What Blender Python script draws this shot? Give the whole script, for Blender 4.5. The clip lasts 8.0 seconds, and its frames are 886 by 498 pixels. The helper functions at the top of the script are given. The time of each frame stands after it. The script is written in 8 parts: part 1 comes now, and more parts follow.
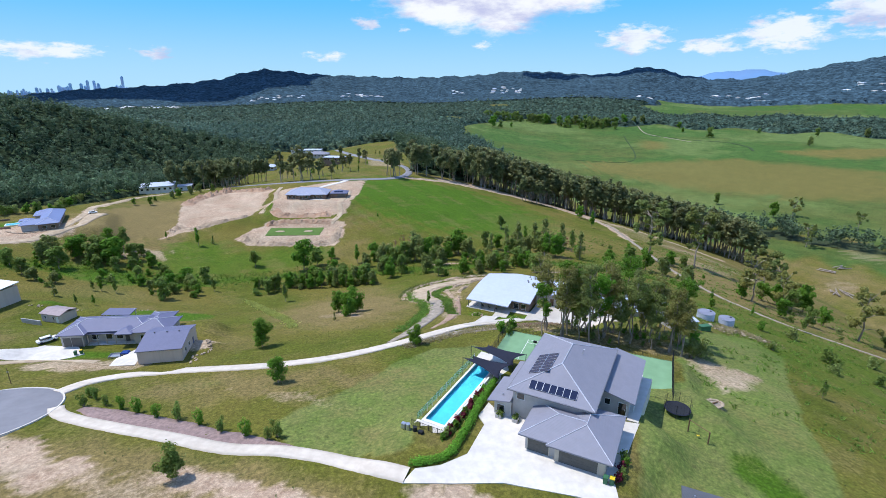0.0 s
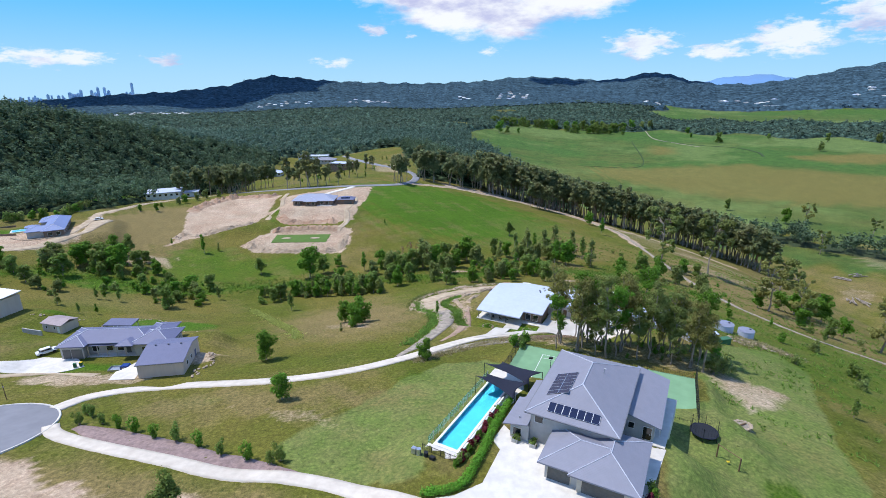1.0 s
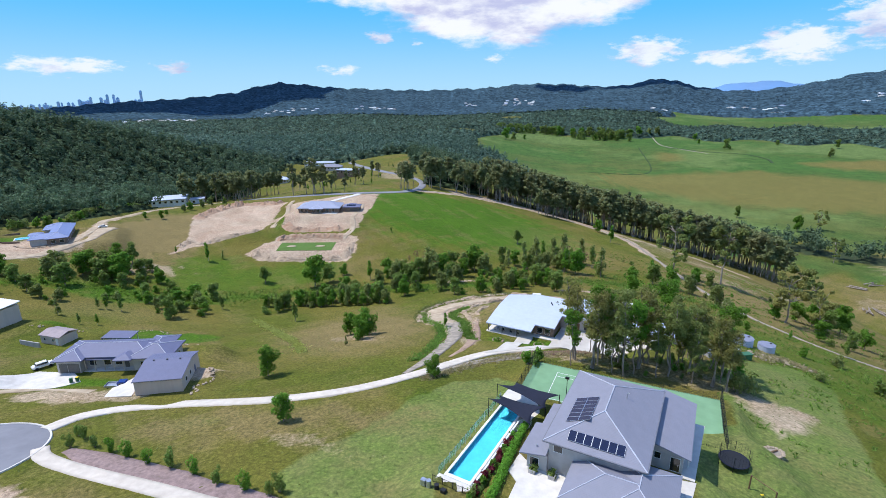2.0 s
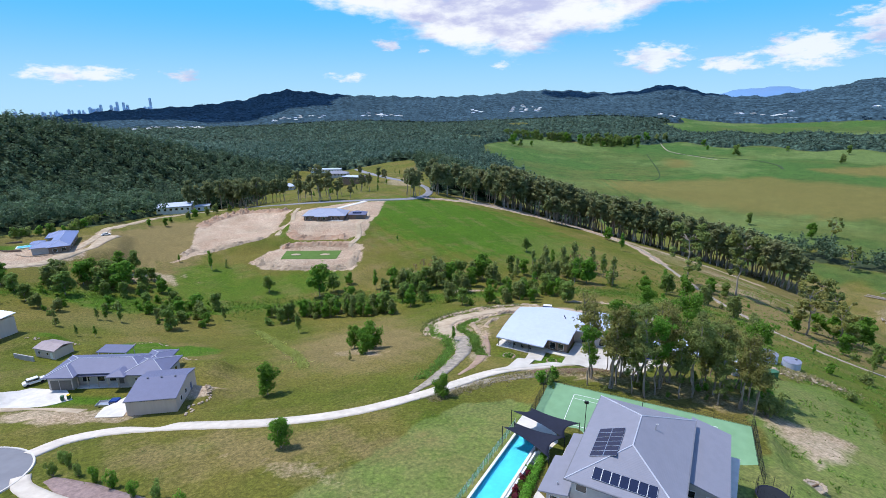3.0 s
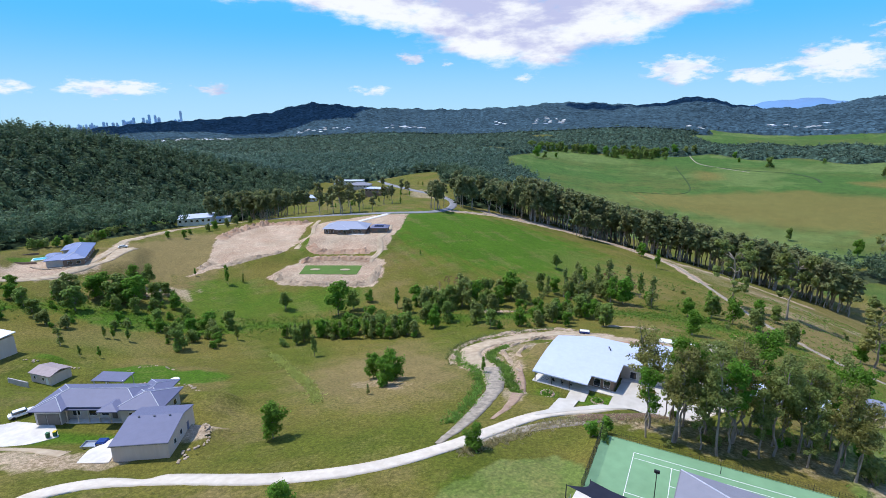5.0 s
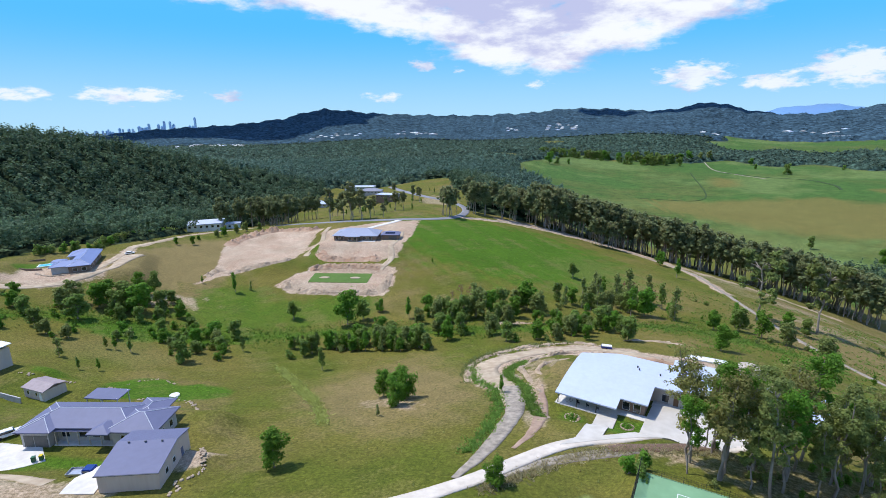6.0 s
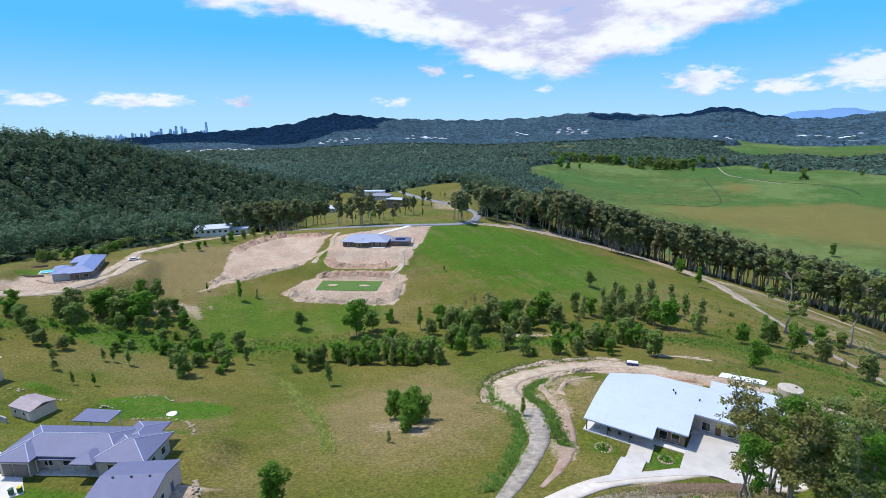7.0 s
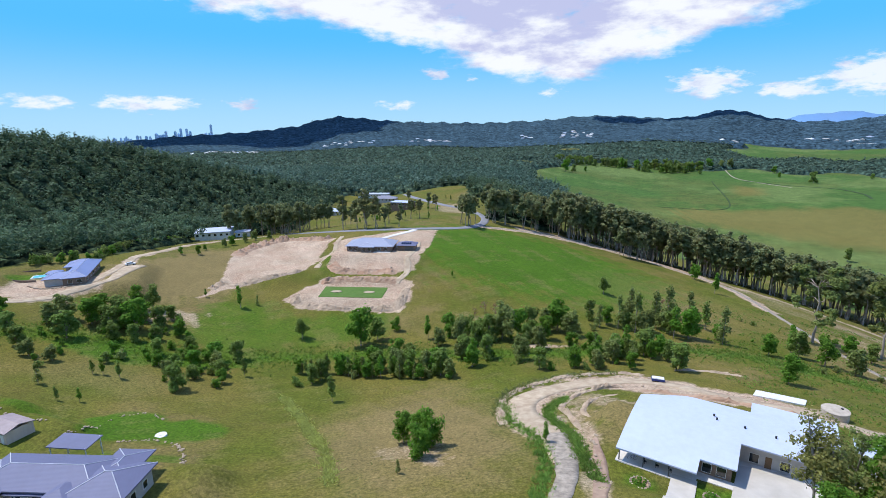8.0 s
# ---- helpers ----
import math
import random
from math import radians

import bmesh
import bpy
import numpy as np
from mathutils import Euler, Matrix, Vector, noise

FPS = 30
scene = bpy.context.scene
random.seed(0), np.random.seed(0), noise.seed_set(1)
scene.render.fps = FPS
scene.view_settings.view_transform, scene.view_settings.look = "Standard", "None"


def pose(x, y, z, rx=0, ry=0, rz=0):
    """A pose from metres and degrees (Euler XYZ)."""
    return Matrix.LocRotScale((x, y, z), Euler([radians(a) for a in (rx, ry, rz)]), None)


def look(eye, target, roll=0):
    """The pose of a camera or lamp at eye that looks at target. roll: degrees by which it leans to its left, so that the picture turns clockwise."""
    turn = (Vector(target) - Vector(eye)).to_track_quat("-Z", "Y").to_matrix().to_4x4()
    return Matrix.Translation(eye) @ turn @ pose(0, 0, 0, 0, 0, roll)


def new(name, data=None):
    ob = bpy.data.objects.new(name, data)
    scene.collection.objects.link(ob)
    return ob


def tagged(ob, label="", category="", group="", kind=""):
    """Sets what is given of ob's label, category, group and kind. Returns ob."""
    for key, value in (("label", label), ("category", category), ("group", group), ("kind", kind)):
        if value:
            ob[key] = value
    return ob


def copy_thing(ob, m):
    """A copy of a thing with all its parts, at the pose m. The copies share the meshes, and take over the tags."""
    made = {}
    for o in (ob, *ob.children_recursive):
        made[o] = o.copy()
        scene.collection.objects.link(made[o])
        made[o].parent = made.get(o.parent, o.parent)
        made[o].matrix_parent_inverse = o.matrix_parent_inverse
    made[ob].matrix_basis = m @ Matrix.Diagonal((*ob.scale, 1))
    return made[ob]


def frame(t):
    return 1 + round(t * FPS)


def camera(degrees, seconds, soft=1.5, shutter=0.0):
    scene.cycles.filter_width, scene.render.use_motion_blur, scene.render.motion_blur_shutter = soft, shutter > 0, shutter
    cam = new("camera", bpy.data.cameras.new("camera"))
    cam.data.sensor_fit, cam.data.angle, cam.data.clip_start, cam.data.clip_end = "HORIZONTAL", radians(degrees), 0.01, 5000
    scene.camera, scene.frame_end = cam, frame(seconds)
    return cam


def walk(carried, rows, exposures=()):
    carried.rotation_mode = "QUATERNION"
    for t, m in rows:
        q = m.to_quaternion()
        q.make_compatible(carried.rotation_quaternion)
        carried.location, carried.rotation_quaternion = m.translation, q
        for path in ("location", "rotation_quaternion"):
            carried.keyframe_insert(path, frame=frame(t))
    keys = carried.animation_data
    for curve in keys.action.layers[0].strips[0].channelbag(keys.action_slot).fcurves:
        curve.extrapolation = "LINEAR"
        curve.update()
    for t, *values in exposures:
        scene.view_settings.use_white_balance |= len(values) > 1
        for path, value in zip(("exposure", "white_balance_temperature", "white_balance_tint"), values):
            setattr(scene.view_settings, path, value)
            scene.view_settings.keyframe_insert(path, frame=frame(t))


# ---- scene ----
cam = camera(82.53, 8.0, soft=0.5)
PATH = [
    (0.0, pose(-0.00, 0.00, 52.50, 71.65, -0.05, 0.01)),
    (0.5, pose(-0.40, 2.11, 52.29, 71.91, 0.01, 0.34)),
    (1.0, pose(-0.95, 4.36, 52.23, 72.25, 0.09, 0.71)),
    (1.5, pose(-1.44, 6.58, 52.17, 72.59, 0.12, 1.05)),
    (3.0, pose(-2.50, 15.03, 51.55, 73.66, 0.33, 2.05)),
    (3.5, pose(-2.88, 18.27, 51.23, 73.97, 0.37, 2.59)),
    (4.0, pose(-3.53, 21.87, 50.86, 74.37, 0.40, 3.26)),
    (4.5, pose(-4.29, 25.38, 50.44, 74.67, 0.42, 3.91)),
    (6.0, pose(-6.97, 37.20, 48.76, 75.69, 0.46, 5.79)),
    (6.5, pose(-8.20, 41.42, 48.37, 75.97, 0.50, 6.32)),
    (7.0, pose(-9.73, 46.31, 47.83, 76.20, 0.49, 6.80)),
    (7.5, pose(-11.25, 50.83, 47.23, 76.41, 0.44, 7.11)),
    (8.0, pose(-13.17, 56.20, 46.40, 76.54, 0.43, 7.23)),
]
walk(cam, PATH)

# ---- world, sun, exposure ----
SUN_FROM = Vector((-0.62, 0.14, 1.25)).normalized()
scene.view_settings.exposure = 0.0
world = bpy.data.worlds.new("sky")
scene.world = world
world.use_nodes = True


def build_sky():
    nt = world.node_tree
    nt.nodes.clear()
    N, L = nt.nodes.new, nt.links.new

    def math_node(op, a, b=None, c=None):
        n = N("ShaderNodeMath")
        n.operation = op
        for k, v in enumerate((a, b, c)):
            if v is None:
                continue
            if isinstance(v, (int, float)):
                n.inputs[k].default_value = v
            else:
                L(v, n.inputs[k])
        return n.outputs[0]

    out = N("ShaderNodeOutputWorld")
    sky = N("ShaderNodeTexSky")
    sky.sky_type = "NISHITA"
    sky.sun_disc = False
    sky.sun_elevation = math.asin(SUN_FROM.z)
    sky.sun_rotation = math.atan2(SUN_FROM.x, SUN_FROM.y)
    sky.air_density, sky.dust_density, sky.ozone_density = 1.0, 0.6, 2.0
    co = N("ShaderNodeTexCoord")
    sep = N("ShaderNodeSeparateXYZ")
    L(co.outputs["Generated"], sep.inputs[0])
    az = math_node("ARCTAN2", sep.outputs[0], sep.outputs[1])
    el = math_node("ARCSINE", sep.outputs[2])
    comb = N("ShaderNodeCombineXYZ")
    L(math_node("MULTIPLY", az, 1.0), comb.inputs[0])
    L(math_node("MULTIPLY", el, 2.6), comb.inputs[1])

    def noise_tex(scale, detail, rough):
        n = N("ShaderNodeTexNoise")
        n.inputs["Scale"].default_value, n.inputs["Detail"].default_value = scale, detail
        n.inputs["Roughness"].default_value = rough
        L(comb.outputs[0], n.inputs["Vector"])
        return n.outputs["Fac"]

    fine = noise_tex(13.0, 10.0, 0.6)
    wide = noise_tex(4.5, 7.0, 0.55)
    # underside of the large cloud bank: azimuth and elevation in degrees
    edge = N("ShaderNodeValToRGB")
    L(math_node("MULTIPLY_ADD", az, 1 / radians(120), 0.5), edge.inputs[0])
    under = [(-60, 13.5), (-34.6, 11.6), (-26.8, 10.4), (-20.3, 10.0), (-12.2, 8.2), (-6.2, 6.6), (-1.9, 4.7), (4.6, 4.4), (10.3, 4.8), (14, 5.7), (17, 6.6), (20.7, 8.5), (24.1, 9.4), (28.2, 10.2), (40, 13), (60, 14)]
    for k, (a, e) in enumerate(under):
        el_k = edge.color_ramp.elements[k] if k < 2 else edge.color_ramp.elements.new(0.5 + a / 120)
        el_k.position = 0.5 + a / 120
        el_k.color = (e / 20, e / 20, e / 20, 1)
    above = math_node("SUBTRACT", el, math_node("MULTIPLY", edge.outputs[0], radians(20)))
    bank = math_node("MINIMUM", math_node("MULTIPLY", above, 1 / radians(3.2)), math_node("MULTIPLY", math_node("SUBTRACT", radians(26), el), 1 / radians(8)))
    bank = math_node("MAXIMUM", math_node("MINIMUM", bank, 0.7), -1.2)
    bank = math_node("ADD", bank, math_node("MULTIPLY", math_node("SUBTRACT", fine, 0.5), 1.5))
    bank = math_node("ADD", bank, math_node("MULTIPLY", math_node("SUBTRACT", wide, 0.5), 1.5))

    def step_mask(v, a, b, top=1.0):
        n = N("ShaderNodeMapRange")
        n.interpolation_type = "SMOOTHSTEP"
        L(v, n.inputs["Value"])
        n.inputs["From Min"].default_value, n.inputs["From Max"].default_value = a, b
        n.inputs["To Max"].default_value = top
        return n.outputs[0]

    # separate cumulus heaps: azimuth, elevation, half widths (degrees), strength
    heaps = [(19.5, 4.0, 3.4, 1.5, 1.0), (26.3, 3.3, 3.0, 0.9, 0.9), (32, 4.2, 3.8, 1.7, 1.0), (39, 6.0, 5.0, 2.6, 1.0), (-8, 5.7, 1.8, 0.7, 0.85), (-4.1, 5.2, 0.9, 0.45, 0.75),
             (4.4, 3.6, 1.8, 0.5, 0.7), (-12.1, 2.4, 2.4, 0.7, 0.75), (-28, 2.5, 2.0, 0.7, 0.75), (-36.5, 2.5, 5.2, 0.9, 0.85), (-45, 2.4, 3.2, 0.8, 0.8), (-60, 5, 9, 2.5, 0.9), (62, 7, 14, 4, 0.9)]
    total = None
    for a, e, wa, we, s in heaps:
        da = math_node("MULTIPLY", math_node("SUBTRACT", az, radians(a)), 1 / radians(wa))
        de = math_node("MULTIPLY", math_node("SUBTRACT", el, radians(e)), 1 / radians(we))
        q = math_node("ADD", math_node("MULTIPLY", da, da), math_node("MULTIPLY", de, de))
        m = math_node("MULTIPLY", math_node("POWER", 2.718, math_node("MULTIPLY", q, -0.8)), s)
        total = m if total is None else math_node("MAXIMUM", total, m)
    behind = math_node("MULTIPLY", math_node("GREATER_THAN", math_node("ABSOLUTE", az), 1.5), 0.35)
    total = math_node("MAXIMUM", total, behind)
    heap = math_node("ADD", total, math_node("MULTIPLY", math_node("SUBTRACT", noise_tex(34.0, 8.0, 0.6), 0.5), 1.5))
    mask = math_node("MAXIMUM", step_mask(bank, 0.0, 0.55, 0.96), step_mask(heap, 0.42, 0.85, 0.84))
    # lit and shaded parts of the clouds
    depth = math_node("SUBTRACT", noise_tex(6.0, 9.0, 0.6), math_node("MULTIPLY", step_mask(above, radians(2.0), radians(8.5)), 0.16))
    shade = step_mask(depth, 0.36, 0.54)
    cmix = N("ShaderNodeMix")
    cmix.data_type = "RGBA"
    L(shade, cmix.inputs["Factor"])
    cmix.inputs["A"].default_value = (7.0, 7.3, 10.6, 1)
    cmix.inputs["B"].default_value = (12.2, 12.5, 13.2, 1)
    gain = N("ShaderNodeMix")
    gain.data_type, gain.blend_type = "RGBA", "MULTIPLY"
    gain.inputs["Factor"].default_value = 1.0
    L(sky.outputs[0], gain.inputs["A"])
    gain.inputs["B"].default_value = SKY_GAIN
    # pale, hazy lower sky
    low = N("ShaderNodeMapRange")
    low.interpolation_type = "SMOOTHSTEP"
    L(el, low.inputs["Value"])
    low.inputs["From Min"].default_value, low.inputs["From Max"].default_value = radians(-1.5), radians(10)
    grad = N("ShaderNodeMix")
    grad.data_type = "RGBA"
    L(low.outputs[0], grad.inputs["Factor"])
    grad.inputs["A"].default_value, grad.inputs["B"].default_value = HORIZON, UPPER
    fade = N("ShaderNodeMapRange")
    fade.interpolation_type = "SMOOTHSTEP"
    L(el, fade.inputs["Value"])
    fade.inputs["From Min"].default_value, fade.inputs["From Max"].default_value = radians(14), radians(40)
    sky_mix = N("ShaderNodeMix")
    sky_mix.data_type = "RGBA"
    L(fade.outputs[0], sky_mix.inputs["Factor"])
    L(grad.outputs["Result"], sky_mix.inputs["A"])
    L(gain.outputs["Result"], sky_mix.inputs["B"])
    mix = N("ShaderNodeMix")
    mix.data_type = "RGBA"
    L(mask, mix.inputs["Factor"])
    L(sky_mix.outputs["Result"], mix.inputs["A"])
    L(cmix.outputs["Result"], mix.inputs["B"])
    bg = N("ShaderNodeBackground")
    bg.inputs["Strength"].default_value = SKY_STRENGTH
    L(mix.outputs["Result"], bg.inputs["Color"])
    L(bg.outputs[0], out.inputs[0])


HORIZON, UPPER = (5.7, 9.5, 12.6, 1), (1.3, 6.7, 12.6, 1)
SKY_GAIN = (1.9, 2.5, 3.4, 1)
SKY_STRENGTH = 0.08
build_sky()
sun = new("sun", bpy.data.lights.new("sun", "SUN"))
sun.data.energy, sun.data.angle, sun.data.color = 4.25, radians(0.53), (1.0, 0.97, 0.92)
sun.matrix_world = look(SUN_FROM * 900 + Vector((0, 150, 0)), (0, 150, 0))

# ---- materials ----
def material(name, color, rough=0.8, metal=0.0, color2=None, scale=1.0, detail=6.0, bump=0.0, bump_scale=None, spec=0.3, coords="Object",
             stretch=(1, 1, 1), random_tint=0.0, translucent=0.0, mid=0.5, width=0.3, blotch=0.35):
    m = bpy.data.materials.new(name)
    m.use_nodes = True
    nt = m.node_tree
    b = nt.nodes["Principled BSDF"]
    b.inputs["Roughness"].default_value, b.inputs["Metallic"].default_value = rough, metal
    b.inputs["Specular IOR Level"].default_value = spec
    N, L = nt.nodes.new, nt.links.new
    tc = N("ShaderNodeTexCoord")
    mp = N("ShaderNodeMapping")
    mp.inputs["Scale"].default_value = stretch
    L(tc.outputs[coords], mp.inputs[0])

    def nz(s, d=detail, r=0.6):
        n = N("ShaderNodeTexNoise")
        n.inputs["Scale"].default_value, n.inputs["Detail"].default_value, n.inputs["Roughness"].default_value = s, d, r
        L(mp.outputs[0], n.inputs["Vector"])
        return n.outputs["Fac"]

    c2 = color2 or tuple(v * 0.82 for v in color)
    mix = N("ShaderNodeMix")
    mix.data_type = "RGBA"
    rmp = N("ShaderNodeMapRange")
    rmp.inputs["From Min"].default_value, rmp.inputs["From Max"].default_value = mid - width / 2, mid + width / 2
    L(nz(scale), rmp.inputs["Value"])
    L(rmp.outputs[0], mix.inputs["Factor"])
    mix.inputs["A"].default_value, mix.inputs["B"].default_value = (*color, 1), (*c2, 1)
    last = mix.outputs["Result"]
    # a second, larger scale
    big = N("ShaderNodeMix")
    big.data_type, big.blend_type = "RGBA", "MULTIPLY"
    big.inputs["Factor"].default_value = blotch
    cr = N("ShaderNodeMapRange")
    cr.inputs["From Min"].default_value, cr.inputs["From Max"].default_value = 0.3, 0.7
    cr.inputs["To Min"].default_value, cr.inputs["To Max"].default_value = 0.65, 1.2
    L(nz(scale * 0.17, 3), cr.inputs["Value"])
    L(last, big.inputs["A"])
    L(cr.outputs[0], big.inputs["B"])
    last = big.outputs["Result"]
    if random_tint:
        oi = N("ShaderNodeObjectInfo")
        hs = N("ShaderNodeHueSaturation")
        mr = N("ShaderNodeMapRange")
        mr.inputs["To Min"].default_value, mr.inputs["To Max"].default_value = 1 - random_tint, 1 + random_tint
        L(oi.outputs["Random"], mr.inputs["Value"])
        L(mr.outputs[0], hs.inputs["Value"])
        mr2 = N("ShaderNodeMapRange")
        mr2.inputs["To Min"].default_value, mr2.inputs["To Max"].default_value = 0.5 - random_tint * 0.06, 0.5 + random_tint * 0.06
        L(oi.outputs["Random"], mr2.inputs["Value"])
        L(mr2.outputs[0], hs.inputs["Hue"])
        L(last, hs.inputs["Color"])
        last = hs.outputs[0]
    L(last, b.inputs["Base Color"])
    if bump:
        bp = N("ShaderNodeBump")
        bp.inputs["Strength"].default_value = bump
        bp.inputs["Distance"].default_value = 0.05
        L(nz(bump_scale or scale * 4), bp.inputs["Height"])
        L(bp.outputs[0], b.inputs["Normal"])
    if translucent:
        out = nt.nodes["Material Output"]
        tr = N("ShaderNodeBsdfTranslucent")
        L(last, tr.inputs["Color"])
        ms = N("ShaderNodeMixShader")
        ms.inputs[0].default_value = translucent
        L(b.outputs[0], ms.inputs[1])
        L(tr.outputs[0], ms.inputs[2])
        L(ms.outputs[0], out.inputs[0])
    return m


def leaf_material(name, color, island=0.16, translucent=0.5, tint=0.12, blotch=0.35, scale=0.5):
    m = material(name, color, 0.7, color2=tuple(v * 0.75 for v in color), scale=scale, spec=0.2, random_tint=tint, translucent=translucent, blotch=blotch)
    nt = m.node_tree
    b = nt.nodes["Principled BSDF"]
    src = b.inputs["Base Color"].links[0].from_socket
    geo = nt.nodes.new("ShaderNodeNewGeometry")
    mr = nt.nodes.new("ShaderNodeMapRange")
    mr.inputs["To Min"].default_value, mr.inputs["To Max"].default_value = 1 - island * 2, 1 + island * 2
    nt.links.new(geo.outputs["Random Per Island"], mr.inputs["Value"])
    mx = nt.nodes.new("ShaderNodeMix")
    mx.data_type, mx.blend_type = "RGBA", "MULTIPLY"
    mx.inputs["Factor"].default_value = 1.0
    nt.links.new(src, mx.inputs["A"])
    nt.links.new(mr.outputs[0], mx.inputs["B"])
    nt.links.new(mx.outputs["Result"], b.inputs["Base Color"])
    for n in nt.nodes:
        if n.bl_idname == "ShaderNodeBsdfTranslucent":
            nt.links.new(mx.outputs["Result"], n.inputs["Color"])
    return m


def canopy_material(name, color, cell, contrast=0.6, relief=1.0):
    """Closed tree cover seen from afar: one cell a crown, lit tops and shaded gaps painted in."""
    m = material(name, color, 0.95, color2=tuple(v * 0.72 for v in color), scale=0.35 / cell, detail=8, spec=0.0, blotch=0.5)
    nt = m.node_tree
    N, L = nt.nodes.new, nt.links.new
    b = nt.nodes["Principled BSDF"]
    src = b.inputs["Base Color"].links[0].from_socket
    tc = N("ShaderNodeTexCoord")
    warp = N("ShaderNodeTexNoise")
    warp.inputs["Scale"].default_value, warp.inputs["Detail"].default_value = 1.2 / cell, 3
    L(tc.outputs["Object"], warp.inputs["Vector"])
    shift = N("ShaderNodeVectorMath")
    shift.operation = "MULTIPLY_ADD"
    L(warp.outputs["Color"], shift.inputs[0])
    shift.inputs[1].default_value = (cell * 0.7,) * 3
    L(tc.outputs["Object"], shift.inputs[2])
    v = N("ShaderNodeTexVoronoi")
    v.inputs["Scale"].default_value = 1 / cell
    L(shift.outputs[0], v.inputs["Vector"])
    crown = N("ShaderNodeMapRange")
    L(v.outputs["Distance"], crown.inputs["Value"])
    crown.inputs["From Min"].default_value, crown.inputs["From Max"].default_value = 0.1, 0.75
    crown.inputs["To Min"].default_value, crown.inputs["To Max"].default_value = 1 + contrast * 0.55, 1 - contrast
    tint = N("ShaderNodeSeparateColor")
    L(v.outputs["Color"], tint.inputs[0])
    vary = N("ShaderNodeMapRange")
    L(tint.outputs[0], vary.inputs["Value"])
    vary.inputs["To Min"].default_value, vary.inputs["To Max"].default_value = 0.6, 1.45
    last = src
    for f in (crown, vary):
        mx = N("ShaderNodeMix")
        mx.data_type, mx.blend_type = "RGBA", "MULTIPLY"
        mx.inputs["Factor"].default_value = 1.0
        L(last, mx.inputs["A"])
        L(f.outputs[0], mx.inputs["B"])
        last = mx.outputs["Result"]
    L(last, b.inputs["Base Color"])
    bp = N("ShaderNodeBump")
    bp.invert = True
    bp.inputs["Strength"].default_value, bp.inputs["Distance"].default_value = relief, cell * 0.45
    L(v.outputs["Distance"], bp.inputs["Height"])
    L(bp.outputs[0], b.inputs["Normal"])
    return m


def ribbed_roof(name, color, pitch=0.2, axis="Y", rough=0.6, metal=0.0):
    m = material(name, color, rough, metal, color2=tuple(v * 0.93 for v in color), scale=0.9, spec=0.4, blotch=0.12)
    nt = m.node_tree
    w = nt.nodes.new("ShaderNodeTexWave")
    w.bands_direction = axis
    w.inputs["Scale"].default_value = 0.314 / pitch * 1.0
    tc = nt.nodes.new("ShaderNodeTexCoord")
    nt.links.new(tc.outputs["Object"], w.inputs["Vector"])
    bp = nt.nodes.new("ShaderNodeBump")
    bp.inputs["Strength"].default_value, bp.inputs["Distance"].default_value = 0.35, 0.03
    nt.links.new(w.outputs["Fac"], bp.inputs["Height"])
    nt.links.new(bp.outputs[0], nt.nodes["Principled BSDF"].inputs["Normal"])
    return m


M = {}
M["concrete"] = material("pale_concrete", (0.68, 0.64, 0.58), 0.9, color2=(0.58, 0.54, 0.48), scale=0.8, bump=0.2)
M["concrete_track"] = material("cream_concrete_track", (0.63, 0.56, 0.47), 0.9, color2=(0.53, 0.46, 0.38), scale=0.7, bump=0.2)
M["asphalt"] = material("grey_asphalt", (0.235, 0.235, 0.255), 0.95, color2=(0.20, 0.20, 0.22), scale=0.3, bump=0.2, bump_scale=8)
M["gravel"] = material("sandy_gravel", (0.50, 0.40, 0.28), 0.95, color2=(0.36, 0.27, 0.18), scale=0.45, bump=0.5, bump_scale=3)
M["grey_gravel"] = material("grey_gravel", (0.40, 0.34, 0.27), 0.95, color2=(0.22, 0.185, 0.145), scale=0.9, bump=0.5, bump_scale=3)
M["roof_grey"] = ribbed_roof("grey_metal_roof", (0.228, 0.228, 0.272))
M["roof_dark"] = ribbed_roof("dark_metal_roof", (0.10, 0.105, 0.12))
M["roof_blue"] = ribbed_roof("blue_grey_metal_roof", (0.130, 0.138, 0.225))
M["roof_sky"] = ribbed_roof("sky_blue_metal_roof", (0.175, 0.225, 0.400))
M["roof_pale"] = ribbed_roof("pale_blue_grey_roof", (0.300, 0.325, 0.420))
M["roof_white"] = ribbed_roof("pale_zinc_roof", (0.49, 0.54, 0.67), rough=0.5)
M["cap_pale"] = material("pale_ridge_cap", (0.52, 0.53, 0.60), 0.5, scale=1)
M["cap_blue"] = material("blue_grey_ridge_cap", (0.24, 0.255, 0.33), 0.6, scale=1)
M["fascia"] = material("grey_fascia", (0.20, 0.20, 0.22), 0.5, scale=2)
M["wall_grey"] = material("warm_grey_render", (0.50, 0.475, 0.45), 0.9, scale=0.6, bump=0.1)
M["wall_cream"] = material("cream_render", (0.55, 0.49, 0.40), 0.9, scale=0.6, bump=0.1)
M["wall_white"] = material("white_render", (0.75, 0.75, 0.73), 0.9, scale=0.6)
M["wall_brown"] = material("brown_brick", (0.24, 0.17, 0.13), 0.9, scale=2)
M["steel_cream"] = material("cream_steel_cladding", (0.60, 0.50, 0.44), 0.6, color2=(0.56, 0.46, 0.40), scale=0.8, stretch=(3, 3, 0.3), blotch=0.15)
M["garage_door"] = material("grey_brown_door", (0.13, 0.125, 0.115), 0.6, scale=2)
M["white"] = material("white_paint", (0.8, 0.8, 0.78), 0.6, scale=3)
M["black"] = material("black_metal", (0.02, 0.02, 0.022), 0.5, scale=3)
M["dark"] = material("dark_fabric", (0.016, 0.019, 0.036), 0.8, scale=2)
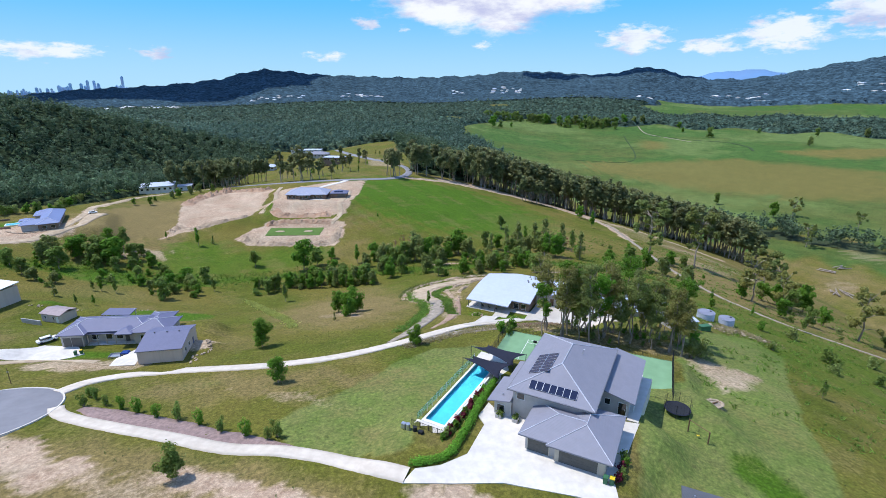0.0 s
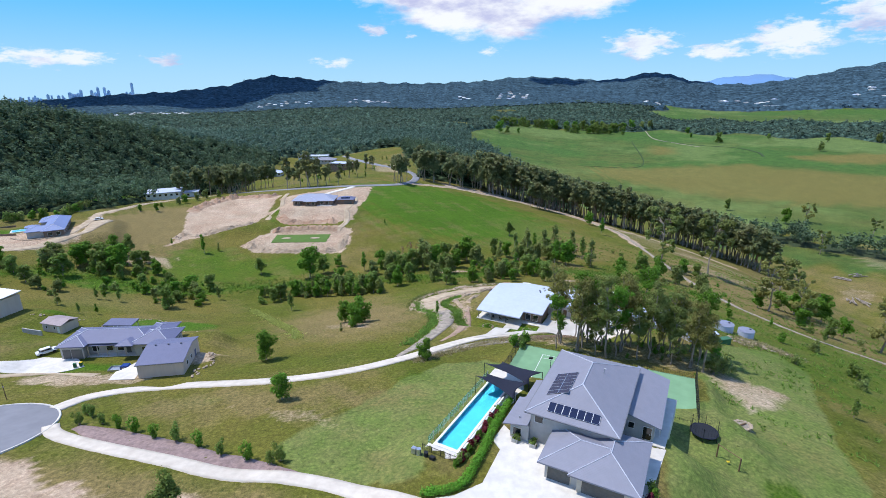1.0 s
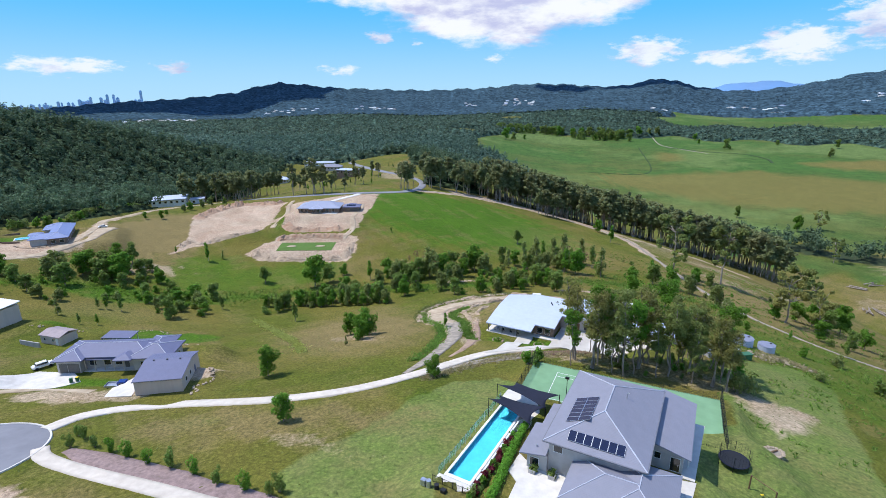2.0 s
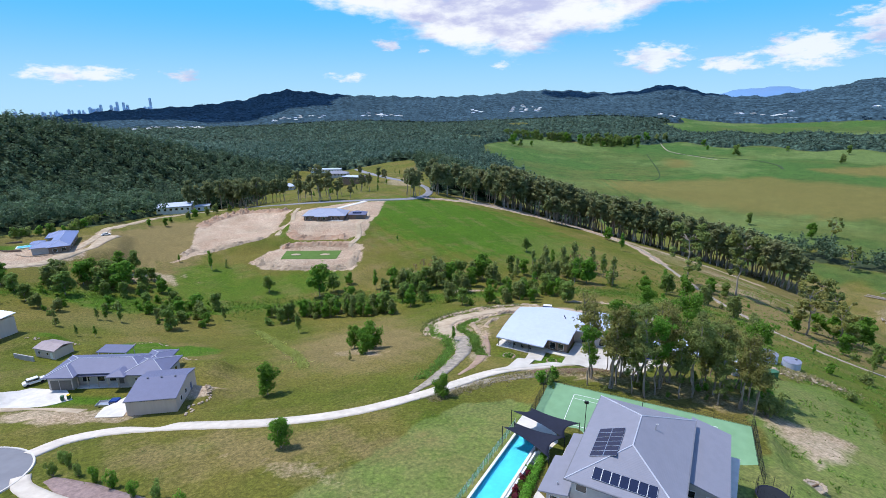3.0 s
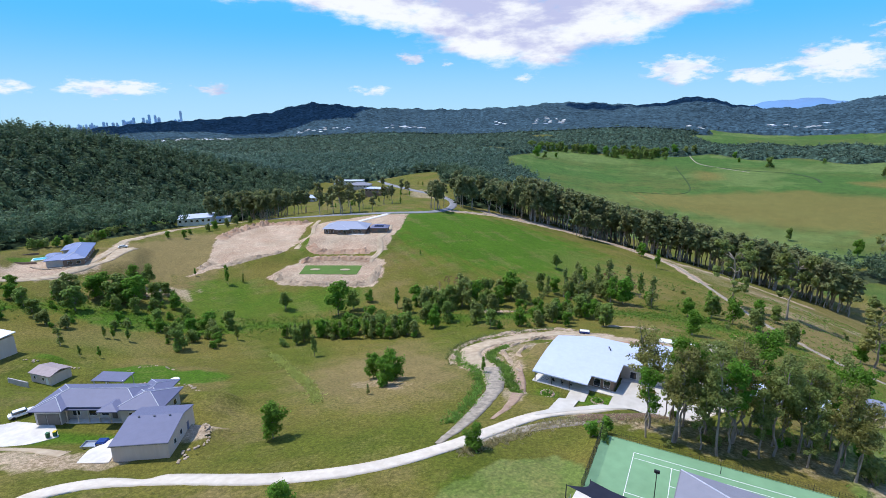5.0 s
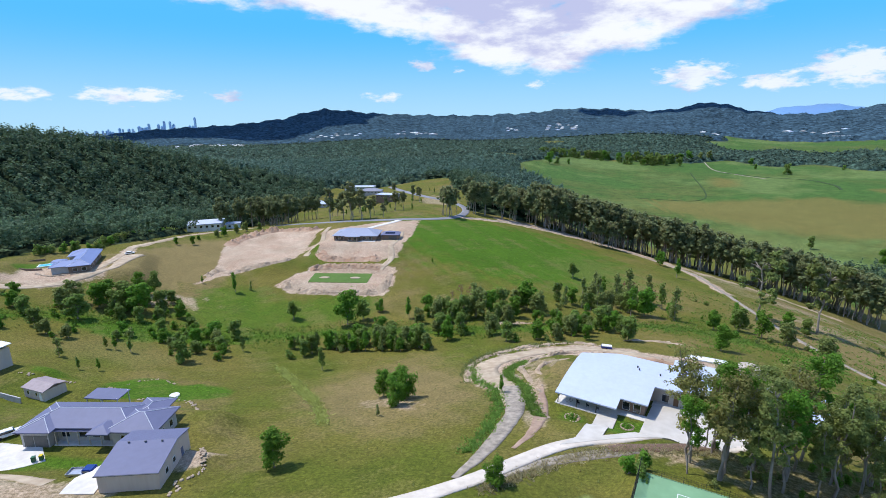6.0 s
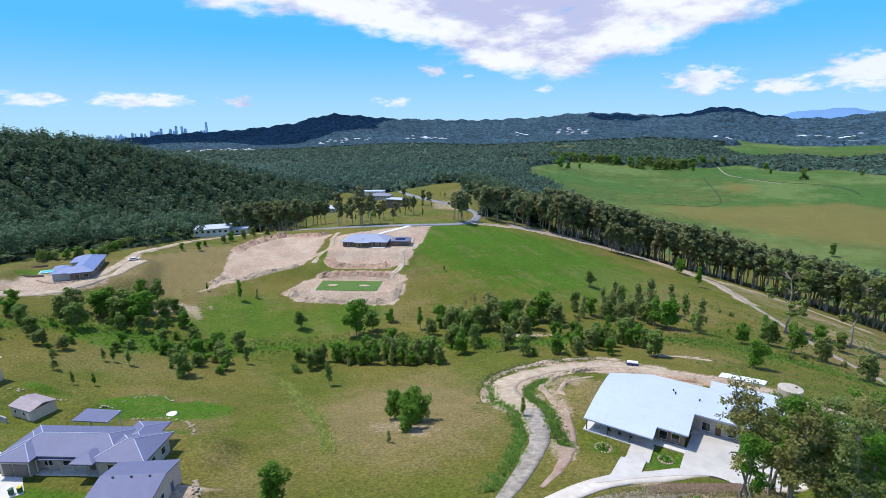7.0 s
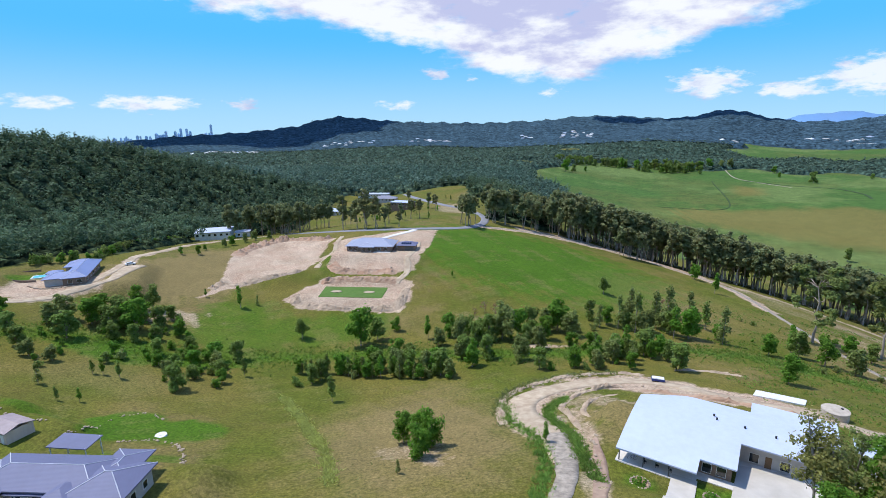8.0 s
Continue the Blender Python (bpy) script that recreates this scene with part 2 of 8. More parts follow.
M["window"] = material("window_glass", (0.02, 0.025, 0.03), 0.08, scale=2, spec=0.8)
M["panel"] = material("solar_cells", (0.012, 0.016, 0.045), 0.15, scale=5, spec=0.6)
M["alu"] = material("aluminium", (0.6, 0.6, 0.62), 0.35, 0.8, scale=3)
M["pool_tile"] = material("aqua_pool_tile", (0.09, 0.52, 0.66), 0.4, color2=(0.07, 0.45, 0.60), scale=1.5)
M["court"] = material("green_court", (0.195, 0.345, 0.190), 0.85, color2=(0.17, 0.31, 0.165), scale=0.5)
M["tank_concrete"] = material("beige_tank_concrete", (0.52, 0.45, 0.36), 0.9, color2=(0.40, 0.34, 0.27), scale=0.8, bump=0.2)
M["yard_concrete"] = material("cream_yard_concrete", (0.56, 0.52, 0.46), 0.9, color2=(0.48, 0.44, 0.38), scale=0.4, detail=8, blotch=0.4)
M["timber"] = material("timber", (0.18, 0.11, 0.06), 0.7, scale=3, stretch=(1, 1, 0.2))
M["bark"] = material("pale_bark", (0.40, 0.34, 0.28), 0.9, color2=(0.22, 0.18, 0.15), scale=1.5, stretch=(1, 1, 0.25))
M["clay"] = material("pale_sandy_clay", (0.47, 0.36, 0.25), 0.95, color2=(0.31, 0.225, 0.15), scale=0.5, detail=9, bump=0.8, bump_scale=1.2, blotch=0.6)
M["red_clay"] = material("reddish_cut_clay", (0.36, 0.215, 0.135), 0.95, color2=(0.44, 0.31, 0.21), scale=0.3, detail=9, bump=0.8, bump_scale=0.8, blotch=0.6)
M["turf"] = material("mown_turf", (0.075, 0.150, 0.022), 0.95, color2=(0.100, 0.165, 0.035), scale=0.7, detail=8)
M["rock"] = material("tan_rock", (0.45, 0.36, 0.26), 0.9, color2=(0.28, 0.21, 0.15), scale=1.2, bump=0.5)
M["blue_paint"] = material("blue_car_paint", (0.01, 0.04, 0.22), 0.25, scale=3, spec=0.6)
M["rubber"] = material("tyre_rubber", (0.02, 0.02, 0.02), 0.9, scale=5)
M["yellow"] = material("yellow_plastic", (0.75, 0.55, 0.03), 0.5, scale=3)
M["green_plastic"] = material("green_plastic", (0.05, 0.16, 0.08), 0.5, scale=3)
M["red_leaf"] = leaf_material("red_foliage", (0.22, 0.03, 0.05))
M["leaf_gum"] = leaf_material("gum_leaves", (0.290, 0.350, 0.105), translucent=0.55, blotch=0.6)
M["leaf_olive"] = leaf_material("olive_gum_leaves", (0.375, 0.375, 0.115), translucent=0.55, blotch=0.6)
M["leaf_green"] = leaf_material("bright_leaves", (0.170, 0.340, 0.040), translucent=0.58)
M["leaf_dark"] = leaf_material("dark_leaves", (0.235, 0.335, 0.075), translucent=0.55, blotch=0.6)
M["leaf_hedge"] = leaf_material("hedge_leaves", (0.20, 0.44, 0.05))
M["leaf_forest"] = leaf_material("forest_leaves", (0.122, 0.188, 0.098), island=0.2, translucent=0.35, blotch=0.9, scale=0.6)
# Farther woods turn bluer: distance haze is put into their base colours.
M["leaf_slope"] = leaf_material("slope_forest_leaves", (0.125, 0.205, 0.145), island=0.18, translucent=0.35, blotch=0.9, scale=0.4)
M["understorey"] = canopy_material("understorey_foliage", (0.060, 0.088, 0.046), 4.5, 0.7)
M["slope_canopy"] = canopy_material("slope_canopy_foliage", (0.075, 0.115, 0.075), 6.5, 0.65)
M["plain_canopy"] = canopy_material("hazed_plain_foliage", (0.066, 0.110, 0.082), 11.0, 0.55)
M["hill_canopy"] = canopy_material("hazed_hill_foliage", (0.056, 0.100, 0.130), 13.0, 0.34, 0.35)
M["leaf_plain"] = leaf_material("hazed_plain_leaves", (0.118, 0.178, 0.118), island=0.16, translucent=0.35, blotch=0.9, scale=0.3)
M["leaf_far"] = leaf_material("hazed_forest_leaves", (0.082, 0.138, 0.165), island=0.12, tint=0.05, translucent=0.35, blotch=0.6, scale=0.2)
M["leaf_belt"] = leaf_material("grey_gum_leaves", (0.260, 0.295, 0.125), translucent=0.5, blotch=0.7)
M["leaf_belt_olive"] = leaf_material("olive_grey_gum_leaves", (0.295, 0.310, 0.135), translucent=0.5, blotch=0.7)
M["dead_twigs"] = leaf_material("dead_reddish_twigs", (0.26, 0.13, 0.09))
M["grass_tuft"] = leaf_material("dry_grass_blades", (0.42, 0.36, 0.19))
M["meadow_tuft"] = leaf_material("meadow_blades", (0.24, 0.27, 0.09))
M["swale_tuft"] = leaf_material("swale_blades", (0.46, 0.48, 0.13))
M["green_grass"] = leaf_material("reed_blades", (0.20, 0.33, 0.06))
# Distance haze is painted into the mountain and tower colours.
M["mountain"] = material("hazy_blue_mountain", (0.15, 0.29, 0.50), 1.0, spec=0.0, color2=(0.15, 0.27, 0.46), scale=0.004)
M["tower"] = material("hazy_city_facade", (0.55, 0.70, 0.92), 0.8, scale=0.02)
M["cloud"] = material("cloud_white", (0.9, 0.9, 0.92), 1.0, scale=0.01)

# ---- terrain ----
GRID_X, GRID_Y, GRID_STEP = -280.0, -30.0, 70.0
HEIGHTS = np.array([
    [2, 4, 5, 5, 3, -5, -19, -33, -47],
    [-6, -3, 3, 5, 10, -1, -27, -42, -56],
    [-13, -11, -4, -11, -2, -7, -34, -51, -69],
    [-14, -14, -26, -37, -21, -18, -38, -61, -86],
    [-12, -11, -37, -40, -36, -39, -45, -68, -98],
    [-21, -20, -28, -13, -30, -46, -49, -72, -101],
    [-34, -30, -23, -13, -26, -42, -55, -76, -97],
    [-44, -42, -33, -19, -26, -46, -66, -82, -94],
    [-49, -49, -42, -26, -30, -54, -79, -89, -89],
], float)


def smooth(t):
    t = np.clip(t, 0, 1)
    return t * t * (3 - 2 * t)


def spline_weights(u, n):
    i = np.clip(np.floor(u).astype(int), 1, n - 3)
    f = u - i
    return i, ((1 - f) ** 3 / 6, (3 * f ** 3 - 6 * f ** 2 + 4) / 6, (-3 * f ** 3 + 3 * f ** 2 + 3 * f + 1) / 6, f ** 3 / 6)


def hills(x, y):
    n = len(HEIGHTS)
    i, wx = spline_weights((np.clip(x, -270, 270) - GRID_X) / GRID_STEP, n)
    j, wy = spline_weights((np.clip(y, -25, 520) - GRID_Y) / GRID_STEP, n)
    z = 0
    for a in range(4):
        for b in range(4):
            z = z + wx[a] * wy[b] * HEIGHTS[j + b - 1, i + a - 1]
    return z


RIDGE_AZ = [-75, -50, -38.5, -31.6, -26.4, -22.6, -20.3, -18.3, -16.3, -12.7, -9.1, -6, -2.9, 0.8, 3.2, 6.8, 9.1, 12, 14.9, 17.6, 19.1, 20.9, 22.7, 24.6, 27, 29.6, 31.6, 33.6, 36, 42, 50, 70]
RIDGE_Z = [-40, -30, -24, 14, 41, 63, 96, 113, 104, 87, 74, 67, 71, 84, 86, 104, 102, 98, 88, 92, 112, 126, 103, 76, 66, 72, 88, 104, 132, 185, 200, 130]


def far_land(x, y):
    d = np.hypot(x, y)
    az = np.degrees(np.arctan2(x, y))
    right = smooth((az + 2) / 16)
    base = -52 + right * (-40 + 42 * smooth((d - 900) / 1900))
    # forested hill across the valley
    base = base + 86 * np.exp(-((x + 480) / 190) ** 2 - ((y - 440) / 340) ** 2)
    # skyline ridge: height of the crest by azimuth
    crest = np.interp(az, RIDGE_AZ, RIDGE_Z) - 10 + 3.5 * np.sin(az * 2.3) + 2.5 * np.sin(az * 5.1 + 1)
    g = np.exp(-((d - 3300) / 640) ** 2)
    base = base * (1 - g) + crest * g
    base = base + 26 * np.exp(-((az - 14) / 10) ** 2 - ((d - 2200) / 420) ** 2) + 12 * np.exp(-((az - 3) / 5) ** 2 - ((d - 2300) / 300) ** 2)
    base = base + 9 * np.sin(x * 0.006 + 1) * np.sin(y * 0.005) * smooth((d - 900) / 500) * (1 - right * (d < 1900))
    return base


# level building sites: centre x, y, half sizes, turn, height, soft edge
PADS = [
    (17.7, 64.8, 12.9, 12.9, -27, 4.65, 7), (6.2, 55.1, 12.0, 5.3, -20, 4.7, 7), (4.0, 71.3, 1.9, 9.6, -29, 3.4, 1.6),
    (28.3, 88.8, 18.6, 9.6, -23.3, -1.75, 3.5), (40, 71.5, 5, 5, 0, -0.6, 6), (35.0, 44.0, 8, 5, -27, 1.5, 6),
    (-82, 117, 18, 9, 4, -10.9, 7), (-64.5, 103.5, 7, 6.5, -10, -7.2, 5), (-114, 139, 7, 5, -10, -15.5, 6), (-140, 144, 12, 8, -10, -15.2, 6),
    (25, 141, 19, 13, -20, -11.9, 6), (-86, 279.5, 23, 8, 0, -29.6, 6), (-84, 327, 24, 10, 0, -20.6, 8), (-140, 318, 20, 26, -8, -25.6, 12),
    (-203, 252, 22, 16, 30, -17.4, 10), (-238, 400, 22, 14, 20, -32.5, 12),
]


def ground_z(x, y):
    x, y = np.asarray(x, float), np.asarray(y, float)
    limit = 470 + 260 * np.exp(-((x + 110) / 130) ** 2)
    over = np.hypot(np.maximum(np.abs(x + 10) - 250, 0), np.maximum(y - limit, 0))
    w = smooth(over / 190)
    z = hills(x, y) * (1 - w) + far_land(x, y) * w
    for cx, cy, hx, hy, turn, h, soft in PADS:
        c, s = math.cos(radians(turn)), math.sin(radians(turn))
        u, v = (x - cx) * c + (y - cy) * s, -(x - cx) * s + (y - cy) * c
        out = np.hypot(np.maximum(np.abs(u) - hx, 0), np.maximum(np.abs(v) - hy, 0))
        k = 1 - smooth(out / soft)
        z = z * (1 - k) + h * k
    return z


def gz(x, y):
    return float(ground_z(x, y))


def line_distance(x, y, pts):
    best = np.full(np.shape(x), 1e9)
    for (x0, y0), (x1, y1) in zip(pts, pts[1:]):
        dx, dy = x1 - x0, y1 - y0
        t = np.clip(((x - x0) * dx + (y - y0) * dy) / (dx * dx + dy * dy), 0, 1)
        best = np.minimum(best, np.hypot(x - x0 - t * dx, y - y0 - t * dy))
    return best


def wobble(x, y, s=1.0, seed=0.0):
    """Cheap smooth noise of about unit size."""
    a = np.sin(x * 0.11 * s + seed) * np.cos(y * 0.13 * s - seed * 2) + 0.6 * np.sin(x * 0.31 * s + y * 0.23 * s + seed * 3) + 0.4 * np.sin(y * 0.71 * s - x * 0.53 * s + seed)
    return a / 1.6


# plan lines used by the ground, the roads and the planting
UPPER_DRIVE = [(-72.5, 82), (-70, 87.5), (-62.5, 91), (-51, 92), (-36, 92), (-22, 95.4), (-11, 102), (-3.5, 108.5), (3.4, 114.5), (9.4, 118), (16, 120), (24, 123), (34, 125.3), (48, 127)]
LOWER_DRIVE = [(-67.9, 75.4), (-65.6, 72.9), (-60.5, 70.3), (-52.4, 67.2), (-41, 63.2), (-31, 59.6), (-22.5, 58.6), (-14.2, 56.2), (-9.5, 53.9), (-4.6, 52.2)]
GRAVEL_LOOP = [(-12.5, 103.5), (-8.6, 111.4), (-4.7, 122.5), (-1.6, 137), (-2.6, 152), (-7.2, 161), (-8.8, 170.5), (-4.5, 180), (6, 187.6), (20.7, 192.4), (31, 190.5), (41, 182.5), (49, 178.5), (57, 174.5), (70, 165)]
HILL_ROAD = [(-176, 409), (-149, 397), (-106, 380), (-78, 376), (-50, 387), (-34, 410), (-30, 443), (-36, 478), (-52, 520), (-80, 560), (-118, 640), (-150, 720)]
RIDGE_TRACK = [(-30, 408), (0, 422), (30, 426), (62, 428), (90, 425), (113, 402), (127, 380), (128, 340), (127, 300), (124, 250), (121, 203), (124, 190), (127, 180), (136, 171), (150, 166), (170, 160)]
LEFT_ROAD = [(-300, 205), (-240, 212), (-206, 216), (-195, 226), (-192, 240), (-194, 256), (-200, 275), (-210, 295), (-210, 315), (-212, 345), (-205, 372), (-185, 400)]
CREEK = [(-190, 190), (-160, 205), (-125, 205), (-100, 215), (-75, 222), (-50, 226), (-20, 222), (10, 225), (40, 235), (75, 240), (110, 215)]


def axis_steps(lo, hi, step, far_lo, far_hi):
    a = list(np.arange(lo, hi, step))
    for end, sign in ((far_hi, 1), (far_lo, -1)):
        p, s, extra = (a[-1] if sign > 0 else a[0]), step, []
        while (p - end) * sign < 0:
            s = min(s * 1.09, 24 if 0 < p < 1600 else 60)
            p += sign * s
            extra.append(p)
        a = a + extra if sign > 0 else extra[::-1] + a
    return np.array(a)


def ellipse(x, y, cx, cy, rx, ry, turn=0.0, soft=0.3, wob=0.15, seed=0.0):
    c, s = math.cos(radians(turn)), math.sin(radians(turn))
    u, v = ((x - cx) * c + (y - cy) * s) / rx, (-(x - cx) * s + (y - cy) * c) / ry
    return smooth((1 + wob * wobble(x, y, 3, seed) - np.hypot(u, v)) / soft)


def box_mask(x, y, cx, cy, hx, hy, turn=0.0, soft=2.0, wob=0.6):
    c, s = math.cos(radians(turn)), math.sin(radians(turn))
    u, v = (x - cx) * c + (y - cy) * s, -(x - cx) * s + (y - cy) * c
    out = np.maximum(np.abs(u) - hx, np.abs(v) - hy) + wob * wobble(x, y, 4)
    return smooth(0.5 - out / soft)


def poly_mask(x, y, poly, soft=2.0, wob=0.8):
    """1 inside a closed outline, with an uneven edge."""
    inside = np.zeros(np.shape(x), bool)
    for (x0, y0), (x1, y1) in zip(poly, poly[1:] + poly[:1]):
        cross = ((y0 > y) != (y1 > y)) & (x < (x1 - x0) * (y - y0) / (y1 - y0 + 1e-9) + x0)
        inside ^= cross
    d = line_distance(x, y, poly + poly[:1])
    return smooth(0.5 - (np.where(inside, -d, d) + wob * wobble(x, y, 4)) / soft)


# outlines of bare, mown and lush ground
CUT = [(-152, 258), (-153, 280), (-162, 301), (-169, 316), (-171, 336), (-168, 355), (-158, 371), (-136, 368), (-121, 362), (-123, 344), (-117.5, 311), (-118, 303), (-125, 288), (-138, 283), (-147, 273)]
HOUSE_EARTH = [(-119, 352), (-110, 358), (-84, 367), (-58, 377), (-57, 345), (-59, 325), (-60, 304), (-70, 298.5), (-98, 299), (-108, 309), (-113, 335)]
LAWN_EARTH = [(-117, 270), (-107, 262), (-60, 262), (-56, 275), (-59, 292), (-70, 295), (-105, 295)]
LAWN_LEFT = [(-21, 58.5), (-25.5, 63.6), (-24.8, 69.4), (-22.3, 73), (-18.4, 76.4), (-13.6, 82.9), (-9.2, 90.4), (-1.5, 98), (8, 100), (12, 92), (2, 78), (-4, 62), (-5, 56)]
LAWN_RIGHT = [(24, 48), (30, 66), (36, 80), (46, 84), (52, 100), (60, 116), (71.7, 127.4), (90, 132), (91.8, 119.9), (75.8, 95), (65.5, 76), (61.3, 65.2), (50, 44)]
CLAY_PATCH = [(53, 108), (60, 102.5), (68, 100), (70.5, 96), (63, 88), (55, 84.5), (53, 92), (54.9, 97)]
HOLLOW_LEFT = [(-168, 196), (-152, 209), (-140, 211), (-124, 204), (-112, 208), (-100, 214), (-98, 206), (-118, 197), (-128, 195), (-137, 190), (-150, 192)]
HOLLOW_SLOPE = [(-142, 221), (-146, 258), (-121, 268), (-104, 250), (-90, 258), (-60, 262), (-62, 240), (-90, 226), (-118, 212)]
BACK_GARDEN = [(-103, 141), (-112, 152), (-108, 161), (-100, 162), (-90, 155), (-87, 147), (-94, 145)]
RIDGE_EARTH = [(64, 432), (93, 431), (117, 409), (136, 392), (152, 384), (176, 368), (205, 352)]
LUSH_SPOT = [(43.5, 63.2), (41.5, 58.1), (42.8, 54.9), (45, 50), (50, 52), (49.5, 58), (47.9, 63)]


OCHRE = [(255, 965), (362, 955), (446, 976), (586, 998), (616, 940), (740, 840), (640, 600), (440, 640), (330, 720), (250, 860)]
EAST_OCHRE = [(700, 1085), (930, 1110), (1000, 1060), (822, 969), (742, 987)]
BROWN_SPOT = [(487, 1276), (545, 1232), (484, 1117), (436, 1121)]


def field_mask(x, y):
    """Open pasture of the valley, 0 to 1."""
    d, az = np.hypot(x, y), np.degrees(np.arctan2(x, y))
    edge = np.interp(d, [500, 700, 900, 1100, 1300, 1500, 1800], [17, 13, 7, 1.5, 2.2, 4.5, 8.5]) + 0.5 * np.sin(d * 0.013)
    m = smooth((az - edge) / 0.8) * smooth((d - 600 - 12 * np.sin(az * 1.3)) / 16) * smooth((1690 + 45 * np.sin(az * 0.9) - d) / 30)
    m2 = smooth((az - 21 - np.sin(d * 0.02)) / 1.2) * smooth((d - 1960 - 40 * np.sin(az)) / 30) * smooth((2460 - d) / 50)
    m = np.maximum(m, smooth((az - 24) / 5) * smooth((d - 505 - 12 * np.sin(az * 1.7)) / 25) * smooth((575 - d) / 20))
    return np.maximum(m, m2)


def wooded(x, y):
    d, az = np.hypot(x, y), np.degrees(np.arctan2(x, y))
    w = (x < -252) & (y > 232 + 0.1 * (x + 252))
    w |= (x < -222) & (y > 300) & (x > -260) | (x < -205) & (y > 425)
    w |= (d > 610) & (az < 14)
    w |= (d > 1200)
    w |= (x > -30) & (x < 25 + 0.1 * (y - 445)) & (y > 447) & (d < 1200)
    w |= (az > 24) & (d > 560 + 8 * np.sin(az * 3)) & (d < 605 + 14 * np.sin(az * 2))
    w &= field_mask(x, y) < 0.4
    w &= ~((np.abs(x + 125 + 0.12 * (y - 500)) < 84) & (y > 380) & (y < 745))
    w &= ~((np.hypot(x + 226, y - 402) < 24) | ((x > 230) & (d < 520)))
    w &= line_distance(x, y, LEFT_ROAD) > 9
    for a, dd, r in ((1, 1500, 45), (10, 1400, 60), (12.5, 1560, 60), (-24, 2050, 40), (6, 2100, 50)):
        cx, cy = dd * math.sin(radians(a)), dd * math.cos(radians(a))
        w &= np.hypot(x - cx, (y - cy) * 0.6) > r
    return w


def ground_sheet():
    xs, ys = axis_steps(-250, 250, 1.7, -4300, 4300), axis_steps(-40, 470, 1.7, -400, 4900)
    X, Y = np.meshgrid(xs, ys)
    x, y = X.ravel(), Y.ravel()
    z = ground_z(x, y) + 0.10 * wobble(x, y, 6) * (np.hypot(x, y) < 500)
    # ground under the sealed strips sits just below them
    nx, ny = len(xs), len(ys)
    idx = np.arange(nx * ny).reshape(ny, nx)
    quads = np.stack([idx[:-1, :-1], idx[:-1, 1:], idx[1:, 1:], idx[1:, :-1]], -1).reshape(-1, 4)
    me = bpy.data.meshes.new("ground")
    me.vertices.add(len(x))
    me.vertices.foreach_set("co", np.stack([x, y, z], 1).astype(np.float32).ravel())
    me.loops.add(quads.size)
    me.loops.foreach_set("vertex_index", quads.ravel().astype(np.int32))
    me.polygons.add(len(quads))
    me.polygons.foreach_set("loop_start", np.arange(0, quads.size, 4, dtype=np.int32))
    me.polygons.foreach_set("use_smooth", np.ones(len(quads), bool))
    me.update(calc_edges=True)
    w1, w2 = wobble(x, y, 1.0, 1.3), wobble(x, y, 2.6, 4.0)
    near = (np.hypot(x, y) < 560).astype(float)
    dirt, lush, dry, floor = (np.zeros(len(x)) for _ in range(4))
    mx = lambda a, b: np.maximum(a, b)
    # bare earth
    dirt = mx(dirt, smooth((3.4 + 1.2 * w2 - line_distance(x, y, LEFT_ROAD)) / 1.5) * 0.9)
    dirt = mx(dirt, smooth((5.5 + 1.5 * w2 - line_distance(x, y, RIDGE_TRACK)) / 3) * 0.9 * (y > 330))
    dirt = mx(dirt, smooth((2.0 + 0.8 * w2 - line_distance(x, y, RIDGE_TRACK)) / 1.5) * 0.85)
    dirt = mx(dirt, smooth((4.6 + 2.2 * w2 - line_distance(x, y, GRAVEL_LOOP[5:])) / 3) * 0.9)
    dirt = mx(dirt, smooth((3.0 + w2 - line_distance(x, y, [(-112, 352), (-118, 320), (-128, 296)])) / 2))
    dirt = mx(dirt, smooth((9 + 3 * w2 - line_distance(x, y, [(0, 429), (55, 437), (92, 432), (118, 406)])) / 5) * 0.92)
    dirt = mx(dirt, ellipse(x, y, 160, 292, 34, 40, 0, 0.8, 0.4) * 0.42)
    dirt = mx(dirt, ellipse(x, y, 150, 225, 36, 40, 0, 0.8, 0.4, 2) * 0.3)
    dirt = mx(dirt, ellipse(x, y, -33, 146, 13, 10, 20, 0.8, 0.4, 4) * 0.42)
    dirt = mx(dirt, ellipse(x, y, -60, 190, 20, 8, 0, 0.8, 0.4, 6) * 0.3)
    dirt = mx(dirt, ellipse(x, y, -150, 236, 22, 12, 20, 0.6, 0.4, 6) * 0.55)
    dirt = mx(dirt, ellipse(x, y, -24, 262, 20, 9, 0, 0.8, 0.4, 3) * 0.36)
    dirt = mx(dirt, smooth((7.5 + 2.5 * w2 - line_distance(x, y, [(-2, 150), (-6, 160), (-8, 170), (-3, 181), (8, 189), (22, 193), (34, 189)])) / 4) * 0.75)
    dirt = mx(dirt, ellipse(x, y, 175, 330, 62, 26, -25, 0.8) * 0.42)
    dirt = mx(dirt, ellipse(x, y, -205, 236, 26, 22, 20, 0.4) * 0.75)
    dirt = mx(dirt, ellipse(x, y, -60, 520, 26, 60, 15, 0.5) * 0.5)
    dirt = mx(dirt, ellipse(x, y, 35, 184, 40, 9, -18, 0.4) * 0.8)
    dirt = mx(dirt, ellipse(x, y, 49, 77.5, 3.5, 3, 0, 0.6) * 0.5)
    dirt = mx(dirt, ellipse(x, y, -80, 97.5, 19, 5.5, 6, 0.5, 0.3, 2) * 0.6)
    dirt = mx(dirt, ellipse(x, y, -66, 61, 34, 6, -22, 0.6, 0.4, 1) * 0.75)
    dirt = mx(dirt, ellipse(x, y, -20, 49, 42, 3.2, -16, 0.6, 0.4, 3) * 0.8)
